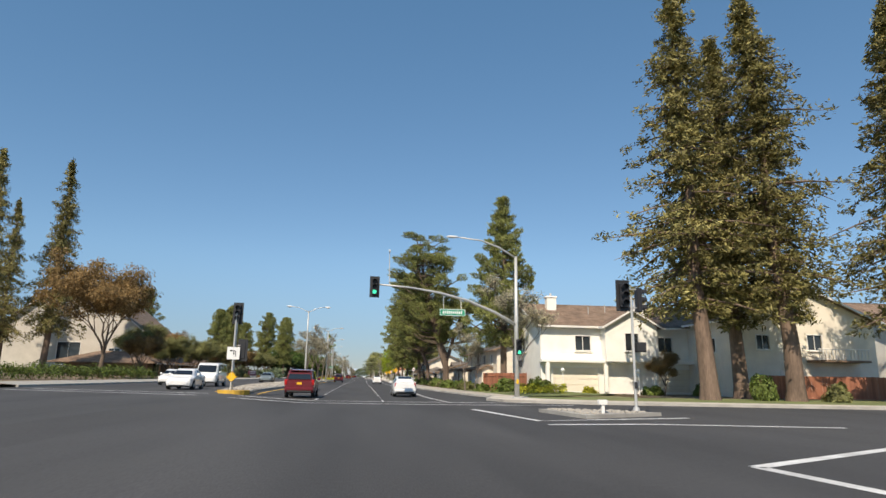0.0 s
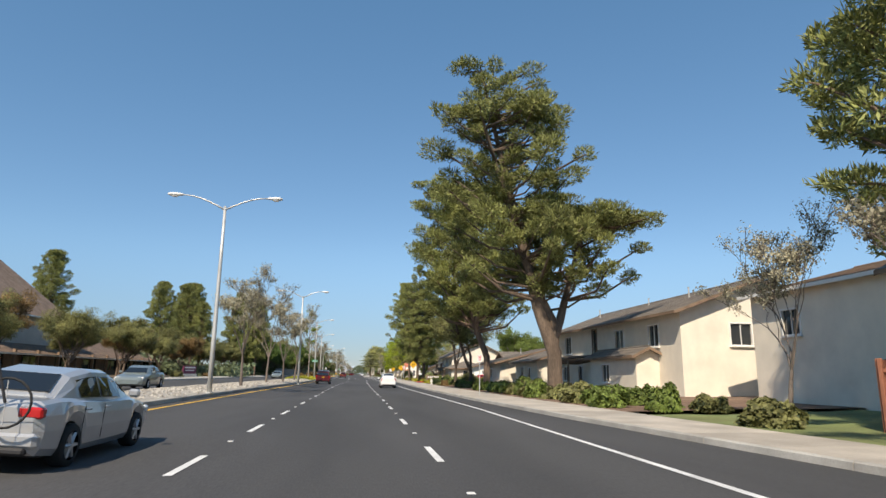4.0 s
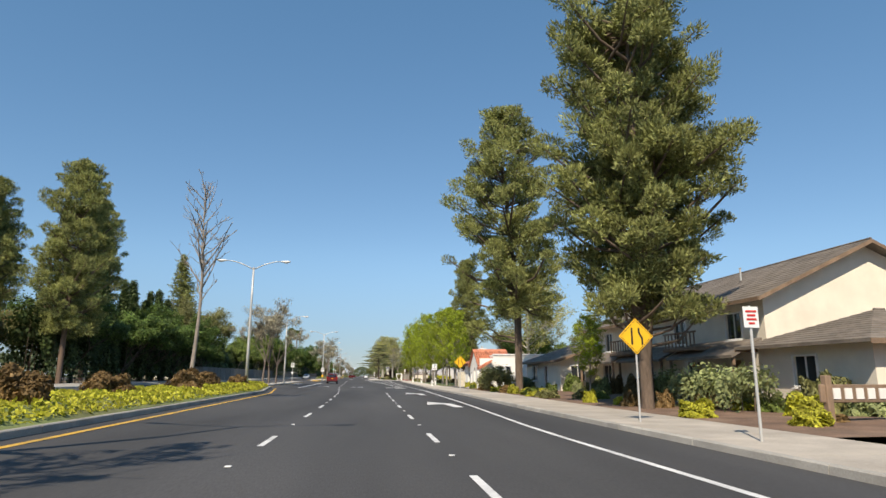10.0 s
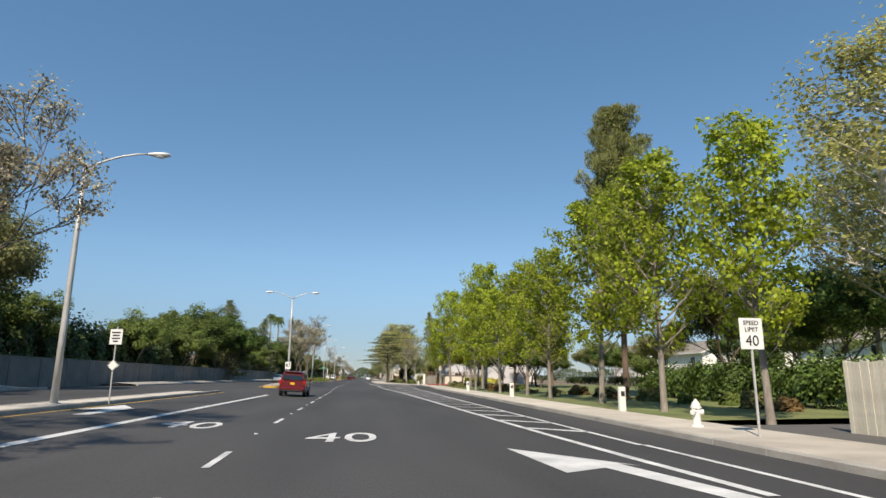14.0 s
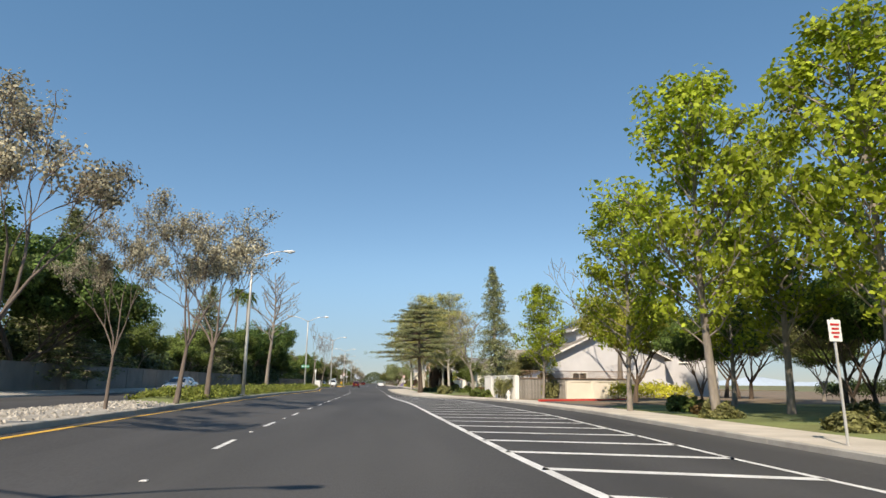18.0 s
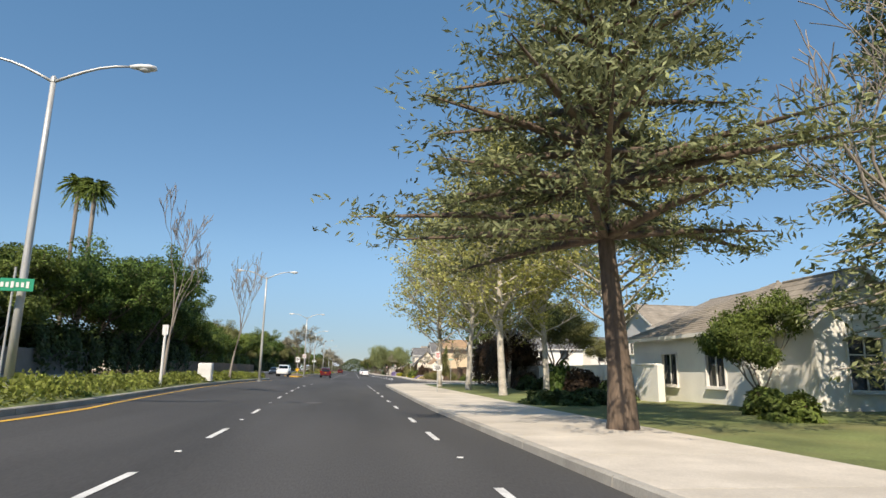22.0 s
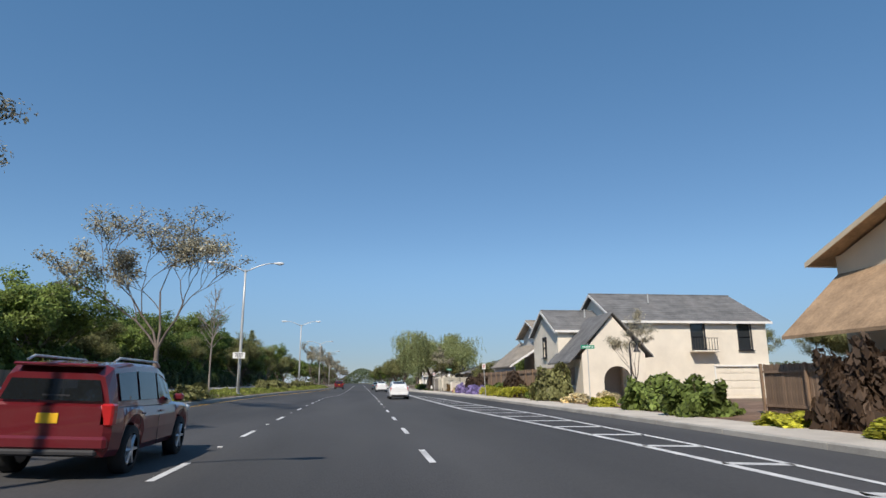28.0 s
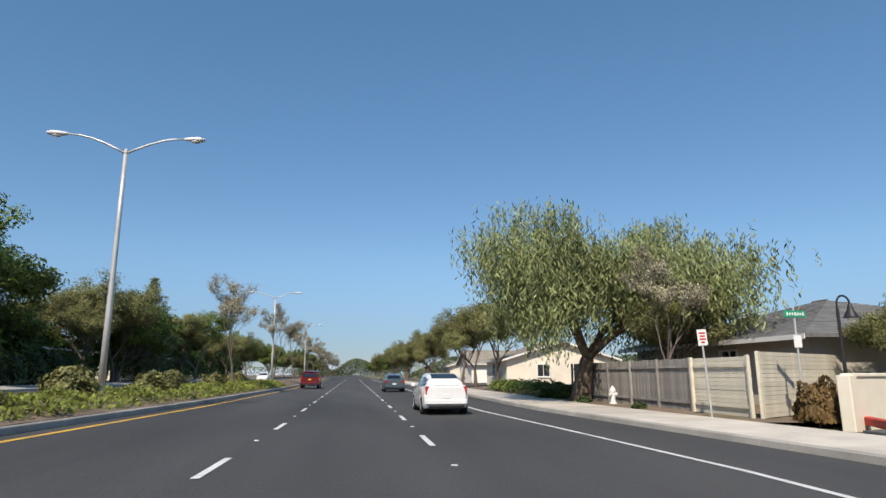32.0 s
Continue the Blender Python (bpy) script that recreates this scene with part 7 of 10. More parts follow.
def arch_wall(h, p, u, length, height, arches, mat, thick=0.3, gable=0.0, name="wall"):
    """A wall with round-headed openings (centre, width, springing height)."""
    u = Vector((*u, 0)).normalized()
    nrm = Vector((u.y, -u.x, 0))
    P = lambda s, z: Vector((p[0], p[1], 0)) + u * s + Vector((0, 0, z))
    out = [P(0, -0.1)]
    for c, w, sp in arches:
        out += [P(c - w / 2, -0.1)] + [P(c - w / 2 * math.cos(math.pi * i / 12), sp + w / 2 * math.sin(math.pi * i / 12)) for i in range(13)] + [P(c + w / 2, -0.1)]
    out += [P(length, -0.1), P(length, height)] + ([P(length / 2, height + gable)] if gable else []) + [P(0, height)]
    k = Kit().poly(out, tuple(-nrm * thick))
    return part(name, k, M[mat], h.e)


def tiles(h, p, along, up, n, m, pitch=0.26, row=0.42):
    """Half-round roof tiles laid in rows from the eave p."""
    along, up = Vector(along).normalized(), Vector(up).normalized()
    nrm = along.cross(up)
    if nrm.z < 0:
        nrm = -nrm
    k = Kit()
    for i in range(7):
        t = math.pi * i / 6
        for s, r in ((0, 0.125), (row * 1.12, 0.105)):
            for rr in (r, r - 0.018):
                k.v.append(tuple(along * (rr * math.cos(t)) + nrm * (rr * math.sin(t)) + up * s))
    for i in range(6):
        o, q = i * 4, i * 4 + 4
        k.f += [(o, q, q + 2, o + 2), (o + 1, o + 3, q + 3, q + 1), (o, o + 1, q + 1, q), (o + 2, q + 2, q + 3, o + 3)]
    me = k.mesh("roof_tile", M["terracotta"], True)
    rnd = random.Random(n * 7 + m)
    for i in range(n):
        for j in range(m):
            q = Vector(p) + along * (pitch * (i + 0.5)) + up * (row * j) + nrm * (0.012 * j % 0.03 + 0.02)
            ob = new("roof_tile", me)
            ob.parent = h.e
            ob.matrix_basis = Matrix.LocRotScale(q, Euler((0, 0, rnd.uniform(-0.02, 0.02))), (1, 1, 1))


# its living-room wing with the large arched window, tiled roof rising from the avenue side
arch_wall(h, (0.3, 12.6), (0, -1), 6.2, 2.55, [(2.9, 2.3, 1.35)], "stucco_white")
part("window", Kit().box((0.52, 9.7, 1.3), (0.04, 2.3, 2.5)), M["pane"], h.e, "large arched window with dark glass")
fr = Kit()
for yy in (8.95, 9.7, 10.45):
    fr.box((0.46, yy, 1.3), (0.05, 0.06, 2.4))
part("glazing_frame", fr, M["trim"], h.e)
k = Kit()
wall_panel(k, (0.6, 6.4), (1, 0), 2.2, -0.1, 2.5, 0.25)
wall_panel(k, (2.6, 12.35), (-1, 0), 2.2, -0.1, 2.5, 0.25)
part("wall", k, M["stucco_white"], h.e)
k = Kit()
k.poly([(-0.1, 6.1, 2.55), (-0.1, 12.9, 2.55), (3.0, 12.9, 3.8), (3.0, 6.1, 3.8)], (0, 0, 0.1))
roofp = part("roof", k, M["terracotta"], h.e)
tiles(h, (-0.15, 6.1, 2.68), (0, 1, 0), (3.1, 0, 1.25), 25, 7)
h.chimney(2.2, 11.2, 2.4, 4.7, 0.9, 0.7, "stucco_white")
# entrance wing: gabled front with three arches
arch_wall(h, (-0.2, 6.3), (0, -1), 5.6, 2.45, [(1.0, 0.55, 1.5), (2.8, 1.1, 1.75), (4.6, 0.55, 1.5)], "stucco_white", gable=1.75)
part("door", Kit().box((0.75, 3.5, 1.1), (0.08, 1.0, 2.2), bev=0.01), M["black"], h.e, "dark timber front door in the arch")
part("recess", Kit().box((0.9, 3.5, 1.3), (0.06, 5.2, 2.5)), M["stucco_white"], h.e)
k = Kit()
for sg, yb in ((1, 6.4), (-1, 0.6)):
    k.poly([(-0.4, 3.5 + sg * 3.0, 2.3), (3.4, 3.5 + sg * 3.0, 2.3), (3.4, 3.5, 4.22), (-0.4, 3.5, 4.22)], (0, 0, 0.09))
part("roof", k, M["terracotta"], h.e)
tiles(h, (-0.45, 6.5, 2.42), (1, 0, 0), (0, -3.0, 1.9), 15, 7)
tiles(h, (-0.45, 0.5, 2.42), (1, 0, 0), (0, 3.0, 1.9), 15, 7)
# side arcade towards the drive
arch_wall(h, (-0.2, 0.25), (1, 0), 1.44, 3.2, [(0.92, 0.86, 1.35)], "stucco_white", thick=0.3)
part("recess", Kit().box((0.55, 1.9, 1.4), (1.3, 0.06, 2.8)), M["stucco_white"], h.e)
k = Kit()
k.poly([(-0.5, -0.6, 2.0), (-0.5, 0.5, 2.0), (0.9, 0.5, 2.75), (0.9, -0.6, 2.75)], (0, 0, 0.09))
part("porch_roof", k, M["terracotta"], h.e)
tiles(h, (-0.5, -0.6, 2.1), (0, 1, 0), (1.4, 0, 0.75), 4, 4)
h.box("buttress", (-0.35, -0.15, 0.9), (0.5, 0.4, 1.9), "stucco_white", 0.08)
h.box("coping", (8.1, 0.25, 3.6), (13.9, 0.3, 0.14), "trim", 0.04)
h.box("step", (-0.6, 3.5, 0.06), (0.9, 1.8, 0.16), "concrete", 0.02)


# ---- houses, second half ----
# grey house with solar panels behind the white wall
h = House("house", 17.5, 337.0, 0.2, 0, "two-storey blue-grey house with taupe roofs carrying solar panels")
h.volume(0, 12, 12, 27, 0, 3.9, "stucco_cool", "gable", 2.8, "y", 0.6, "roof_taupe", dict(W=[("window", 4, 1.2, 1.4, 1.0), ("window", 11, 1.2, 1.4, 1.0)], S=[("window", 3, 1.0, 1.4, 1.3)]))
h.volume(3.5, 13, 14, 25.5, 3.0, 6.9, "stucco_cool", "gable", 2.3, "y", 0.6, "roof_taupe", dict(S=[("window", 4.7, 5.2, 1.3, 1.3)]))
for x0, z0, s in ((0.6, 4.32, 0.467), (4.1, 7.35, 0.484)):
    for i in range(8):
        k = Kit()
        yy = 15.2 + i * 1.1
        k.poly([(x0, yy, z0), (x0 + 1.7, yy, z0 + 1.7 * s), (x0 + 1.7, yy + 1.02, z0 + 1.7 * s), (x0, yy + 1.02, z0)], (-0.02, 0, 0.05))
        part("solar_panel", k, M["solar"], h.e, "dark glass solar panel")
h = House("house", 26.0, 350.5, 0.2, 0, "two-storey grey house with white-trimmed gables")
h.volume(0, 10, 0, 9, 0, 5.8, "stucco_cool", "gable", 3.2, "y", 0.6, "roof_taupe", dict(S=[("window", 3, 3.6, 1.2, 1.4, "trim", "grid"), ("window", 6.5, 3.6, 1.2, 1.4, "trim", "grid"), ("window", 5, 6.2, 0.8, 1.0, "trim", "sash")]))
h = House("house", 20.8, 365.0, 0.2, 0, "single-storey blue-grey house with a taupe hipped roof")
h.volume(0, 12, 0, 8, 0, 3.2, "stucco_cool", "hip", 2.2, "x", 0.7, "roof_taupe", dict(W=[("window", 2.5, 1.0, 2.2, 1.5), ("window", 5.8, 1.0, 1.4, 1.4)], S=[("window", 3, 1.0, 2.0, 1.5)]))
h = House("house", 16.0, 381.5, 0.2, 0, "white stucco house with a brown roof and an arched window")
h.volume(0, 11, 1.5, 12, 0, 3.3, "stucco_white", "hip", 2.6, "y", 0.6, "roof_taupe", dict(W=[("window", 4, 0.8, 1.4, 1.5), ("window", 8, 0.8, 1.4, 1.5)], S=[("door", 8, 0.05, 1.1, 2.2, "black")]))
h.volume(1.2, 5.4, -0.6, 3, 0, 3.5, "stucco_white", "gable", 1.8, "y", 0.5, "roof_taupe", dict(S=[("window", 2.1, 0.8, 1.5, 2.0, "trim", "grid")]))
arch = Kit().tube([(2.1 + 1.2 + 0.85 * math.cos(math.pi * i / 10), -0.66, 2.82 + 0.7 * math.sin(math.pi * i / 10)) for i in range(11)], 0.06, 6)
part("window_arch", arch, M["trim"], h.e)
h = House("house", 27.5, 401.0, 0.2, 0, "white two-storey house with grey roofs behind trees")
h.volume(0, 12, 0, 12, 0, 5.6, "stucco_white", "gable", 2.6, "y", 0.6, "roof_taupe", dict(S=[("window", 3, 3.4, 1.4, 1.4), ("window", 8, 3.4, 1.4, 1.4)], W=[("window", 3, 3.4, 1.4, 1.4), ("window", 8, 3.4, 1.4, 1.4)]))
h = House("house", 29.0, 415.0, 0.2, 0, "pale two-storey house with a taupe roof")
h.volume(0, 12, 0, 9, 0, 5.6, "stucco_cool", "gable", 2.6, "x", 0.6, "roof_taupe", dict(W=[("window", 3, 3.4, 1.4, 1.4)], S=[("window", 4, 3.4, 1.4, 1.4)]))

# white house on the corner
h = House("house", 20.4, 459.0, 0.25, 0, "white stucco house with steep grey shingle gables and a red door")
h.volume(0, 11, 0.6, 9, 0, 5.2, "stucco_white", "gable", 2.9, "x", 0.35, "roof_grey",
         dict(W=[("window", 2.0, 3.6, 0.8, 1.5, "black", "sash"), ("window", 5.2, 3.4, 0.9, 1.6, "black", "sash"), ("window", 6.4, 0.9, 1.0, 2.0, "black", "sash")], S=[("window", 1.2, 0.9, 0.8, 1.6, "black", "sash")]))
h.volume(3.5, 8.2, -1.0, 4.2, 0, 5.2, "stucco_white", "gable", 2.8, "y", 0.3, "roof_grey", dict(S=[("window", 2.6, 4.3, 1.0, 1.8, "black", "sash")]), trim="black")
h.volume(2.0, 5.0, -2.0, 0.6, 0, 3.2, "stucco_white", "gable", 2.4, "y", 0.25, "roof_grey", dict(S=[("door", 1.5, 0.1, 1.05, 2.2, "door_red")]), trim="trim")
h.volume(8.24, 18, 0.6, 9, 0, 5.3, "stucco_white", "gable", 2.6, "x", 0.35, "roof_grey",
         dict(S=[("window", 1.6, 3.7, 1.2, 1.5, "black", "sash"), ("window", 1.6, 0.8, 1.5, 1.8, "black", "double"), ("window", 6.5, 3.7, 1.2, 1.5, "black", "sash"), ("garage", 6.4, 0.05, 4.2, 2.2, "trim")]))
k = Kit()
k.poly([(8.3, 0.6, 3.1), (11.8, 0.6, 3.1), (11.8, -0.7, 2.6), (8.3, -0.7, 2.6)], (0, 0, 0.1))
part("porch_roof", k, M["roof_grey"], h.e)
h.volume(0.95, 1.95, -0.5, 0.6, 0, 2.9, "stucco_white", "hip", 0.5, "x", 0.3, "roof_grey", dict(W=[("window", 0.55, 0.9, 0.6, 1.3, "black", "sash")]))
h.chimney(0.75, 0.4, 0.0, 7.3, 1.1, 0.8, "stucco_white")
h.box("chimney_shoulder", (0.75, 0.35, 2.4), (1.5, 0.9, 4.8), "stucco_white", 0.25)
arch = Kit().tube([(3.5 + 0.62 * math.cos(math.pi * i / 10), -2.04, 2.3 + 0.55 * math.sin(math.pi * i / 10)) for i in range(11)], 0.07, 6)
part("door_arch", arch, M["trim"], h.e)

# houses further along the side street
for x, y, lab in ((41, 463, "pale stucco house with grey gables along the side street"), (59, 469, "cream stucco house with a grey roof along the side street")):
    h = House("house", x, y, 0.25, 18, lab)
    h.volume(0, 14, 0, 10, 0, 5.4, "stucco_cream" if x > 50 else "stucco_white", "gable", 2.4, "x", 0.4, "roof_grey",
             dict(S=[("window", 2.5, 3.6, 1.2, 1.5, "black", "sash"), ("window", 6.5, 3.6, 1.2, 1.5, "black", "sash"), ("garage", 10.5, 0.05, 4.4, 2.2, "trim"), ("window", 3.5, 0.8, 1.5, 1.6, "black", "double")], W=[("window", 5, 3.6, 1.0, 1.4, "black", "sash")]))
    h.volume(4.6, 8.6, -1.2, 0.2, 0, 5.2, "stucco_cream" if x > 50 else "stucco_white", "gable", 1.8, "y", 0.3, "roof_grey", dict(S=[("window", 2, 3.6, 1.1, 1.5, "black", "sash")]))
# tan house
h = House("house", 17.6, 475.0, 0.25, 0, "tan timber-sided house with a brown shingle roof and bracketed eaves")
h.volume(0, 6.4, 0.8, 9, 0, 5.7, "siding_tan", "gable", 1.5, "x", 0.7, "roof_tan", dict(S=[("window", 1.9, 3.8, 1.0, 1.4, "siding_tan", "sash"), ("window", 4.6, 3.8, 0.8, 1.4, "siding_tan", "sash"), ("window", 3, 0.9, 1.8, 1.2, "siding_tan", "double")],
                                                                                      W=[("window", 4, 3.8, 0.8, 1.4, "siding_tan", "sash")]), trim="siding_tan")
h.volume(6.4, 12, -0.6, 9, 0, 5.9, "siding_tan", "gable", 1.7, "y", 0.7, "roof_tan", dict(S=[("window", 1.6, 3.8, 1.2, 1.5, "siding_tan", "sash")], W=[("window", 8.8, 3.8, 0.6, 1.4, "siding_tan", "sash")]), trim="siding_tan")
k = Kit()
k.poly([(-2.6, 1.2, 2.6), (-2.6, 9, 2.6), (0.1, 9, 5.0), (0.1, 1.2, 5.0)], (0, 0, 0.12))
part("lean_to_roof", k, M["roof_tan"], h.e)
for i in range(9):
    h.box("eave_bracket", (0.4 + i * 0.75, 0.45, 5.45), (0.1, 0.5, 0.14), "wood", 0.01)


def siding(h, x0, x1, y, z0, z1, mat, step=0.24):
    """Lapped boards on a wall that faces the side street."""
    z = z0
    while z < z1:
        k = Kit()
        k.poly([(x0, y, z), (x1, y, z), (x1, y - 0.022, z), (x0, y - 0.022, z)], (0, 0.012, step - 0.01))
        part("board", k, M[mat], h.e)
        z += step


# cream house with the steep porch roof
h = House("house", 14.9, 505.0, 0.25, 0, "cream stucco house with steep dark shingle gables and a porch")
h.volume(0, 5.4, 4.0, 10.5, 0, 5.0, "stucco_cream", "gable", 1.7, "x", 0.3, "roof_grey", dict(W=[("window", 3.2, 3.1, 0.8, 1.5, "black", "sash")], S=[("window", 3.5, 0.9, 1.2, 1.4)]))
h.volume(4.2, 16, 2.2, 12, 0, 5.6, "stucco_cream", "gable", 2.5, "x", 0.35, "roof_grey", dict(W=[], S=[("window", 6.2, 3.5, 1.0, 1.9, "black", "sash"), ("window", 10, 3.5, 1.0, 1.9, "black", "sash"), ("garage", 9.5, 0.05, 4.4, 2.2, "stucco_cream")]))
arch_wall(h, (0.3, -0.2), (1, 0), 4.6, 3.0, [(2.5, 2.0, 1.2)], "stucco_cream", thick=0.3, gable=2.7)
k = Kit()
k.poly([(-0.7, -0.45, 2.4), (-0.7, 4.6, 2.4), (2.6, 4.6, 5.85), (2.6, -0.45, 5.85)], (0, 0, 0.12))
k.poly([(5.4, -0.45, 2.8), (5.4, 4.6, 2.8), (2.6, 4.6, 5.85), (2.6, -0.45, 5.85)], (0, 0, 0.12))
part("porch_roof", k, M["roof_grey"], h.e)
k = Kit()
wall_panel(k, (0.3, 4.0), (0, -1), 3.9, -0.1, 2.7, 0.2, [(1.0, 2.6, 0.9, 2.2)])
part("porch_wall", k, M["stucco_cream"], h.e)
part("recess", Kit().box((2.6, 2.6, 1.4), (4.3, 0.1, 2.9)), M["stucco_grey"], h.e)
part("door", Kit().box((2.2, 2.5, 1.1), (1.0, 0.08, 2.2), bev=0.01), M["black"], h.e)
h.box("balcony", (10.6, 1.8, 3.3), (2.0, 0.8, 0.12), "stucco_cream")
for i in range(9):
    h.box("baluster", (9.7 + i * 0.22, 1.45, 3.8), (0.03, 0.03, 0.9), "black", 0.0)
h.box("handrail", (10.6, 1.45, 4.27), (1.9, 0.05, 0.05), "black", 0.01)
h.box("string_course", (2.7, 3.97, 3.0), (5.2, 0.12, 0.16), "trim", 0.02)
vents(h, [(3, 6, 6.4), (8, 5, 7.6)])

# grey boarded house
h = House("house", 19.8, 527.5, 0.5, 0, "grey board-sided house with white trim and taupe shingle roofs")
h.volume(0, 7.0, 1.6, 9.5, 0, 6.2, "siding_grey", "gable", 1.5, "x", 0.75, "roof_taupe", dict(S=[("window", 1.4, 4.1, 1.15, 1.5, "trim", "sash"), ("window", 4.3, 4.1, 0.85, 1.4, "trim", "sash"), ("window", 3.4, 1.5, 2.6, 0.9, "trim", "double")],
                                                                                      W=[("window", 4, 3.9, 0.75, 1.5, "trim", "sash")]))
h.volume(6.7, 15.5, 0.2, 9.5, 0, 6.3, "siding_grey", "gable", 2.8, "y", 0.75, "roof_taupe", dict(S=[("window", 1.7, 3.9, 1.05, 1.7, "trim", "sash"), ("window", 6.0, 3.9, 1.05, 1.7, "trim", "sash")], W=[("window", 8.6, 4.0, 0.9, 1.6, "trim", "sash")]))
siding(h, 0.05, 6.6, 1.58, 3.0, 3.9, "siding_grey")
siding(h, 6.75, 15.4, 0.18, 2.6, 3.7, "siding_grey")
for x0, x1, yy in ((0.05, 0.66, 1.58), (2.14, 3.7, 1.58), (4.9, 6.6, 1.58), (6.75, 7.7, 0.18), (9.1, 12.0, 0.18), (13.4, 15.4, 0.18)):
    siding(h, x0, x1, yy, 3.95, 5.75, "siding_grey")

k = Kit()
k.poly([(-3.4, 2.6, 2.5), (-3.4, 13, 2.5), (0.4, 13, 5.6), (0.4, 2.6, 5.0)], (0, 0, 0.13))
part("lower_roof", k, M["roof_taupe"], h.e)
k = Kit()
k.poly([(-3.55, 2.5, 2.42), (-3.45, 2.5, 2.7), (0.5, 2.5, 5.2), (0.5, 2.5, 4.9)], (0, -0.06, 0))
part("barge_board", k, M["trim"], h.e)
k = Kit()
wall_panel(k, (-3.0, 12.6), (0, -1), 9.6, -0.1, 2.6, 0.2, [(2, 3.4, 1.0, 2.1), (6, 7.4, 1.0, 2.1)])
part("lower_wall", k, M["siding_grey"], h.e)
for yy in (2.7, 6.7):
    part("pane", Kit().box((-2.9, 12.6 - yy, 1.55), (0.03, 1.4, 1.1)), M["pane"], h.e)
for i in range(9):
    h.box("eave_bracket", (0.3 + i * 0.8, 1.2, 6.0), (0.1, 0.6, 0.14), "wood", 0.01)
for p in ((0.0, 1.1), (0.0, 9.9)):
    k = Kit().poly([(-0.05, p[1] - 0.06, 5.2), (-0.7, p[1] - 0.06, 5.9), (-0.55, p[1] - 0.06, 6.0), (-0.05, p[1] - 0.06, 5.5)], (0, 0.12, 0))
    part("eave_brace", k, M["trim"], h.e)
vents(h, [(1.8, 4, 7.2), (2.6, 4, 7.2), (3.4, 4.4, 7.3), (4.2, 4, 7.3), (5.0, 4, 7.3)])

# low dark-roofed house behind the fence near the end
h = House("house", 16.5, 556.5, 0.2, 0, "low house with a dark grey hipped roof behind a garden fence")
h.volume(0, 13, 0, 14, 0, 2.7, "stucco_grey", "hip", 1.9, "y", 0.8, "roof_grey", dict(W=[("window", 4, 1.0, 1.2, 1.2), ("window", 9, 1.0, 1.2, 1.2)]))
h.chimney(8, 3, 2.5, 5.0, 0.9, 0.7, "brick")
h = House("house", 30.0, 548, 0.2, 0, "low house with a grey hipped roof and a brick chimney")
h.volume(0, 13, 0, 12, 0, 2.7, "stucco_grey", "hip", 2.0, "x", 0.8, "roof_grey", dict(W=[("window", 4, 1.0, 1.2, 1.2)], S=[("window", 4, 1.0, 1.2, 1.2)]))
h.chimney(3, 2, 2.5, 5.4, 0.9, 0.7, "brick")
for i, (x, y) in enumerate([(16, 600), (17, 625), (18, 652), (30, 585)]):
    h = House("house", x, y, 0.2, 0, "low pale house far along the avenue")
    h.volume(0, 12, 0, 10, 0, 2.8, "stucco_white" if i % 2 else "stucco_cream", "gable", 1.8, "x" if i % 2 else "y", 0.6, "roof_taupe", dict(W=[("window", 4, 1.0, 1.3, 1.2)], S=[("window", 4, 1.0, 1.3, 1.2)]))

# far side: office hall and low pavilions
h = House("house", -45.5, 62, 1.3, 0, "tall brown-roofed hall with a steep gable", "building", "buildings on the far side")
h.volume(-22, 6, 60, 80, 0, 7, "stucco_grey", "gable", 11, "y", 0.8, "roof_brown", dict(S=[("window", 14, 1.5, 4, 4.0), ("window", 22, 1.5, 2, 3.0)]))
h = House("house", -52, 118, 0.8, 0, "long low brown pavilion with timber posts and a deep eave", "building", "buildings on the far side")
h.volume(0, 14, 0, 70, 0, 3.0, "wood", "hip", 2.4, "y", 2.2, "roof_brown", dict(E=[("window", 5 + 8 * i, 0.8, 4.5, 1.6, "wood", "double") for i in range(8)]))
for i in range(15):
    h.box("post", (16, 0.5 + i * 4.9, 1.35), (0.3, 0.3, 2.9), "wood", 0.02)
for i, (x, y) in enumerate([(-42, 285), (-42, 318), (-42, 350), (-43, 385), (-42, 468), (-42, 500), (-40, 598), (-40, 628)]):
    h = House("house", x, y, 0.9, 0, "pale house with a brown roof behind the far wall", "house", "houses on the far side")
    h.volume(0, 11, 0, 12, 0, 3.2, "stucco_cream", "gable" if i % 2 else "hip", 2.0, "y", 0.6, "roof_brown" if i % 3 else "roof_taupe", dict(E=[("window", 3, 1.0, 1.4, 1.2), ("window", 8, 1.0, 1.4, 1.2)], S=[("window", 4, 1.0, 1.4, 1.2)]))


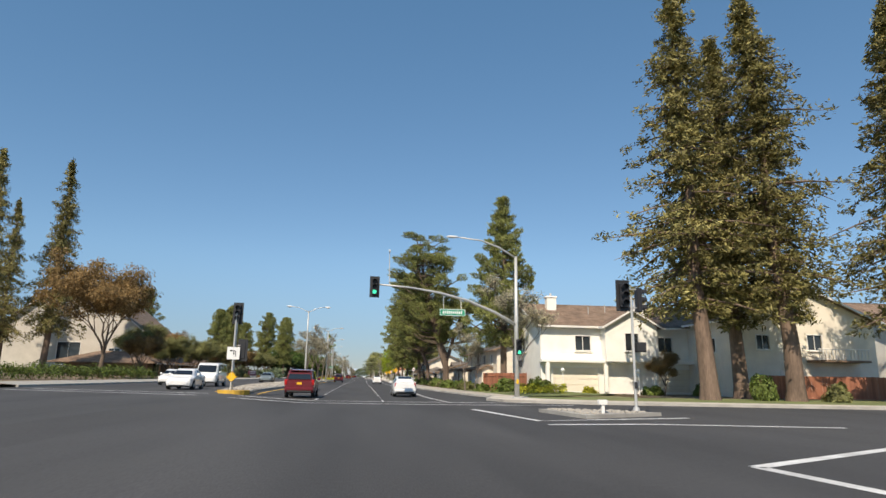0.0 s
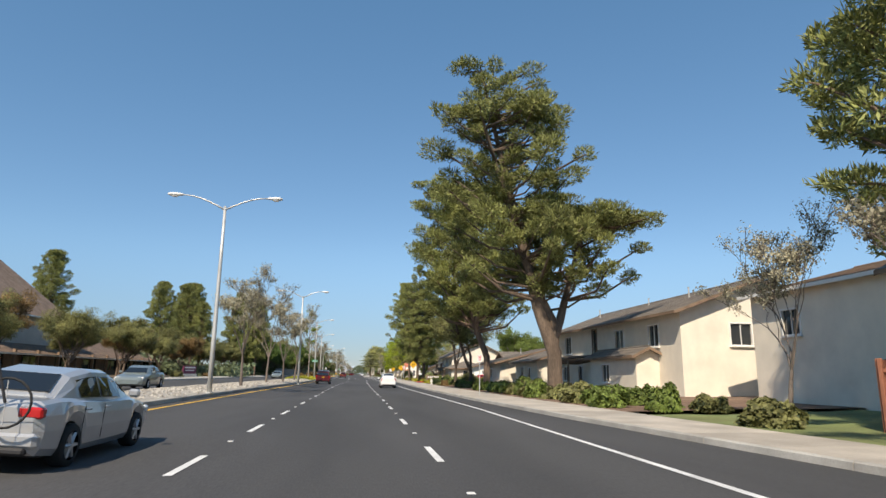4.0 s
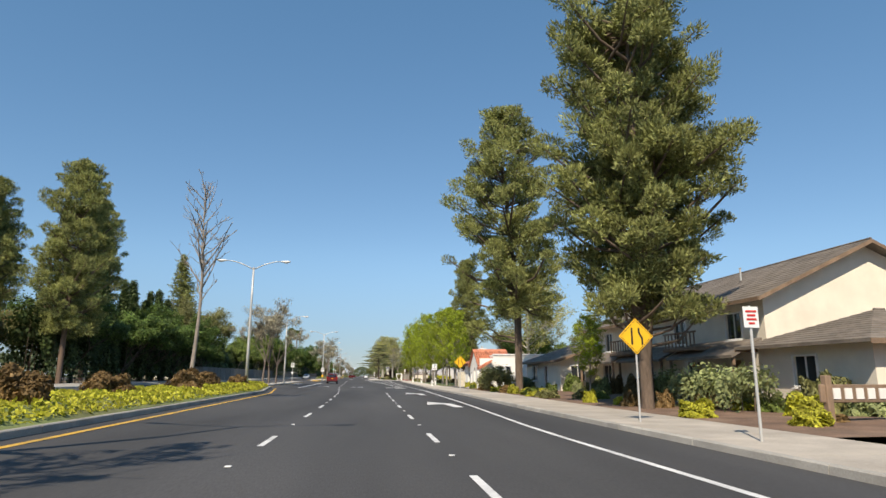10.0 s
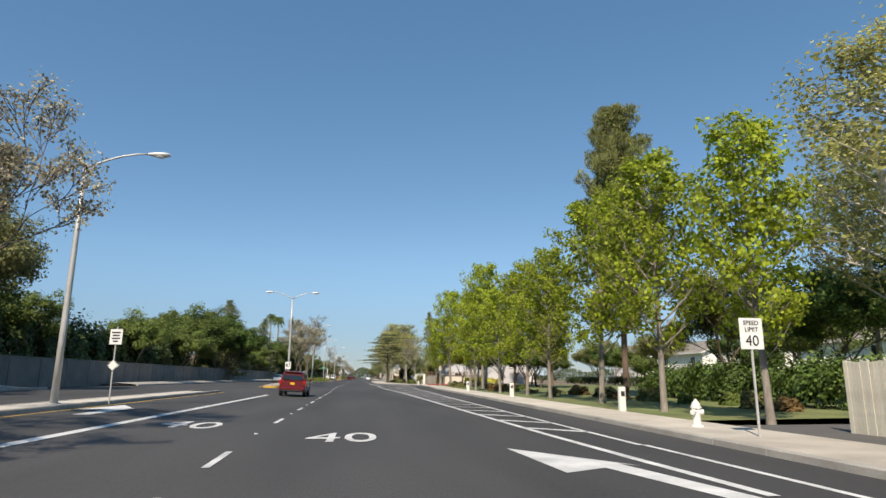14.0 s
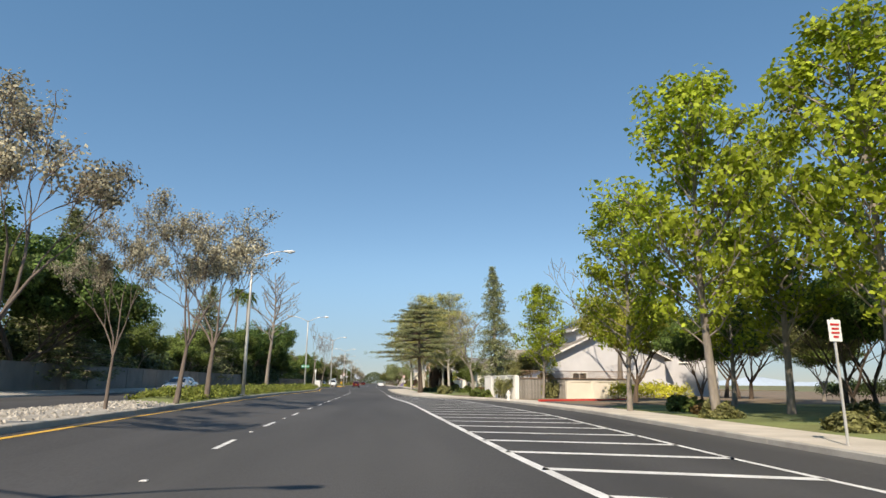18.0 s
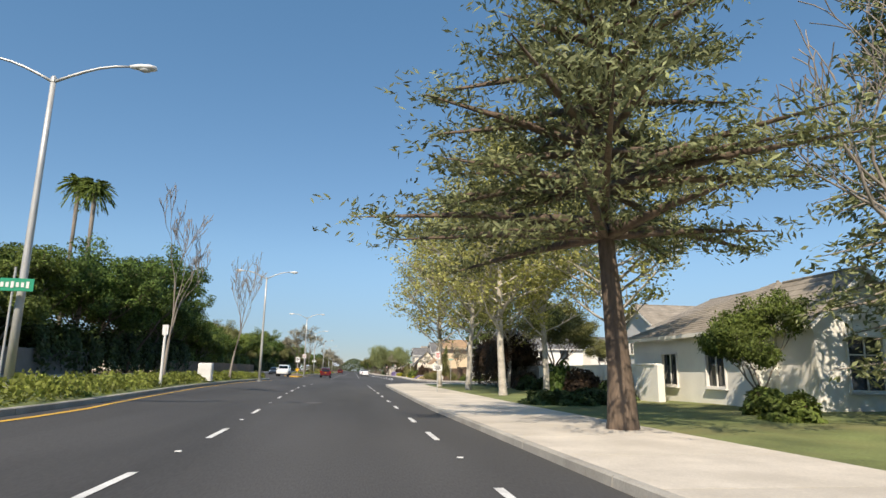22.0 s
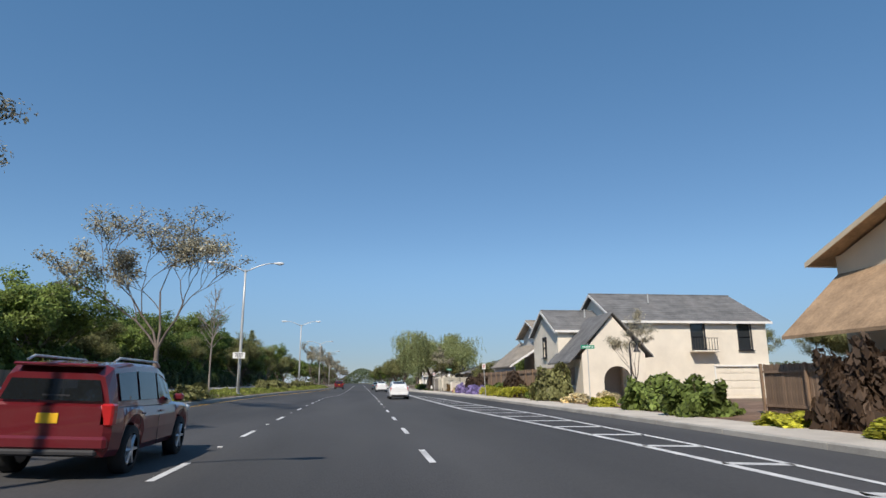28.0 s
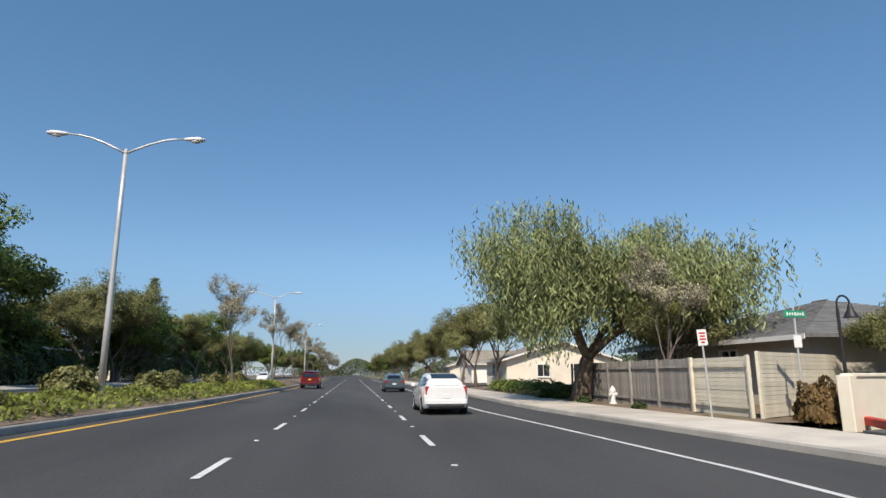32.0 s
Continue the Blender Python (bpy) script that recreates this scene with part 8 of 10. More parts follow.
# ---- walls and fences ----
def board_fence(x0, y0, x1, y1, z, h, mat, label, board=0.14, gap=0.008, horizontal=False, posts=2.4):
    e = thing("fence", pose(x0, y0, z, 0, 0, math.degrees(math.atan2(y1 - y0, x1 - x0))), label, "fence", "fences", kind="structure")
    ln = math.hypot(x1 - x0, y1 - y0)
    rnd = random.Random(int(x0 * 10 + y0))
    np_ = max(1, round(ln / posts))
    post = Kit().box((0, 0, h / 2 - 0.05), (0.1, 0.1, h + 0.12), bev=0.01).mesh("post", M[mat])
    for i in range(np_ + 1):
        ob = part("post", post, None, e)
        ob.matrix_basis = pose(ln * i / np_, 0.075, 0)
    rail = Kit()
    for zz in (0.3, h - 0.3):
        rail.box((ln / 2, 0.05, zz), (ln, 0.04, 0.09))
    part("rail", rail, M[mat], e)
    if horizontal:
        n = int(h / board)
        me = Kit().box((0, 0, 0), (ln, 0.022, board - gap), bev=0.004).mesh("board", M[mat])
        for i in range(n):
            part("board", me, None, e).matrix_basis = pose(ln / 2, rnd.uniform(-0.006, 0.006), board * (i + 0.5))
    else:
        n = int(ln / board)
        me = Kit().box((0, 0, h / 2 - 0.03), (board - gap, 0.022, h + 0.02), bev=0.004).mesh("board", M[mat])
        if n > 130:
            k = Kit()
            for i in range(n):
                k.box((board * (i + 0.5), rnd.uniform(-0.008, 0.008), h / 2 - 0.03 + rnd.uniform(-0.02, 0.02)), (board - gap, 0.022, h + 0.02))
            tagged(part("boards", k, M[mat], e), kind="stuff")
        else:
            for i in range(n):
                part("board", me, None, e).matrix_basis = pose(board * (i + 0.5), rnd.uniform(-0.008, 0.008), rnd.uniform(-0.02, 0.02))
    return e


def block_wall(x0, y0, x1, y1, z, h, mat, label, thick=0.22, cap=True, joint=3.0):
    e = thing("garden_wall", pose(x0, y0, z, 0, 0, math.degrees(math.atan2(y1 - y0, x1 - x0))), label, "wall", "garden walls", kind="structure")
    ln = math.hypot(x1 - x0, y1 - y0)
    n = max(1, round(ln / joint))
    for i in range(n):
        part("panel", Kit().box((ln * (i + 0.5) / n, 0, h / 2 - 0.1), (ln / n - 0.015, thick, h + 0.2), bev=0.012), M[mat], e)
        part("pilaster", Kit().box((ln * i / n, 0, h / 2 - 0.08), (0.4, thick + 0.12, h + 0.26), bev=0.02), M[mat], e)
    if cap:
        part("coping", Kit().box((ln / 2, 0, h + 0.05), (ln, thick + 0.1, 0.1), bev=0.02), M[mat], e)
    return e


board_fence(13.5, 67, 22, 71.5, 0.2, 1.8, "fence_red", "red-brown board fence beside the townhouses")
board_fence(16.5, 60.5, 13.5, 67, 0.2, 1.8, "fence_red", "red-brown board fence beside the townhouses")
board_fence(32.6, 47.2, 50, 46.5, 0.2, 1.8, "fence_red", "red-brown board fence under the redwoods")
board_fence(12.6, 231.3, 17, 231.0, 0.12, 1.85, "fence_cream", "pale timber side gate by the cottage")
board_fence(12.6, 233.2, 12.6, 231.4, 0.12, 1.85, "fence_cream", "tan board fence by the cottage")
block_wall(12.5, 342.2, 11.5, 351.6, 0.13, 1.95, "stucco_white", "white painted garden wall with square pillars", joint=2.3)
board_fence(12.7, 342.2, 24, 343.4, 0.13, 1.8, "fence_grey", "weathered board fence with a lattice top")
block_wall(16.8, 341.2, 21.5, 341.8, 0.13, 1.5, "stucco_cream", "low cream garden wall by the drive", joint=2.4)
lat = thing("lattice_panel", pose(12.8, 342.15, 1.93, 0, 0, 6), "brown lattice on top of the fence", "lattice", "fences", kind="structure")
lk = Kit()
for i in range(46):
    for sg in (-1, 1):
        a = Vector((i * 0.22, 0, 0.02))
        b = a + Vector((sg * 0.6, 0, 0.6))
        if 0 <= b.x <= 10.4:
            lk.tube([a, b], 0.014, 4)
part("lattice_web", lk, M["wood"], lat)
part("rail", Kit().box((5.2, 0, 0.64), (10.4, 0.06, 0.06)).box((5.2, 0, 0.0), (10.4, 0.06, 0.06)), M["wood"], lat)
block_wall(14.6, 388.0, 14.9, 408.0, 0.15, 1.75, "stucco_white", "white garden wall behind the street trees", joint=3.2)
board_fence(14.9, 408.4, 15.1, 421.0, 0.15, 1.9, "fence_grey", "weathered grey board fence behind the street trees")
board_fence(18.2, 456.5, 15.8, 474, 0.2, 1.85, "fence", "brown board fence beside the white house")
board_fence(15.8, 474.2, 15.5, 486, 0.2, 1.85, "fence", "brown board fence beside the tan house")
board_fence(14.8, 508.5, 14.4, 538, 0.45, 2.0, "fence", "brown board fence with dark water stains", posts=2.2)
board_fence(11.9, 553.4, 11.9, 556.6, 0.14, 1.85, "fence_cream", "cream fence of horizontal boards", horizontal=True, board=0.13)
board_fence(11.9, 556.7, 12.0, 569.0, 0.14, 1.85, "fence_grey", "weathered grey fence dappled with shade")
board_fence(12.1, 553.2, 18.8, 557.2, 0.14, 1.95, "fence_cream", "cream fence of horizontal boards", horizontal=True, board=0.13)
block_wall(13.0, 551.0, 24, 556.0, 0.14, 1.2, "stucco_cream", "low cream wall beside the court entrance", joint=2.4)
block_wall(-25.6, 254, -25.6, 425, 0.6, 2.1, "wall_grey", "long grey block wall on the far side", joint=4.5)
board_fence(-25.4, 446, -25.4, 528, 0.6, 1.9, "fence", "dark brown board fence on the far side", board=0.16)


# ---- traffic signals ----
def signal_head(parent, x, y, z, lit=True, face=180, plate=True):
    """A three-lens head whose lenses look back along the avenue."""
    m = pose(x, y, z, 0, 0, face + 180)
    body = part("signal_head", Kit().box((0, 0, 0), (0.34, 0.22, 1.06), bev=0.03), M["black"], parent, "black three-lens signal head", at=m)
    if plate:
        part("backplate", Kit().box((0, 0.06, 0), (0.62, 0.02, 1.36), bev=0.006), M["black"], body)
    for i, zz in enumerate((0.34, 0, -0.34)):
        part("lens", Kit().tube([(0, -0.10, zz), (0, -0.125, zz)], [0.135, 0.125], 14), M["go"] if (lit and i == 2) else M["plastic"], body, "glowing green lens" if (lit and i == 2) else "")
        v = Kit()
        n = 9
        for j in range(n):
            a = math.radians(-20 + 220 * j / (n - 1))
            for d, r in ((-0.10, 0.15), (-0.34, 0.15), (-0.34, 0.142), (-0.10, 0.142)):
                v.v.append((r * math.cos(a), d, zz + r * math.sin(a)))
        for j in range(n - 1):
            o, q = j * 4, j * 4 + 4
            v.f += [(o, o + 1, q + 1, q), (o + 2, o + 3, q + 3, q + 2), (o + 1, o + 2, q + 2, q + 1)]
        part("visor", v, M["black"], body)
    return body


mast = thing("traffic_signal", pose(10.65, 41.6, 0.14), "galvanised signal mast with a curved arm, luminaire and green light", "traffic signal", "traffic signals")
part("base_plate", Kit().box((0, 0, 0.03), (0.6, 0.6, 0.08), bev=0.02), M["steel"], mast)
part("pole", Kit().tube([(0, 0, 0.05), (0, 0, 5), (0, 0, 9.8)], [0.17, 0.14, 0.10], 14), M["steel"], mast, smooth=True)
arm_pts = [(0, 0, 4.95), (-1.6, -0.3, 5.75), (-3.6, -0.8, 6.45), (-5.6, -1.3, 6.85), (-7.6, -1.9, 7.05), (-9.7, -2.5, 7.1)]
part("mast_arm", Kit().tube(arm_pts, [0.12, 0.11, 0.095, 0.08, 0.065, 0.05], 10), M["steel"], mast, smooth=True)
part("lamp_arm", Kit().tube([(0, 0, 9.7), (-1.2, -0.2, 10.35), (-2.6, -0.5, 10.75), (-4.3, -0.8, 10.85)], [0.07, 0.06, 0.05, 0.04], 8), M["steel"], mast, smooth=True)
part("lamp_head", Kit().ball((-4.7, -0.86, 10.84), (0.45, 0.18, 0.09), 10, 6), M["lamp_head"], mast, "pale cobra-head lamp housing", smooth=True)
signal_head(mast, -9.95, -2.65, 6.92)
signal_head(mast, 0.05, -0.45, 3.4, plate=False)
part("bracket", Kit().tube([(0, 0, 3.6), (0.05, -0.4, 3.6)], 0.03, 6).tube([(0, 0, 3.2), (0.05, -0.4, 3.2)], 0.03, 6), M["steel"], mast)
part("camera_stalk", Kit().tube([(-9.0, -2.3, 7.05), (-9.05, -2.3, 9.3)], 0.025, 6), M["steel"], mast)
part("sensor", Kit().box((-9.05, -2.35, 9.35), (0.12, 0.3, 0.14), bev=0.03), M["lamp_head"], mast)
plate = part("street_sign", Kit().box((-4.7, -1.35, 5.55), (1.75, 0.04, 0.46), bev=0.015), M["sign_green"], mast, "green street name sign with a white border")
bars = Kit()
for i in range(10):
    bars.box((-5.32 + i * 0.135, -1.38, 5.55), (0.085, 0.012, 0.22 if i in (0, 2, 3, 7, 9) else 0.16))
part("lettering", bars, M["sign_white"], plate)
fr = Kit()
for dx, dz, sx, sz in ((0, 0.2, 1.7, 0.025), (0, -0.2, 1.7, 0.025), (-0.84, 0, 0.025, 0.42), (0.84, 0, 0.025, 0.42)):
    fr.box((-4.7 + dx, -1.38, 5.55 + dz), (sx, 0.012, sz))
part("border", fr, M["sign_white"], plate)
part("hanger", Kit().tube([(-5.3, -1.3, 5.75), (-5.3, -1.22, 6.8)], 0.02, 6).tube([(-4.1, -1.25, 5.75), (-4.1, -1.0, 6.55)], 0.02, 6), M["steel"], mast)
part("control_box", Kit().box((0.22, 0.0, 2.3), (0.3, 0.28, 0.45), bev=0.03), M["plastic"], mast)
part("push_button", Kit().box((0, -0.2, 1.1), (0.14, 0.08, 0.3), bev=0.02), M["sign_yellow"], mast)

# paved traffic island with its own signal
isl = thing("traffic_island", pose(0, 0, 0), "triangular kerbed island paved with pale cobbles", "traffic island", kind="structure")
tri_ = [(8.0, 27.4), (8.5, 22.8), (12.6, 25.0)]
part("island_kerb", Kit().poly([(x, y, -0.05) for x, y in tri_], (0, 0, 0.19)), M["kerb"], isl)
rnd = random.Random(5)
peb = Kit().ball((0, 0, 0), (0.14, 0.11, 0.07), 6, 4).mesh("cobble", M["pebble"], True)
for i in range(90):
    a, b = rnd.random(), rnd.random()
    if a + b > 1:
        a, b = 1 - a, 1 - b
    cx, cy = 9.7, 25.1
    px = tri_[0][0] + a * (tri_[1][0] - tri_[0][0]) + b * (tri_[2][0] - tri_[0][0])
    py = tri_[0][1] + a * (tri_[1][1] - tri_[0][1]) + b * (tri_[2][1] - tri_[0][1])
    ob = part("cobble", peb, None, isl)
    ob.matrix_basis = Matrix.LocRotScale((cx + (px - cx) * 0.82, cy + (py - cy) * 0.82, 0.15), Euler((0, 0, rnd.uniform(0, 3))), [rnd.uniform(0.7, 1.25)] * 3)
post = thing("traffic_signal", pose(11.6, 25.2, 0.14), "short signal post with two dark heads on the island", "traffic signal", "traffic signals")
part("pole", Kit().tube([(0, 0, -0.02), (0, 0, 3.2), (0, 0, 4.9)], [0.06, 0.055, 0.05], 10), M["steel"], post)
part("base", Kit().tube([(0, 0, 0), (0, 0, 0.2)], [0.15, 0.12], 10), M["steel"], post)
signal_head(post, -0.42, -0.15, 4.9, lit=False)
signal_head(post, 0.38, 0.1, 4.75, lit=False, face=270, plate=False)
part("pedestrian_head", Kit().box((0.32, 0.0, 2.7), (0.42, 0.3, 0.42), bev=0.03), M["plastic"], post)
part("bracket", Kit().tube([(-0.4, -0.1, 5.2), (0.35, 0.08, 5.2)], 0.025, 6).tube([(-0.4, -0.1, 4.4), (0.35, 0.08, 4.4)], 0.025, 6), M["steel"], post)
part("push_button", Kit().box((0, -0.08, 1.1), (0.12, 0.08, 0.28), bev=0.02), M["plastic"], post)
bx = thing("utility_box", pose(9.6, 23.9, 0.15), "small white utility box on a stub post", "utility box", "street furniture")
part("box", Kit().box((0, 0, 0.42), (0.36, 0.2, 0.2), bev=0.02), M["trim"], bx)
part("stub", Kit().box((0, 0, 0.16), (0.12, 0.12, 0.34), bev=0.01), M["trim"], bx)


# ---- signs ----
def sign_post(x, y, z, h, faces, label, mat="steel", group="road signs", lean=0.0, name="road_sign", r=0.032):
    e = thing(name, pose(x, y, z, 0, lean, 0), label, "road sign", group)
    part("post", Kit().tube([(0, 0.03, -0.05), (0, 0.03, h)], r, 8), M[mat], e)
    for f in faces:
        sign_face(e, *f)
    return e


def sign_face(e, shape, zc, w, hgt, mat, glyph=None):
    if shape == "diamond":
        k = Kit().poly([(0, -0.02, zc - hgt / 2), (w / 2, -0.02, zc), (0, -0.02, zc + hgt / 2), (-w / 2, -0.02, zc)], (0, 0.02, 0))
        p = part("sign_face", k, M[mat], e, "yellow diamond panel")
        b = Kit()
        s = 0.90
        for i in range(4):
            q = [(0, zc - hgt / 2 * s), (w / 2 * s, zc), (0, zc + hgt / 2 * s), (-w / 2 * s, zc)]
            a, c = q[i], q[(i + 1) % 4]
            b.tube([(a[0], -0.022, a[1]), (c[0], -0.022, c[1])], 0.008, 4)
        part("border", b, M["sign_black"], p)
    else:
        p = part("sign_face", Kit().box((0, -0.01, zc), (w, 0.02, hgt), bev=0.006), M[mat], e)
    yf = -0.028
    T = lambda txt, size, dz, mt="sign_black", sx=1.0: writing(txt, size, pose(0, yf, zc + dz, 90, 0, 0), M[mt], p, "lettering", depth=0.003, sx=sx)
    if glyph == "lane_ends":
        T("RIGHT", 0.22, 0.20)
        T("LANE", 0.22, 0.0)
        T("ENDS", 0.22, -0.20)
    elif glyph == "merge":
        k = Kit().box((-0.13, yf, zc), (0.055, 0.006, 0.5))
        k.poly([(0.16, yf, zc - 0.25), (0.215, yf, zc - 0.25), (0.215, yf, zc - 0.05), (0.12, yf, zc + 0.12), (0.12, yf, zc + 0.25), (0.065, yf, zc + 0.25), (0.065, yf, zc + 0.1), (0.16, yf, zc - 0.07)], (0, 0.006, 0))
        part("lettering", k, M["sign_black"], p)
    elif glyph == "limit":
        T("SPEED", 0.15, 0.26)
        T("LIMIT", 0.15, 0.10)
        T("40", 0.36, -0.18)
    elif glyph == "keep_right":
        k = Kit().poly([(-0.2, yf, zc + 0.2), (-0.05, yf, zc + 0.2), (-0.05, yf, zc - 0.02), (-0.125, yf, zc - 0.16), (-0.2, yf, zc - 0.02)], (0, 0.006, 0))
        k.tube([(0.0, yf, zc - 0.26), (0.04, yf, zc - 0.08), (0.14, yf, zc + 0.02), (0.15, yf, zc + 0.16)], 0.028, 5)
        k.poly([(0.06, yf, zc + 0.12), (0.24, yf, zc + 0.12), (0.15, yf, zc + 0.3)], (0, 0.006, 0))
        part("lettering", k, M["sign_black"], p)
    elif glyph == "no_turn":
        k = Kit().tube([(0.19 * math.cos(t * 0.3307), yf, zc + 0.19 * math.sin(t * 0.3307)) for t in range(20)], 0.022, 5)
        k.tube([(-0.13, yf, zc + 0.13), (0.13, yf, zc - 0.13)], 0.018, 5)
        part("ring", k, M["sign_red"], p, "red prohibition ring")
        part("lettering", Kit().tube([(0.07, yf, zc - 0.14), (0.07, yf, zc + 0.04), (0.0, yf, zc + 0.11), (-0.07, yf, zc + 0.04), (-0.07, yf, zc - 0.08)], 0.018, 5), M["sign_black"], p)
    elif glyph == "u_turn":
        k = Kit().tube([(0.14, yf, zc - 0.2), (0.14, yf, zc + 0.08), (0.08, yf, zc + 0.15), (-0.14, yf, zc + 0.15)], 0.024, 5)
        k.tube([(0.02, yf, zc + 0.14), (0.02, yf, zc - 0.02)], 0.02, 5)
        k.poly([(-0.24, yf, zc + 0.15), (-0.12, yf, zc + 0.22), (-0.12, yf, zc + 0.08)], (0, 0.006, 0))
        k.poly([(-0.05, yf, zc + 0.0), (0.09, yf, zc + 0.0), (0.02, yf, zc - 0.1)], (0, 0.006, 0))
        part("lettering", k, M["sign_black"], p)
    elif glyph == "bars_dark":
        k = Kit()
        for i, ww in enumerate((0.7, 0.55, 0.65, 0.4)):
            k.box((0, yf, zc + hgt * (0.28 - 0.19 * i)), (w * ww, 0.006, hgt * 0.09))
        part("lettering", k, M["sign_red" if w < 0.4 else "sign_black"], p)
    elif glyph == "bars_light":
        k = Kit()
        n = 7
        for i in range(n):
            k.box((-w * 0.36 + w * 0.72 * i / (n - 1), yf, zc), (w * 0.07, 0.006, hgt * (0.5 if i % 3 == 0 else 0.38)))
        part("lettering", k, M["sign_white"], p)
    elif glyph == "studs":
        k = Kit()
        for i in range(-1, 2):
            for j in range(-1, 2):
                k.tube([(i * 0.12, yf + 0.01, zc + j * 0.12), (i * 0.12, yf, zc + j * 0.12)], 0.035, 8)
        part("reflector_panel", k, M["sign_yellow"], p)


DI = 1.15
sign_post(8.25, 145.75, 0.15, 2.95, [("diamond", 2.75, DI, DI, "sign_yellow", "lane_ends")], "yellow diamond sign with black lane-ends words")
sign_post(8.15, 170.6, 0.15, 2.7, [("diamond", 2.48, 1.08, 1.08, "sign_yellow", "merge")], "yellow diamond merge sign on a steel post")
sign_post(8.7, 207.0, 0.15, 2.7, [("diamond", 2.5, 1.08, 1.08, "sign_yellow", "merge")], "yellow diamond merge sign on a steel post")
sign_post(9.45, 232.3, 0.15, 2.8, [("rect", 2.42, 0.61, 0.76, "sign_white", "limit")], "white speed limit sign reading 40")
sign_post(8.25, 165.2, 0.15, 2.8, [("rect", 2.55, 0.35, 0.45, "sign_white", "bars_dark")], "small white parking sign on a steel post")
sign_post(7.9, 92.5, 0.15, 2.6, [("rect", 2.4, 0.3, 0.45, "sign_white", "bars_dark")], "small white parking sign on a steel post")
sign_post(10.6, 302.0, 0.15, 2.85, [("rect", 2.55, 0.32, 0.5, "sign_white", "bars_dark")], "small white parking sign on a steel post")
sign_post(5.6, 400.6, 0.15, 2.6, [("rect", 2.35, 0.35, 0.5, "sign_white", "bars_dark"), ("rect", 1.55, 0.62, 0.38, "sign_white", "bars_dark")], "two white notices on one post")
sign_post(11.0, 517.6, 0.15, 2.85, [("rect", 2.6, 0.32, 0.48, "sign_white", "bars_dark")], "small white parking sign on a leaning post", lean=-3)
sign_post(10.9, 554.0, 0.15, 2.6, [("rect", 2.4, 0.32, 0.5, "sign_white", "bars_dark")], "small white parking sign on a leaning post", lean=-3)
sign_post(-7.85, 39.8, gz(-7.85) + 0.02, 4.9, [("rect", 2.4, 0.76, 0.76, "sign_white", "u_turn"), ("diamond", 0.97, 0.68, 0.68, "sign_yellow", "studs")], "median signal post with a turn sign and yellow marker", r=0.055)
mp_ = thing("traffic_signal", pose(-7.8, 39.85, gz(-7.8) + 0.02), "signal head on the median nose post", "traffic signal", "traffic signals")
part("pole", Kit().tube([(0.0, 0.12, 0.0), (0.0, 0.12, 4.95)], 0.05, 10), M["steel"], mp_)
signal_head(mp_, 0, 0.1, 4.9, lit=False)
signal_head(mp_, 0.45, 0.2, 2.6, lit=False, face=0)
part("bracket", Kit().tube([(0, 0.1, 2.9), (0.45, 0.15, 2.9)], 0.025, 6), M["steel"], mp_)
sign_post(-7.97, 287.9, gz(-8.4) + 0.12, 3.0, [("rect", 2.2, 0.61, 0.76, "sign_white", "keep_right"), ("diamond", 0.95, 0.62, 0.62, "sign_yellow", "studs")], "white pass-this-side sign above a yellow marker on the median nose")
sign_post(-8.1, 455.6, gz(-8.1) + 0.04, 3.1, [("rect", 2.55, 0.61, 0.76, "sign_white", "keep_right"), ("diamond", 1.05, 0.62, 0.62, "sign_yellow", "studs")], "white pass-this-side sign above a yellow marker on the median nose")
sign_post(-7.94, 466.2, gz(-8.8) + 0.12, 3.5, [("rect", 3.2, 0.61, 0.61, "sign_white", "no_turn")], "white no-turn sign fixed to the lamp post")
sign_post(-9.08, 512.2, gz(-9.6) + 0.12, 3.5, [("rect", 3.05, 0.9, 0.46, "sign_white", "bars_dark")], "white plates fixed to the lamp post")
sign_post(-7.43, 162.0, gz(-8) + 0.12, 3.6, [("rect", 3.1, 1.0, 0.32, "sign_green", "bars_light")], "green street name plate on the lamp post")
sign_post(-9.46, 378.4, gz(-9.9) + 0.12, 3.7, [("rect", 3.2, 1.1, 0.36, "sign_green", "bars_light")], "green street name plate on the lamp post")
sign_post(14.6, 451.4, 0.15, 3.3, [("rect", 3.1, 0.8, 0.2, "sign_green", "bars_light")], "green street name plate on a post at the corner")
sign_post(12.9, 497.6, 0.15, 3.4, [("rect", 3.2, 0.8, 0.2, "sign_green", "bars_light")], "green street name plate on a post at the corner")
sign_post(12.8, 552.4, 0.15, 3.2, [("rect", 3.0, 0.7, 0.2, "sign_green", "bars_light"), ("rect", 2.2, 0.25, 0.35, "sign_white", None)], "green street name plate on a post at the court")
sign_post(-9.6, 244, gz(-9.6) + 0.1, 2.9, [("rect", 2.5, 0.46, 0.6, "sign_white", "bars_dark"), ("diamond", 1.4, 0.45, 0.45, "sign_white", None)], "white sign over a small marker on the far side")
sign_post(20.5, 441, 0.02, 3.0, [], "yellow utility marker pole", mat="sign_yellow", r=0.06, name="marker_pole")
sign_post(-9.2, 392, gz(-9.2) + 0.15, 3.0, [("rect", 2.8, 0.28, 0.5, "lamp_head", None)], "white utility pole with a small cabinet on the median", mat="lamp_head", r=0.07, name="utility_pole")


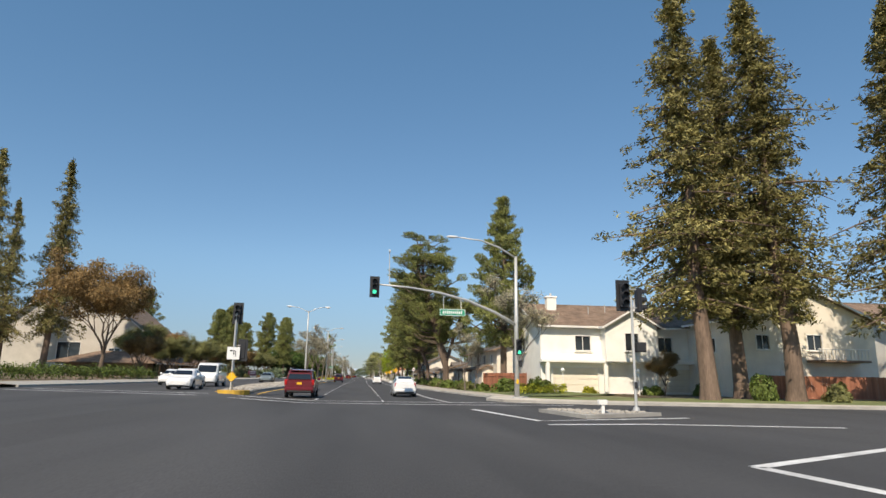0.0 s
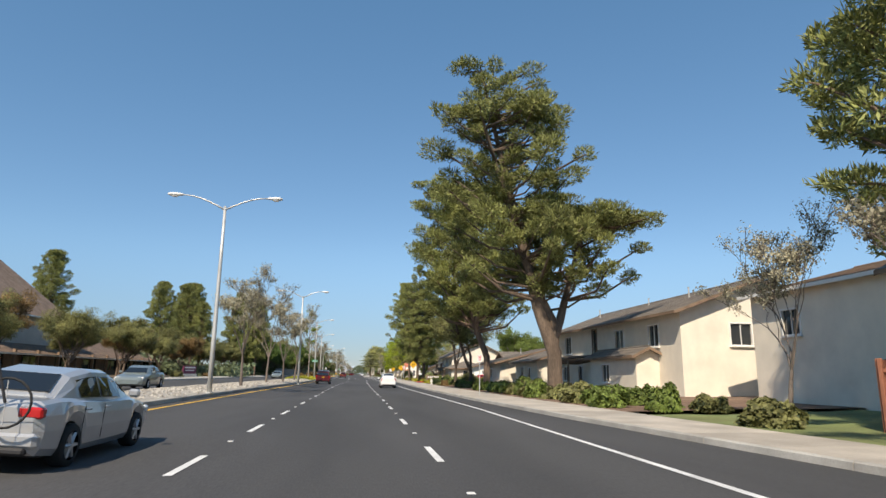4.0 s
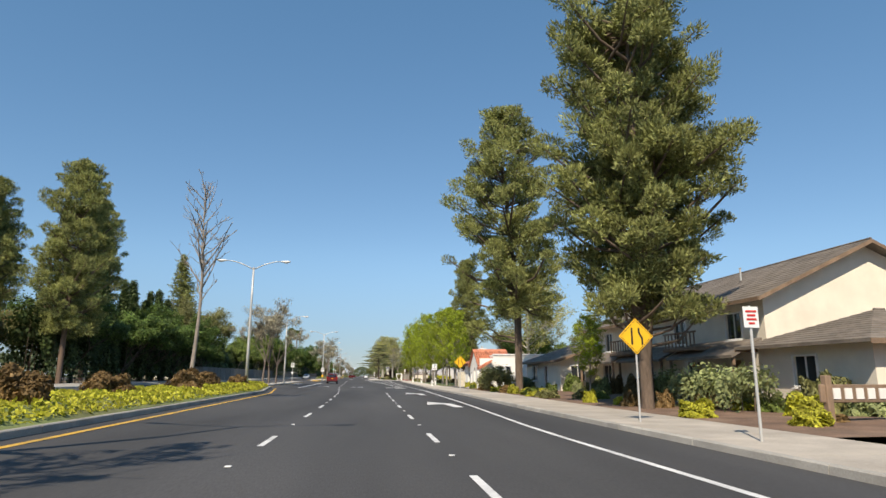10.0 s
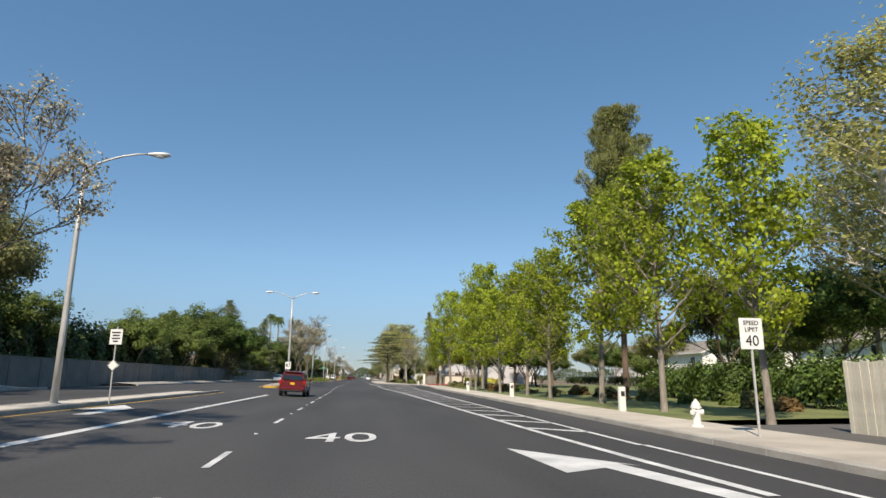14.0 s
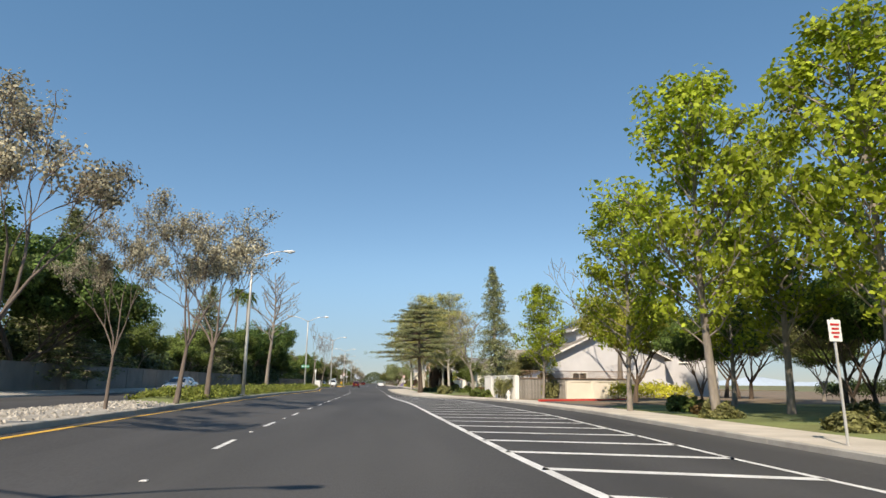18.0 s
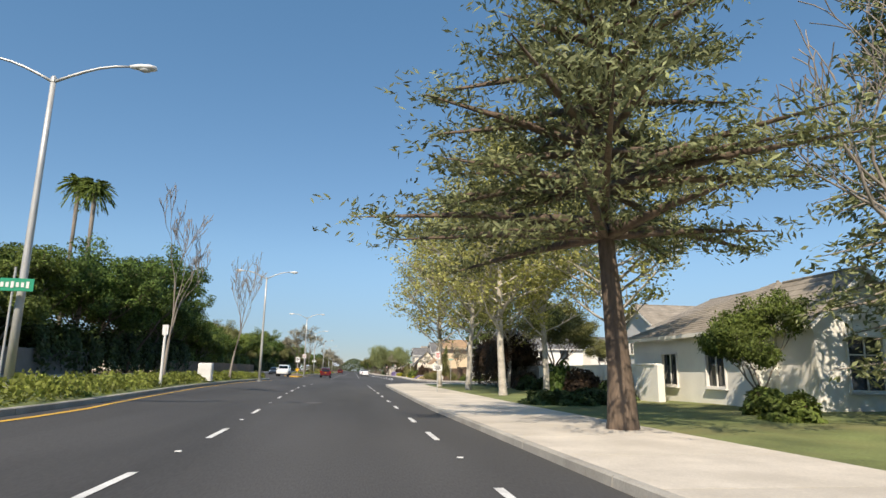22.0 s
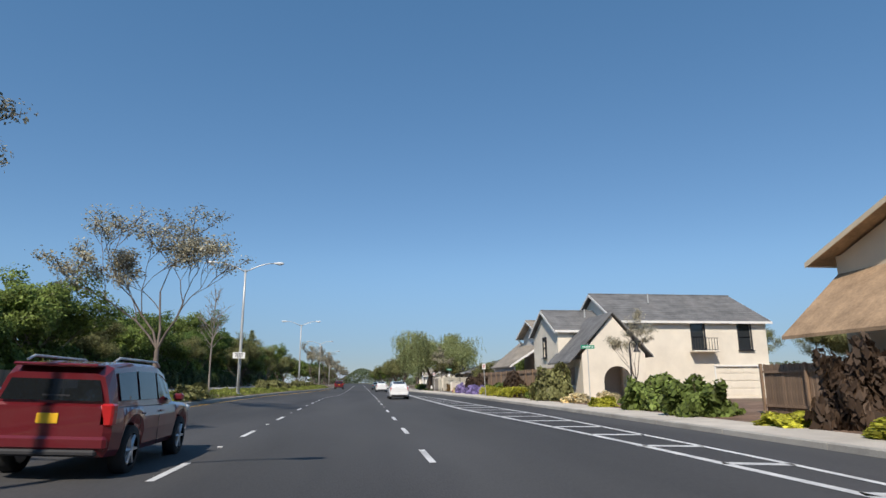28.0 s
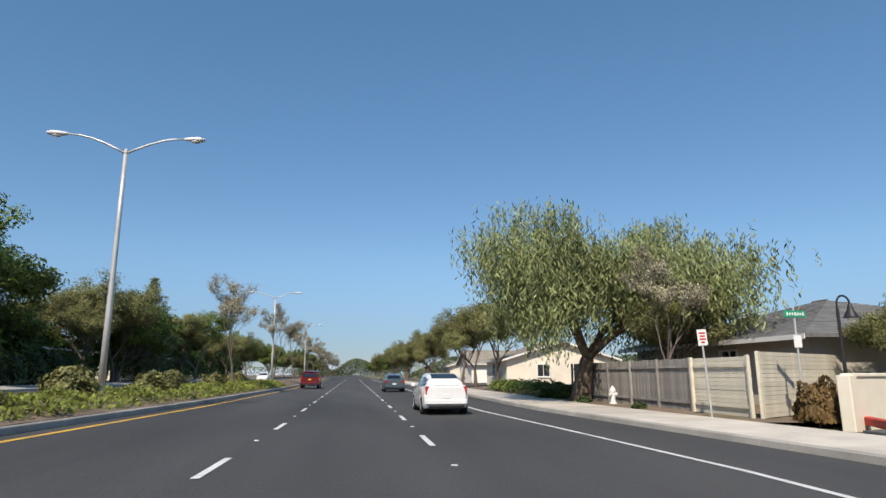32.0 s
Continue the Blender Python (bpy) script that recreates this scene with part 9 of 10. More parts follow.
# yellow painted noses of the median
for x, y, z in ((-7.7, 39.6, gz(-7.7)), (-8.9, 283.6, gz(-8.9)), (-8.3, 456.0, gz(-8.3))):
    k = Kit()
    pts = [(0.95 * math.cos(a), 1.5 * math.sin(a)) for a in [math.pi + math.pi * i / 10 for i in range(11)]]
    k.poly([(px, py, -0.08) for px, py in pts], (0, 0, 0.27))
    tagged(part("median_nose", k, M["yellow_line"], at=pose(x, y + 0.6, z)), "rounded median end painted yellow", "median nose", kind="structure")


# ---- hydrants, posts, bins ----
def hydrant(x, y, mat="trim", label="white fire hydrant on the pavement"):
    e = thing("fire_hydrant", pose(x, y, 0.14), label, "fire hydrant", "fire hydrants")
    part("barrel", Kit().tube([(0, 0, 0), (0, 0, 0.06), (0, 0, 0.07), (0, 0, 0.5), (0, 0, 0.52), (0, 0, 0.58)], [0.17, 0.17, 0.11, 0.11, 0.15, 0.15], 12), M[mat], e)
    part("bonnet", Kit().tube([(0, 0, 0.58), (0, 0, 0.66), (0, 0, 0.72), (0, 0, 0.78)], [0.13, 0.11, 0.06, 0.03], 12), M[mat], e)
    for a in (90, 210, 330):
        c, s = math.cos(radians(a)), math.sin(radians(a))
        part("outlet", Kit().tube([(0.08 * c, 0.08 * s, 0.42), (0.2 * c, 0.2 * s, 0.42)], [0.07, 0.075], 8), M[mat], e)


hydrant(10.2, 138.6)
hydrant(9.5, 235.2)
hydrant(11.1, 339.2)
hydrant(13.6, 453.6)
hydrant(11.4, 562.5)
for x, y in ((10.9, 243.5), (10.7, 262), (10.8, 281)):
    e = thing("utility_pillar", pose(x, y, 0.14), "short white plastic utility pillar on the lawn edge", "utility pillar", "utility pillars")
    part("pillar", Kit().box((0, 0, 0.5), (0.28, 0.22, 1.0), bev=0.03), M["trim"], e)
    part("plate", Kit().box((0, -0.115, 0.72), (0.16, 0.01, 0.2)), M["plastic"], e)
e = thing("utility_cabinet", pose(-9.8, 404, gz(-9.8) + 0.3), "pale green utility cabinet on the median", "cabinet", "street furniture")
part("body", Kit().box((0, 0, 0.55), (0.9, 0.6, 1.2), bev=0.04), M["lamp_head"], e)
part("door", Kit().box((0, -0.31, 0.58), (0.78, 0.02, 1.0), bev=0.005), M["lamp_head"], e)
e = thing("wheeled_bin", pose(14.6, 508.8, 0.2, 0, 0, 20), "dark green wheeled refuse bin beside the house", "bin", "bins")
part("tub", Kit().poly([(-0.24, -0.28, 0.05), (0.24, -0.28, 0.05), (0.3, -0.34, 1.0), (-0.3, -0.34, 1.0)], (0, 0.64, 0)), M["leaf_dark"], e)
part("lid", Kit().box((0, 0, 1.03), (0.66, 0.72, 0.07), bev=0.02), M["plastic"], e)


def post_lantern(x, y, h=3.6, label="black crook lamp post with a bell shade"):
    e = thing("lamp_post", pose(x, y, 0.15), label, "lamp post", "garden lamp posts")
    part("base", Kit().tube([(0, 0, -0.02), (0, 0, 0.3), (0, 0, 0.4)], [0.14, 0.12, 0.06], 10), M["black"], e)
    part("pole", Kit().tube([(0, 0, 0.3), (0, 0, h - 0.4)], [0.055, 0.045], 8), M["black"], e)
    part("crook", Kit().tube([(0, 0, h - 0.45)] + [(0.22 - 0.22 * math.cos(a), 0, h - 0.25 + 0.25 * math.sin(a)) for a in [math.pi * i / 7 for i in range(8)]], 0.03, 6), M["black"], e)
    part("shade", Kit().tube([(0.44, 0, h - 0.25), (0.44, 0, h - 0.42), (0.44, 0, h - 0.62), (0.44, 0, h - 0.66)], [0.05, 0.09, 0.2, 0.23], 12), M["black"], e)


post_lantern(14.4, 552.6)
post_lantern(15.6, 498.0)
for x, y in ((17.6, 52.6), (24.5, 52.4), (14.4, 121.8), (15.2, 212)):
    e = thing("globe_lamp", pose(x, y, 0.18), "garden lamp with a white glass globe", "lamp", "garden globe lamps")
    part("pole", Kit().tube([(0, 0, -0.05), (0, 0, 1.9)], 0.04, 8), M["trim"] if y < 60 else M["black"], e)
    part("globe", Kit().ball((0, 0, 2.05), 0.19, 12, 8), M["lamp_head"], e, "white glass globe", smooth=True)
# timber entrance sign of the court: raised name left as plain blocks
e = thing("entrance_sign", pose(14.6, 169.2, 0.15, 0, 0, 4), "timber entrance sign with pale raised letters", "sign", "entrance signs")
for dx in (-1.6, 1.6):
    part("post", Kit().box((dx, 0, 0.65), (0.2, 0.2, 1.4), bev=0.02), M["wood"], e)
part("board", Kit().box((0, 0, 0.85), (3.7, 0.1, 0.5), bev=0.02), M["wood"], e)
k = Kit()
for i in range(8):
    k.box((-1.35 + i * 0.385, -0.06, 0.85), (0.24, 0.03, 0.3))
part("lettering", k, M["trim"], e)
e = thing("entrance_sign", pose(-25.0, 150, 0.7, 0, 0, 70), "maroon and white office sign on the far lawn", "sign", "entrance signs")
part("plinth", Kit().box((0, 0, 0.2), (3.4, 0.4, 0.5), bev=0.03), M["stucco_cream"], e)
part("board", Kit().box((0, 0, 1.0), (3.2, 0.2, 1.2), bev=0.03), M["sign_maroon"], e)
part("lettering", Kit().box((0, -0.11, 1.35), (2.6, 0.02, 0.22)).box((0, -0.11, 0.95), (2.2, 0.02, 0.14)), M["trim"], e)
# red painted kerbs
for pts in ([(9.9, 157.2), (12.0, 158.2), (14.0, 158.4)], [(12.4, 334.5), (14.5, 335.6), (20, 337.2), (27, 339.0)], [(12.8, 549.5), (13.8, 551.6), (16.5, 552.4), (22, 552.6)]):
    k = Kit()
    for (xa, ya), (xb, yb) in zip(pts, pts[1:]):
        ang = math.degrees(math.atan2(yb - ya, xb - xa))
        k.box(((xa + xb) / 2, (ya + yb) / 2, 0.2), (math.hypot(xb - xa, yb - ya) + 0.05, 0.2, 0.22), rz=ang, bev=0.02)
    tagged(part("red_kerb", k, M["red_paint"]), "kerb painted red beside the drive", "kerb", kind="structure")
# a bicycle carried behind the silver car at the junction
e = thing("bicycle", pose(-5.2, 61.75, gz(-5.2) + 0.62, 0, 0, 0), "bicycle on a rack behind the silver car", "bicycle")
for dx in (-0.5, 0.5):
    w = Kit().tube([(dx + 0.33 * math.cos(t * 0.3307), 0, 0.33 + 0.33 * math.sin(t * 0.3307)) for t in range(20)], 0.018, 5)
    wh = part("wheel", w, M["rubber"], e)
    part("wheel_spider", Kit().tube([(dx - 0.3, 0, 0.33), (dx + 0.3, 0, 0.33)], 0.006, 4).tube([(dx, 0, 0.03), (dx, 0, 0.63)], 0.006, 4), M["steel"], wh)
part("frame", Kit().tube([(-0.5, 0, 0.33), (-0.1, 0, 0.75), (0.35, 0, 0.8), (0.0, 0, 0.3), (-0.1, 0, 0.75)], 0.02, 6).tube([(0.5, 0, 0.33), (0.33, 0, 0.9)], 0.02, 6), M["plastic"], e)
part("saddle", Kit().box((-0.15, 0, 0.92), (0.25, 0.12, 0.06), bev=0.02), M["plastic"], e)
part("rack", Kit().tube([(0, 0.05, 0.35), (0, 0.35, 0.3)], 0.02, 6), M["steel"], e)


# ---- cars ----
def loft(k, sections):
    """Rings of equal count joined into a closed skin."""
    n = len(sections[0])
    o = len(k.v)
    for s in sections:
        k.v.extend(s)
    for i in range(len(sections) - 1):
        for j in range(n):
            a, b = o + i * n + j, o + i * n + (j + 1) % n
            k.f.append((a, b, b + n, a + n))
    k.f.append(tuple(o + j for j in range(n))[::-1])
    k.f.append(tuple(o + (len(sections) - 1) * n + j for j in range(n)))


def car_ring(y, w, z0, z1, tuck=0.06):
    """One cross-section of the lower body: half width w, from sill z0 to deck z1."""
    half = [(w - tuck * 1.3, z0), (w - tuck * 0.4, z0 + 0.10), (w, z0 + (z1 - z0) * 0.45), (w - 0.015, z0 + (z1 - z0) * 0.72), (w - tuck, z1 - 0.05), (w - tuck * 2.2, z1)]
    return [(x, y, z) for x, z in half] + [(-x, y, z) for x, z in half[::-1]]


CARS = dict(
    # length, half width, body stations (y, half width, sill, deck), cabin stations (y, half width bottom, half width top, bottom, top), wheel radius, wheel y
    hatch=(4.45, 0.865, [(0.0, 0.70, 0.32, 0.98), (0.10, 0.80, 0.26, 1.05), (0.45, 0.855, 0.20, 1.04), (1.3, 0.865, 0.18, 0.97), (2.4, 0.865, 0.18, 0.94), (3.2, 0.86, 0.18, 0.93), (3.85, 0.84, 0.20, 0.84), (4.25, 0.76, 0.24, 0.70), (4.45, 0.55, 0.32, 0.55)],
           [(0.06, 0.66, 0.50, 1.03, 1.08), (0.42, 0.74, 0.54, 1.02, 1.28), (1.1, 0.79, 0.57, 0.96, 1.45), (2.1, 0.80, 0.58, 0.93, 1.49), (2.75, 0.80, 0.57, 0.92, 1.40), (3.75, 0.74, 0.62, 0.86, 0.90)], 0.31, (0.78, 3.48)),
    suv=(4.80, 0.96, [(0.0, 0.82, 0.42, 1.10), (0.08, 0.92, 0.36, 1.14), (0.5, 0.955, 0.34, 1.13), (1.4, 0.96, 0.34, 1.12), (2.6, 0.96, 0.34, 1.10), (3.4, 0.95, 0.34, 1.09), (4.3, 0.93, 0.36, 1.04), (4.68, 0.86, 0.40, 0.96), (4.80, 0.72, 0.46, 0.80)],
         [(0.10, 0.84, 0.68, 1.12, 1.60), (0.34, 0.87, 0.71, 1.12, 1.74), (1.2, 0.89, 0.73, 1.11, 1.80), (2.4, 0.89, 0.73, 1.10, 1.79), (2.95, 0.88, 0.71, 1.09, 1.66), (3.55, 0.84, 0.70, 1.07, 1.12)], 0.39, (0.95, 3.75)),
    sedan=(4.70, 0.90, [(0.0, 0.74, 0.34, 0.90), (0.10, 0.85, 0.26, 1.00), (0.5, 0.89, 0.22, 1.03), (1.2, 0.90, 0.20, 1.00), (2.4, 0.90, 0.20, 0.96), (3.3, 0.89, 0.20, 0.95), (4.2, 0.86, 0.22, 0.84), (4.58, 0.78, 0.26, 0.72), (4.70, 0.60, 0.34, 0.58)],
           [(0.62, 0.72, 0.60, 1.01, 1.05), (1.15, 0.79, 0.58, 0.99, 1.36), (1.8, 0.81, 0.60, 0.97, 1.45), (2.5, 0.81, 0.60, 0.95, 1.43), (2.95, 0.80, 0.59, 0.94, 1.30), (3.6, 0.76, 0.64, 0.92, 0.96)], 0.32, (0.95, 3.75)),
    van=(5.4, 1.0, [(0.0, 0.90, 0.45, 1.15), (0.06, 0.97, 0.38, 1.2), (0.6, 1.0, 0.34, 1.2), (2.5, 1.0, 0.34, 1.2), (4.1, 0.99, 0.34, 1.18), (4.8, 0.96, 0.36, 1.08), (5.3, 0.90, 0.4, 0.98), (5.4, 0.76, 0.46, 0.8)],
         [(0.04, 0.93, 0.80, 1.18, 1.95), (0.3, 0.96, 0.83, 1.18, 2.02), (2.0, 0.97, 0.84, 1.18, 2.05), (3.7, 0.97, 0.83, 1.18, 2.02), (4.15, 0.95, 0.80, 1.16, 1.85), (4.75, 0.90, 0.78, 1.08, 1.14)], 0.36, (1.0, 4.35)),
)


def car(kind, m, mat, label, group="traffic on the avenue", extra=None):
    length, hw, body, cabin, wr, wy = CARS[kind]
    e = thing("suv" if kind == "suv" else "van" if kind == "van" else "car", m, label, "car" if kind != "van" else "van", group)
    k = Kit()
    rings = [car_ring(y, w, a, b) for y, w, a, b in body]
    # cut wheel arches by lifting the sill
    fine = []
    ys = sorted({*[b[0] for b in body], *[wy_ + d for wy_ in wy for d in (-wr * 1.25, -wr * 0.9, -wr * 0.4, 0, wr * 0.4, wr * 0.9, wr * 1.25)]})
    for y in ys:
        w = float(np.interp(y, [b[0] for b in body], [b[1] for b in body]))
        a = float(np.interp(y, [b[0] for b in body], [b[2] for b in body]))
        b_ = float(np.interp(y, [b[0] for b in body], [b[3] for b in body]))
        for c in wy:
            d = abs(y - c)
            if d < wr * 1.2:
                a = max(a, math.sqrt(max(0, (wr * 1.2) ** 2 - d * d)) + wr * 0.92 if d < wr * 1.2 else a)
        a = min(a, b_ - 0.2)
        fine.append(car_ring(y, w, a, b_))
    loft(k, fine)
    part("body", k, M[mat], e, smooth=False)
    # cabin: painted shell, then glass set just proud of it
    k = Kit()
    secs = []
    for y, wb, wt, zb, zt in cabin:
        secs.append([(wb, y, zb - 0.03), (wb * 0.55 + wt * 0.45, y, zb + (zt - zb) * 0.5), (wt + 0.02, y, zt - 0.05), (wt - 0.10, y, zt),
                     (-wt + 0.10, y, zt), (-wt - 0.02, y, zt - 0.05), (-wb * 0.55 - wt * 0.45, y, zb + (zt - zb) * 0.5), (-wb, y, zb - 0.03)])
    loft(k, secs)
    part("cabin", k, M[mat], e)

    def at_cab(y):
        return [float(np.interp(y, [c[0] for c in cabin], [c[i] for c in cabin])) for i in (1, 2, 3, 4)]

    def glazed(name, pts, lbl="dark tinted glass"):
        kk = Kit()
        c = sum((Vector(p) for p in pts), Vector()) / len(pts)
        nrm = (Vector(pts[1]) - Vector(pts[0])).cross(Vector(pts[2]) - Vector(pts[0])).normalized()
        if nrm.dot(c - Vector((0, length / 2, 0.8))) < 0:
            nrm = -nrm
        kk.poly([Vector(p) + nrm * 0.004 for p in pts], tuple(nrm * 0.012))
        part(name, kk, M["car_glass"], e, lbl)
    n = len(cabin)
    # side windows, front to rear, with pillars left between
    spans = dict(hatch=[(0.62, 1.30), (1.38, 2.28), (2.36, 3.15)], suv=[(0.42, 1.15), (1.25, 2.15), (2.25, 3.05)], sedan=[(1.25, 1.95), (2.03, 2.85)], van=[(0.4, 1.9), (2.05, 3.0), (3.1, 4.15)])[kind]
    for a, b in spans:
        for sg in (1, -1):
            pts = []
            mid = (a + b) / 2
            for y, lo in ((a, 1), (mid, 1), (b, 1), (b, 0), (mid, 0), (a, 0)):
                wb, wt, zb, zt = at_cab(y)
                f = 0.12 if lo else 0.86
                xx = wb + (wt + 0.02 - wb) * f + 0.012
                pts.append((sg * xx, y, zb + (zt - 0.05 - zb) * f))
            glazed("side_window", pts)
    # windscreen and rear glass
    wb, wt, zb, zt = cabin[-1][1:]
    wb2, wt2, zb2, zt2 = cabin[-2][1:]
    y1, y2 = cabin[-1][0], cabin[-2][0]
    L = lambda a, b, f: a + (b - a) * f
    glazed("windscreen", [(-L(wt, wt2, .1), L(y1, y2, .1), L(zt, zt2, .1) + .01), (L(wt, wt2, .1), L(y1, y2, .1), L(zt, zt2, .1) + .01), (L(wt, wt2, .92) - 0.06, L(y1, y2, .92), L(zt, zt2, .92) + .01), (-L(wt, wt2, .92) + 0.06, L(y1, y2, .92), L(zt, zt2, .92) + .01)])
    if kind in ("suv", "van"):
        _, wbr, wtr, zbr, ztr = cabin[0]
        glazed("rear_window", [(-wbr + 0.10, 0.06, zbr + 0.06), (wbr - 0.10, 0.06, zbr + 0.06), (wtr - 0.04, 0.10, ztr - 0.10), (-wtr + 0.04, 0.10, ztr - 0.10)])
        part("rear_spoiler", Kit().box((0, 0.16, cabin[1][4] - 0.02), (wtr * 1.8, 0.34, 0.05), bev=0.02), M[mat], e)
    else:
        i0, i1 = (0, 2) if kind == "hatch" else (0, 1)
        a, b = cabin[i0], cabin[i1]
        mid = cabin[1]
        if kind == "hatch":
            glazed("rear_window", [(-mid[2] + .05, mid[0] + .02, mid[4] + .006), (mid[2] - .05, mid[0] + .02, mid[4] + .006), (b[2] - .10, b[0] - .1, L(mid[4], b[4], .88) + .006), (-b[2] + .10, b[0] - .1, L(mid[4], b[4], .88) + .006)])
            glazed("lower_rear_window", [(-0.52, 0.02, 0.90), (0.52, 0.02, 0.90), (0.50, 0.07, 1.02), (-0.50, 0.07, 1.02)])
            part("rear_spoiler", Kit().box((0, mid[0] - 0.08, mid[4] - 0.12), (1.15, 0.16, 0.045), bev=0.015), M[mat], e)
        else:
            glazed("rear_window", [(-L(a[2], b[2], .12) + .06, L(a[0], b[0], .12), L(a[4], b[4], .12) + .008), (L(a[2], b[2], .12) - .06, L(a[0], b[0], .12), L(a[4], b[4], .12) + .008),
                                   (b[2] - .10, L(a[0], b[0], .92), L(a[4], b[4], .92) + .008), (-b[2] + .10, L(a[0], b[0], .92), L(a[4], b[4], .92) + .008)])
    # wheels
    for y in wy:
        for sg in (1, -1):
            t = Kit()
            x0, x1 = sg * (hw - 0.24), sg * (hw - 0.005)
            prof = [(x0, wr * 0.6), (x0, wr * 0.96), (x0 + sg * 0.03, wr), (x1 - sg * 0.03, wr), (x1, wr * 0.95), (x1, wr * 0.68)]
            ns = 18
            for xx, rr in prof:
                for i in range(ns):
                    a = 2 * math.pi * i / ns
                    t.v.append((xx, y + rr * math.cos(a), wr + rr * math.sin(a)))
            for i in range(len(prof) - 1):
                for j in range(ns):
                    t.f.append((i * ns + j, i * ns + (j + 1) % ns, (i + 1) * ns + (j + 1) % ns, (i + 1) * ns + j))
            w = part("wheel", t, M["rubber"], e, "black rubber tyre", smooth=True)
            rim = Kit().tube([(x0, y, wr), (x1 - sg * 0.05, y, wr)], [wr * 0.66, wr * 0.66], 16)
            for i in range(6):
                a = 2 * math.pi * i / 6
                rim.tube([(x1 - sg * 0.03, y, wr), (x1 - sg * 0.02, y + wr * 0.64 * math.cos(a), wr + wr * 0.64 * math.sin(a))], [0.045, 0.03], 5)
            part("rim", rim, M["alloy"], w, "alloy wheel rim")
    # lamps, bumpers, plate, mirrors, handles
    rb, rd = body[1][1], body[1][3]
    for sg in (1, -1):
        if kind == "hatch":
            part("tail_lamp", Kit().box((sg * 0.68, 0.10, 0.86), (0.16, 0.16, 0.30), bev=0.03), M["tail"], e, "red tail lamp")
        elif kind == "suv":
            part("tail_lamp", Kit().box((sg * 0.83, 0.10, 0.98), (0.20, 0.20, 0.34), bev=0.03), M["tail"], e, "red tail lamp")
        elif kind == "van":
            part("tail_lamp", Kit().box((sg * 0.88, 0.04, 1.0), (0.14, 0.08, 0.5), bev=0.02), M["tail"], e, "red tail lamp")
        else:
            part("tail_lamp", Kit().box((sg * 0.66, 0.06, 0.84), (0.34, 0.14, 0.16), bev=0.03), M["tail"], e, "red tail lamp")
        part("head_lamp", Kit().box((sg * (hw - 0.27), length - 0.24, body[-2][3] - 0.05), (0.36, 0.22, 0.16), bev=0.04), M["head"], e, "clear head lamp")
        part("mirror", Kit().box((sg * (hw + 0.06), cabin[-2][0] + 0.15, cabin[-2][3] + 0.10), (0.20, 0.12, 0.15), bev=0.04), M[mat], e)
        for a, b in spans[-2:]:
            part("door_handle", Kit().box((sg * (hw - 0.012), a + 0.1, body[3][3] - 0.16), (0.03, 0.20, 0.035), bev=0.01), M[mat], e)
        for a, b in spans[-2:]:
            part("door_seam", Kit().box((sg * (hw - 0.004), a - 0.04, 0.62), (0.006, 0.012, 0.55)), M["plastic"], e)
    part("rear_bumper", Kit().box((0, 0.05, body[1][2] + 0.20), (2 * rb - 0.06, 0.18, 0.22), bev=0.05), M[mat], e)
    part("bumper_trim", Kit().box((0, 0.02, body[1][2] + 0.06), (2 * rb - 0.3, 0.16, 0.10), bev=0.03), M["plastic"], e)
    part("front_grille", Kit().box((0, length - 0.06, body[-2][2] + 0.26), (0.9, 0.10, 0.16), bev=0.02), M["plastic"], e)
    part("number_plate", Kit().box((0, -0.005 if kind != "suv" else 0.0, 0.66 if kind != "suv" else 0.92), (0.31, 0.03, 0.15), bev=0.005), M["sign_white"] if kind != "suv" else M["sign_yellow"], e, "blank rear number plate")
    part("tailgate_seam", Kit().box((0, 0.085, body[1][2] + 0.34), (2 * rb - 0.2, 0.012, 0.012)), M["plastic"], e)
    part("underbody", Kit().box((0, length / 2, body[3][2] + 0.10), (2 * hw - 0.35, length - 0.7, 0.22), bev=0.04), M["plastic"], e)
    if kind == "suv":
        for sg in (1, -1):
            part("roof_rail", Kit().tube([(sg * 0.66, 0.5, 1.79), (sg * 0.66, 0.7, 1.86), (sg * 0.66, 2.6, 1.85), (sg * 0.66, 2.8, 1.77)], 0.022, 6), M["steel"], e)
        part("rear_wiper", Kit().box((0.05, 0.06, 1.26), (0.4, 0.02, 0.02)), M["plastic"], e)
        part("chrome_bar", Kit().box((0, 0.06, 1.06), (0.6, 0.03, 0.05), bev=0.01), M["alloy"], e, "chrome handle bar")
    return e


def place(x, y, heading=0.0):
    """Rear bumper at (x, y); heading 0 drives along the avenue away from the start."""
    return pose(x, y, gz(x) + 0.005, 0, math.degrees(math.atan2(gz(x - 0.5) - gz(x + 0.5), 1.0)) * (1 if abs(heading) < 90 else -1), heading)


# traffic at the junction
car("suv", place(-3.8, 40.5), "car_red", "maroon sport utility car with roof rails and a yellow plate")
car("hatch", place(3.3, 45.5), "car_white", "white hatchback with a split rear window")
car("sedan", place(-5.2, 62.0), "car_silver", "silver saloon car beside the median")
car("sedan", place(-12.4, 49.0, 182), "car_white", "white saloon car on the far carriageway")
car("sedan", place(-17.5, 64.0, 182), "car_white", "white saloon car on the far carriageway")
car("van", place(-13.4, 61.0, 182), "car_white", "white delivery van waiting on the far side")
car("sedan", place(-25.5, 45.0, 150), "car_dark", "dark blue car turning on the far side")
car("sedan", place(-13.5, 96.0, 182), "car_grey", "grey-green saloon on the far carriageway")
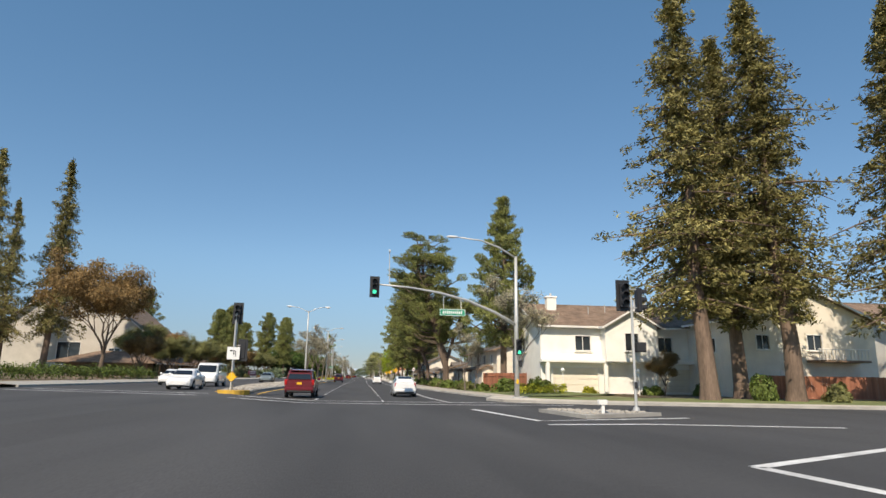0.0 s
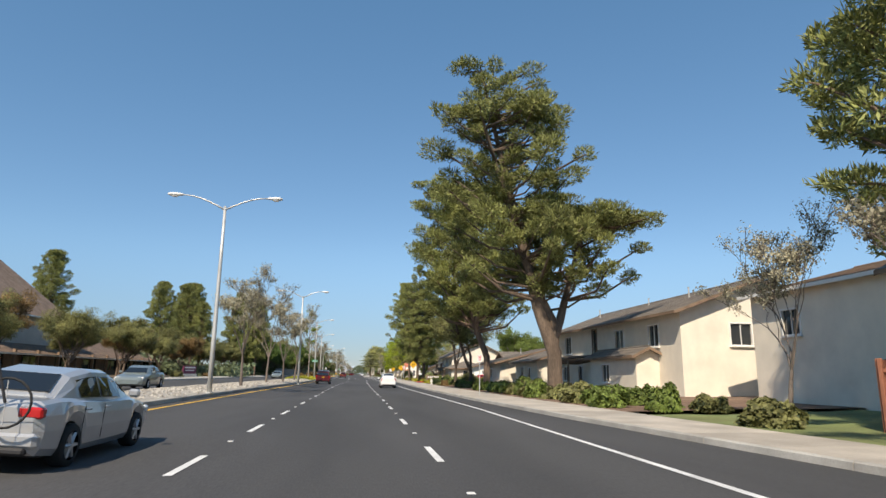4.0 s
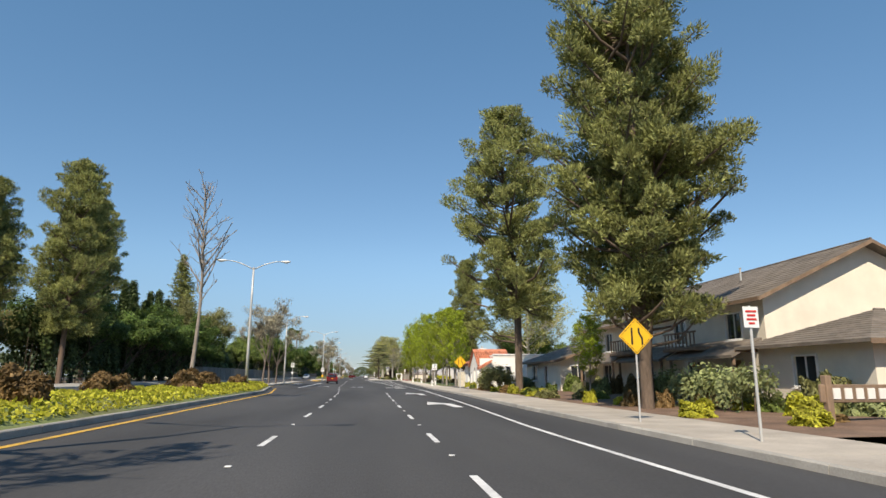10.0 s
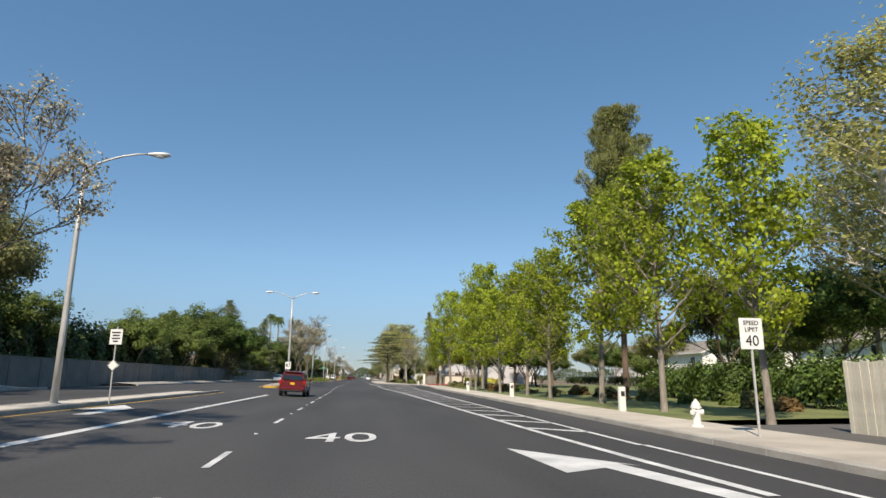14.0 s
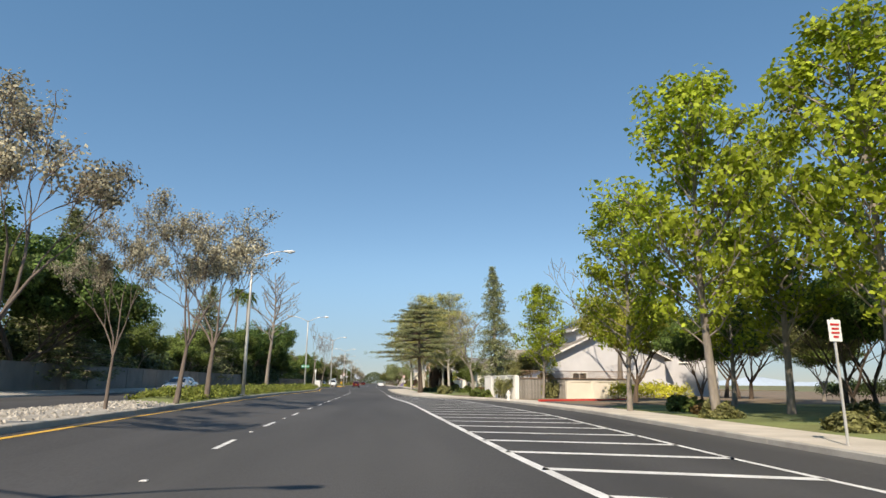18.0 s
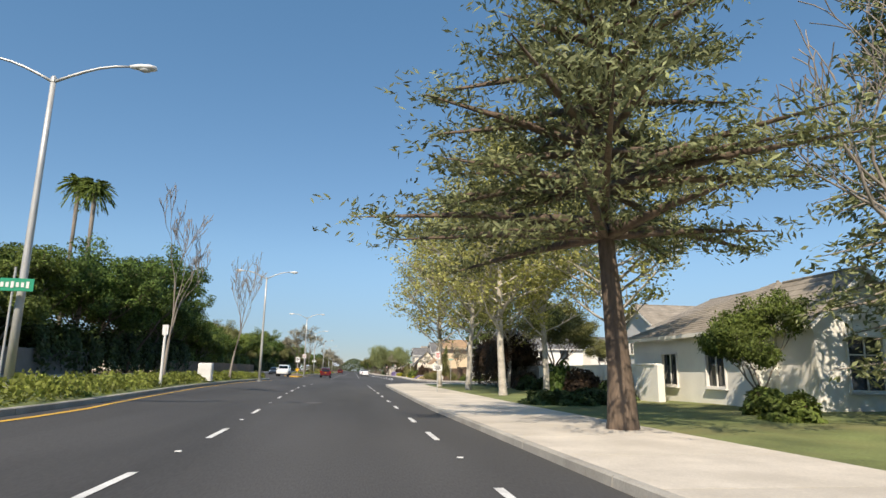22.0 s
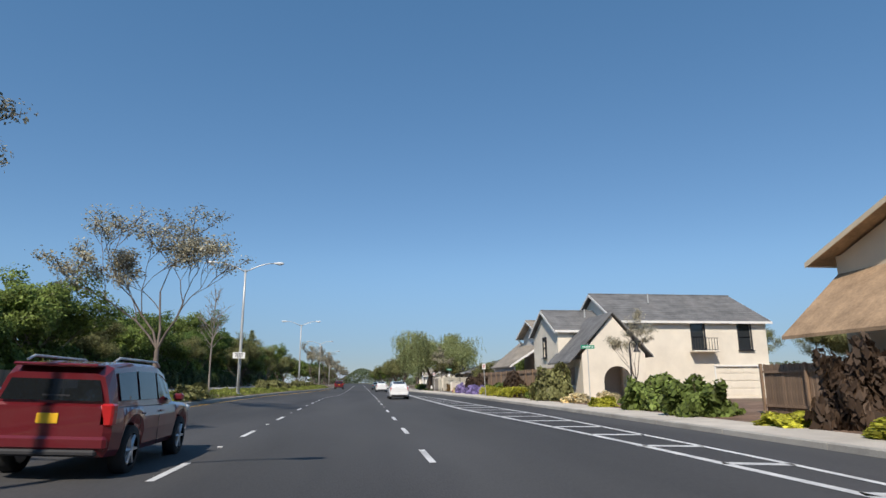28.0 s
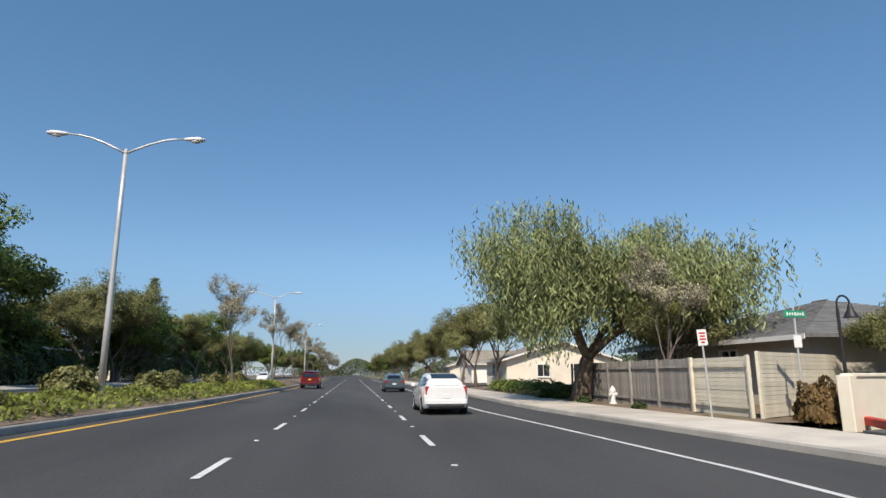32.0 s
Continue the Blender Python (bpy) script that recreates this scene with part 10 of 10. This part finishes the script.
# traffic along the way
car("suv", place(-4.6, 137.0), "car_red", "maroon sport utility car with roof rails and a yellow plate")
car("hatch", place(3.25, 118.5), "car_white", "white hatchback with a split rear window")
car("sedan", place(-15.0, 176.0, 180), "car_grey", "pale green minivan-like car on the far carriageway")
car("suv", place(-4.9, 264.0), "car_red", "maroon sport utility car with roof rails and a yellow plate")
car("suv", place(-4.7, 474.0), "car_red", "maroon sport utility car with roof rails and a yellow plate")
car("sedan", place(-16, 346.0, 180), "car_silver", "silver car on the far carriageway")
car("suv", place(-10.6, 463.0, 180), "car_white", "large white sport utility car facing the junction on the far side")
car("sedan", place(-15.5, 492.0, 180), "car_dark", "dark saloon on the far carriageway")
car("suv", place(-4.4, 601.0), "car_red", "maroon sport utility car with roof rails and a yellow plate")
car("hatch", place(3.35, 558.5), "car_white", "white hatchback with a split rear window")
car("sedan", place(3.4, 588.0), "car_teal", "teal grey saloon car driving along the avenue")
car("hatch", place(3.4, 517.0), "car_white", "white hatchback with a split rear window")
car("sedan", place(-14, 640.0, 180), "car_white", "white car far along the other carriageway")
# parked cars
car("sedan", pose(20.6, 163.2, 0.17, 0, 0, -88), "car_red2", "red hatchback parked in the court", "parked cars")
car("sedan", pose(17.0, 369.5, 0.17, 0, 0, -95), "car_dark", "dark saloon parked on a drive", "parked cars")
car("van", pose(20.0, 373.6, 0.17, 0, 0, -95), "car_white", "white van parked on a drive", "parked cars")


# ---- planting ----
# pebbles and ground cover on the medians
def med_region(y0, y1):
    def f(u, w):
        y = y0 + (y1 - y0) * u
        a, b = med_l(y) + 0.3, med_r(y) - 0.3
        x = a + (b - a) * w
        return (x, y, gz(x) + 0.15 + 0.30 * math.sin(math.pi * w) ** 0.7)
    return f


rs = np.random.RandomState(11)
for y0, y1, n in ((41, 148, 5200), (286, 318, 1600)):
    k = Kit()
    rnd = random.Random(int(y0))
    for i in range(n):
        y = rnd.uniform(y0, y1)
        a, b = med_l(y) + 0.25, med_r(y) - 0.25
        w = rnd.random()
        x = a + (b - a) * w
        s = rnd.uniform(0.04, 0.11)
        z = gz(x) + 0.15 + 0.10 * math.sin(math.pi * w) ** 0.7
        c, sn = math.cos(i), math.sin(i)
        k.add([(x + s * c, y + s * sn, z), (x - s * sn, y + s * c, z), (x - s * c, y - s * sn, z), (x + s * sn, y - s * c, z), (x, y, z + s * 0.8)], [(0, 1, 4), (1, 2, 4), (2, 3, 4), (3, 0, 4)])
    me = bpy.data.meshes.new("pebbles")
    me.from_pydata(k.v, [], k.f)
    me.materials.append(M["pebble"])
    tagged(new("pebbles", me), "pale river pebbles covering the median", "pebbles", kind="stuff")
cover("ground_cover", med_region(150, 211), 34000, "leaf_yellow", "bright yellow-green low ground cover on the median", 0.075, 0.28, 3)
cover("ground_cover", med_region(320, 429), 50000, "leaf_cover", "green low ground cover on the median", 0.085, 0.55, 4)
cover("ground_cover", med_region(474, 600), 46000, "leaf_cover", "green leafy ground cover on the median", 0.085, 0.30, 5)
med_shrubs = [(-8.6, 170, 0.9, 1.0), (-9.4, 178, 1.0, 0.9), (-8.8, 186.5, 0.95, 1.1), (-9.6, 194, 1.0, 1.0), (-8.7, 200, 0.8, 0.8), (-9.9, 165, 0.8, 0.8)]
for i, (x, y, r, hh) in enumerate(med_shrubs):
    bush(x, y, r, hh, "leaf_brown", seed=1 + i % 2, label="rounded russet shrub on the median")
for i, (x, y) in enumerate([(-8.9, 552), (-9.4, 558.5), (-9.0, 566), (-9.8, 572), (-9.2, 579), (-9.5, 534), (-9.0, 541), (-9.6, 590), (-9.2, 500), (-9.6, 528)]):
    bush(x, y, 0.8 + 0.2 * (i % 3), 0.9 + 0.2 * (i % 2), "leaf_olive", seed=1 + i % 2, label="rounded olive shrub on the median")
# corner lawn and townhouse beds
hedge(13.5, 52.5, 17.5, 51.5, 1.4, 0.9, "leaf_yellow", 0.15, "bright yellow-green clipped shrubs on the lawn", 160)
for i, (x, y, r, hh, m_) in enumerate([(16, 55, 1.3, 1.6, "leaf_green"), (13.8, 58, 1.4, 1.5, "leaf_green"), (20.5, 54, 0.8, 0.8, "leaf_yellow"), (26.5, 54, 1.1, 1.0, "leaf_green"), (31, 53, 1.2, 1.2, "leaf_green"),
                                       (29.6, 42.6, 1.1, 2.1, "leaf_green"), (33.9, 40.6, 1.0, 1.5, "leaf_olive"), (37.5, 38.6, 1.2, 1.4, "leaf_green"), (12.5, 63.5, 0.9, 0.9, "leaf_green"), (11.6, 69, 1.0, 0.9, "leaf_olive")]):
    bush(x, y, r, hh, m_, seed=1 + i % 2)
tree("russet", 27.3, 53.2, 4.2, 2, wide=0.8, label="small red-brown ornamental tree by the garage")
# planting along the townhouses
rnd = random.Random(21)
def bed(y0, y1, x0, x1, n, mats, rr=(0.5, 1.1), hh=(0.5, 1.1), skip=()):
    for i in range(n):
        y = y0 + (y1 - y0) * (i + rnd.uniform(0, 0.8)) / n
        x = x0 + (x1 - x0) * rnd.random()
        if any(a < y < b for a, b in skip):
            continue
        lo = kerb_r(y) + walk_w(y)
        x = max(x, lo + 0.7)
        bush(x, y, rnd.uniform(*rr), rnd.uniform(*hh), rnd.choice(mats), seed=rnd.choice((1, 2)))


bed(76, 118, 11, 15.5, 30, ["leaf_green", "leaf_olive", "leaf_brown", "leaf_green"])
bed(76, 96, 11.0, 12.5, 9, ["leaf_olive", "leaf_green"], (0.7, 1.3), (0.9, 1.5))
bed(118, 148, 10.6, 15.5, 30, ["leaf_green", "leaf_olive", "leaf_dark", "leaf_brown", "leaf_olive"])
bed(168, 216, 11, 15.5, 34, ["leaf_green", "leaf_olive", "leaf_brown", "leaf_yellow"], (0.4, 0.9), (0.35, 0.9))
bed(170, 214, 15.6, 18.2, 26, ["leaf_green", "leaf_olive", "leaf_brown", "leaf_willow"], (0.5, 1.0), (0.7, 1.7))
hedge(13.6, 128, 15.5, 140, 1.6, 1.5, "leaf_olive", 0.15, "pale variegated hedge in front of the low houses", 150)
hedge(11.2, 97, 11.2, 104.5, 1.2, 0.75, "leaf_green", 0.15, "low green hedge beside the pavement", 170)
hedge(14.0, 173.5, 14.6, 182, 1.5, 1.7, "leaf_willow", 0.15, "pale green clipped hedge behind the entrance sign", 150)
hedge(15.0, 167.0, 24.0, 167.8, 1.2, 1.1, "leaf_green", 0.15, "clipped green hedge round the court", 150)
hedge(17.5, 151.0, 24.0, 152.0, 1.4, 1.1, "leaf_green", 0.15, "clipped green hedge round the court", 150)
hedge(12.3, 207.0, 13.0, 215.5, 2.4, 2.1, "leaf_olive", 0.15, "dense brown-green shrubbery beside the cottage drive", 150)
bush(12.2, 150.5, 1.0, 0.8, "leaf_green")
bush(10.9, 149.3, 0.9, 0.6, "leaf_yellow", label="low yellow-green shrub beside the sign post")
# clipped balls by the cottage
for x, y, r, z in ((12.2, 219.6, 0.5, 0.12), (12.4, 220.6, 0.5, 0.12), (12.6, 221.6, 0.45, 0.12), (11.9, 218.6, 0.35, 0.12), (15.5, 215.8, 0.5, 0.12), (16.4, 215.6, 0.45, 0.12), (16.1, 215.7, 0.35, 0.85), (18.6, 215.5, 0.5, 0.12), (18.9, 215.5, 0.4, 0.8), (12.8, 226.5, 0.5, 0.12)):
    bush(x, y, r, r * 1.5, "leaf_yellow" if r > 0.46 else "leaf_green", z=z, seed=1, label="clipped round shrub by the stucco cottage")
# under the fresh street trees
bed(240, 324, 13.5, 19, 26, ["leaf_green", "leaf_olive", "leaf_brown"], (0.5, 1.0), (0.4, 1.0))
hedge(21, 240, 21.4, 262, 2.6, 2.3, "leaf_evergreen", 0.15, "dense dark shrub belt at the back of the lawn", 220, leaf=0.10)
for y0 in (282, 304, 326):
    hedge(43, y0, 43.4, y0 + 19, 1.6, 1.5, "leaf_dark", 0.45, "dark clipped hedge at the back of the lawn", 130, leaf=0.10)
hedge(20.5, 340.4, 27.5, 341.0, 1.8, 1.5, "leaf_yellow", 0.15, "loose yellow-green shrubs beside the low wall", 150)
hedge(12.2, 342.6, 11.75, 347.0, 0.7, 1.7, "leaf_olive", 0.15, "climber sprawling over the garden wall", 170)
for i, (x, y, r, hh, m_) in enumerate([(11.0, 352.5, 1.2, 1.0, "leaf_green"), (11.3, 352.9, 1.0, 1.1, "leaf_brown"), (11.2, 349.5, 0.9, 0.8, "leaf_green"), (9.2, 368, 1.1, 1.2, "leaf_olive"), (13, 377, 1.1, 0.9, "leaf_green"), (14, 379, 1.2, 1.1, "leaf_green"),
                                       (9.5, 385.5, 1.2, 0.8, "leaf_dark"), (11, 386.2, 1.2, 0.8, "leaf_dark"), (8.3, 386.4, 1.1, 0.7, "leaf_dark"), (15.6, 368, 1.2, 1.3, "leaf_green"), (18.6, 366.5, 1.2, 1.4, "leaf_green"), (15.5, 343, 1.2, 2.6, "leaf_olive")]):
    bush(x, y, r, hh, m_, seed=1 + i % 2)
tree("broad", 14.6, 380.6, 4.6, 2, wide=0.8)
for i, (x, y) in enumerate([(13.6, 390.5), (13.3, 394.5), (13.7, 400.0), (13.2, 404.5), (13.6, 408.0)]):
    bush(x, y, 1.1 + 0.2 * (i % 2), 1.3 + 0.5 * (i % 3), ("leaf_dark", "leaf_red", "leaf_evergreen")[i % 3], seed=1 + i % 2)
hedge(14.0, 410, 14.2, 425, 3.2, 4.6, "leaf_red", 0.15, "tall dark red-brown hedge at the street corner", 330, leaf=0.10)
tree("olive", 16.2, 409, 8.0, 2)
for x, y, hh in ((34, 441, 7), (47, 446, 8), (40, 434, 8), (62, 452, 9), (52, 436, 9)):
    tree("olive", x, y, hh, 1, group="trees behind the houses")
# beds in front of the new houses
flax = [(13.6, 458.5), (13.9, 461.5), (14.1, 464.5), (12.8, 456.4), (13.2, 468), (15.5, 454.8), (17.5, 454.0), (20.0, 453.8)]
for x, y in flax:
    bush(x, y, 0.9, 1.3, "leaf_olive", blades=True, label="clump of sword-leaved flax", name="flax_clump")
for i, (x, y, r, hh, m_) in enumerate([(15.0, 466, 1.1, 2.0, "leaf_brown"), (14.8, 470, 1.2, 2.2, "leaf_brown"), (13.4, 479, 1.4, 2.6, "leaf_red"), (12.4, 471, 1.1, 0.7, "leaf_purple"), (12.6, 473.2, 1.2, 0.75, "leaf_purple"), (12.2, 468.6, 0.8, 0.6, "leaf_straw"),
                                       (12.4, 476.5, 1.2, 0.5, "leaf_yellow"), (12.6, 480.5, 1.2, 0.5, "leaf_yellow"), (12.8, 486, 1.5, 1.6, "leaf_green"), (13.4, 491, 1.6, 1.8, "leaf_green"), (12.6, 495.0, 0.9, 0.6, "leaf_yellow"),
                                       (17.0, 453.6, 0.9, 0.8, "leaf_green"), (19, 453.2, 1.0, 0.8, "leaf_green"), (22, 453.6, 1.0, 0.9, "leaf_green"), (25, 454, 1.1, 1.0, "leaf_olive"), (28, 454, 1.1, 1.0, "leaf_green"), (31, 454.5, 1.2, 1.1, "leaf_green")]):
    bush(x, y, r, hh, m_, seed=1 + i % 2, label=dict(leaf_purple="low shrub covered in lavender-blue flowers", leaf_red="tall dark red shrub by the fence", leaf_yellow="low bright yellow-green shrub").get(m_, ""))
tree("fir", 15.2, 461.4, 5.6, 1, wide=1.15, label="young bushy dark evergreen beside the white house")
tree("dry", 17.0, 457.6, 6.0, 1, label="young sparse tree beside the white house")
tree("lime", 21.8, 455.2, 4.6, 3, wide=1.0, label="small glossy green tree by the entrance")
hedge(12.8, 512, 12.6, 524, 1.7, 0.8, "leaf_yellow", 0.15, "bright yellow-green low hedge along the pavement", 170)
for i, (x, y, r, hh, m_) in enumerate([(13.3, 505.5, 1.7, 2.7, "leaf_olive"), (13.5, 517.6, 1.1, 2.5, "leaf_red"), (13.4, 532, 1.2, 2.3, "leaf_red"), (13.0, 534.5, 1.1, 2.1, "leaf_red"), (12.6, 528.5, 1.1, 1.0, "leaf_purple"), (12.2, 531, 1.0, 1.1, "leaf_purple"), (12.0, 535.5, 1.0, 1.3, "leaf_purple"),
                                       (13.8, 510.5, 1.1, 1.2, "leaf_green"), (14.0, 513.8, 1.2, 1.3, "leaf_olive"), (13.8, 522.5, 1.2, 1.3, "leaf_green"), (13.8, 526.5, 1.3, 1.3, "leaf_green"), (13.2, 500.5, 1.0, 0.7, "leaf_straw"), (14.5, 499.3, 0.9, 0.8, "leaf_straw"),
                                       (15.5, 497.4, 0.8, 0.9, "leaf_green"), (17.4, 497.6, 0.9, 0.8, "leaf_green"), (19.5, 497.8, 0.9, 0.9, "leaf_yellow"), (11.8, 537.8, 0.9, 0.8, "leaf_straw"), (13.0, 538.5, 0.8, 0.8, "leaf_straw")]):
    bush(x, y, r, hh, m_, seed=1 + i % 2, label=dict(leaf_purple="low shrub covered in lavender-blue flowers", leaf_red="tall dark red shrub by the fence", leaf_straw="dry straw-coloured grass clump").get(m_, ""))
tree("dry", 16.6, 499.2, 5.6, 2, label="young sparse tree by the porch")
for i, (x, y, r, hh, m_) in enumerate([(12.9, 552.0, 0.7, 1.3, "leaf_brown"), (14.8, 554.2, 0.8, 0.9, "leaf_brown"), (15.8, 553.8, 0.8, 0.7, "leaf_straw"), (17.2, 554.4, 0.8, 0.5, "leaf_yellow"), (19, 555, 1.0, 0.7, "leaf_yellow"), (11.2, 569.6, 1.3, 0.9, "leaf_green"), (12.4, 571.6, 1.3, 0.9, "leaf_green"),
                                       (10.9, 559, 0.35, 0.3, "leaf_dark"), (10.8, 564.5, 0.4, 0.35, "leaf_dark")]):
    bush(x, y, r, hh, m_, seed=1 + i % 2)
tree("olive", 18.5, 553.8, 4.4, 2, label="bushy green tree behind the cream wall")
tree("broad", 22.0, 552.0, 5.0, 1)
tree("broad", 24.5, 547.5, 5.2, 2)
tree("olive", 14.2, 562.5, 5.4, 1, wide=1.2, label="small yellow-green tree behind the fence")
hedge(11.2, 571, 11.6, 585, 1.8, 0.9, "leaf_green", 0.15, "low green hedge along the pavement", 110)
# far side planting
for i, (x, y, hh) in enumerate([(-26.5, 226, 9.0), (-27.5, 236, 10.5), (-26.8, 246, 9.5), (-27.2, 256, 8.5), (-27.0, 216, 9.0)]):
    tree("evergreen", x, y, hh, 1 + i % 2, wide=1.1, group="trees on the far side")
hedge(-30, 300, -29.5, 262, 4.0, 6.5, "leaf_dark", 0.6, "tall dark evergreen screen above the wall", 45, leaf=0.2)
hedge(-29.5, 300, -29.5, 325, 4.0, 6.0, "leaf_dark", 0.6, "tall dark evergreen screen above the wall", 45, leaf=0.2)
hedge(-29.5, 340, -29.5, 424, 4.5, 5.0, "leaf_dark", 0.6, "tall dark evergreen screen above the wall", 38, leaf=0.22)
hedge(-27.0, 414, -27.0, 462, 4.0, 5.0, "leaf_dark", 0.6, "large dark trees and shrubs grown together", 50, leaf=0.2)
hedge(-28.5, 446, -28.5, 530, 4.0, 4.5, "leaf_green", 0.6, "green shrub belt behind the fence", 38, leaf=0.2)
hedge(-30.0, 522, -30.0, 600, 4.0, 5.5, "leaf_evergreen", 0.6, "tall evergreen belt behind the clipped hedge", 45, leaf=0.19)
hedge(-30.0, 600, -30.0, 700, 4.0, 5.5, "leaf_evergreen", 0.6, "tall evergreen belt behind the clipped hedge", 45, leaf=0.2)
hedge(-26.5, 532, -26.5, 600, 2.2, 2.6, "leaf_dark", 0.6, "long dark clipped hedge on the far side", 110, leaf=0.12)
hedge(-27.5, 208, -27.5, 264, 3.4, 7.0, "leaf_dark", 0.6, "dark evergreen shrubs below the cypresses", 60, leaf=0.17)
hedge(-33, 52, -25.5, 80, 2.5, 1.6, "leaf_green", 0.6, "clipped green hedge at the far corner", 90)
for i in range(26):
    y = 90 + i * 5.1
    tree("olive" if i % 5 else "russet", -29.5 - (i % 3) * 2.2, y, 6.5 + (i * 7 % 4) * 0.6, 1 + i % 2, label="low spreading tree with olive and dun foliage", group="trees on the far side")
for i in range(22):
    bush(-25.6 - (i % 3), 92 + i * 6.0, 1.0 + 0.2 * (i % 3), 0.9 + 0.2 * (i % 2), "leaf_olive" if i % 2 else "leaf_brown", z=0.6, seed=1 + i % 2)
for i in range(16):
    tree("broad" if i % 2 else "olive", 30 + (i * 13) % 22, 110 + i * 9.2, 8 + (i % 4), 1 + i % 2, group="trees behind the houses")
for i in range(10):
    tree("broad" if i % 2 else "olive", 34 + (i * 13) % 20, 465 + i * 13, 7.5 + (i % 4), 1 + i % 2, group="trees behind the houses")
for i in range(14):
    tree("broad" if i % 2 else "olive", -26.5 - (i % 3) * 2, 602 + i * 15, 9 + (i % 4), 1 + i % 2, group="trees on the far side")
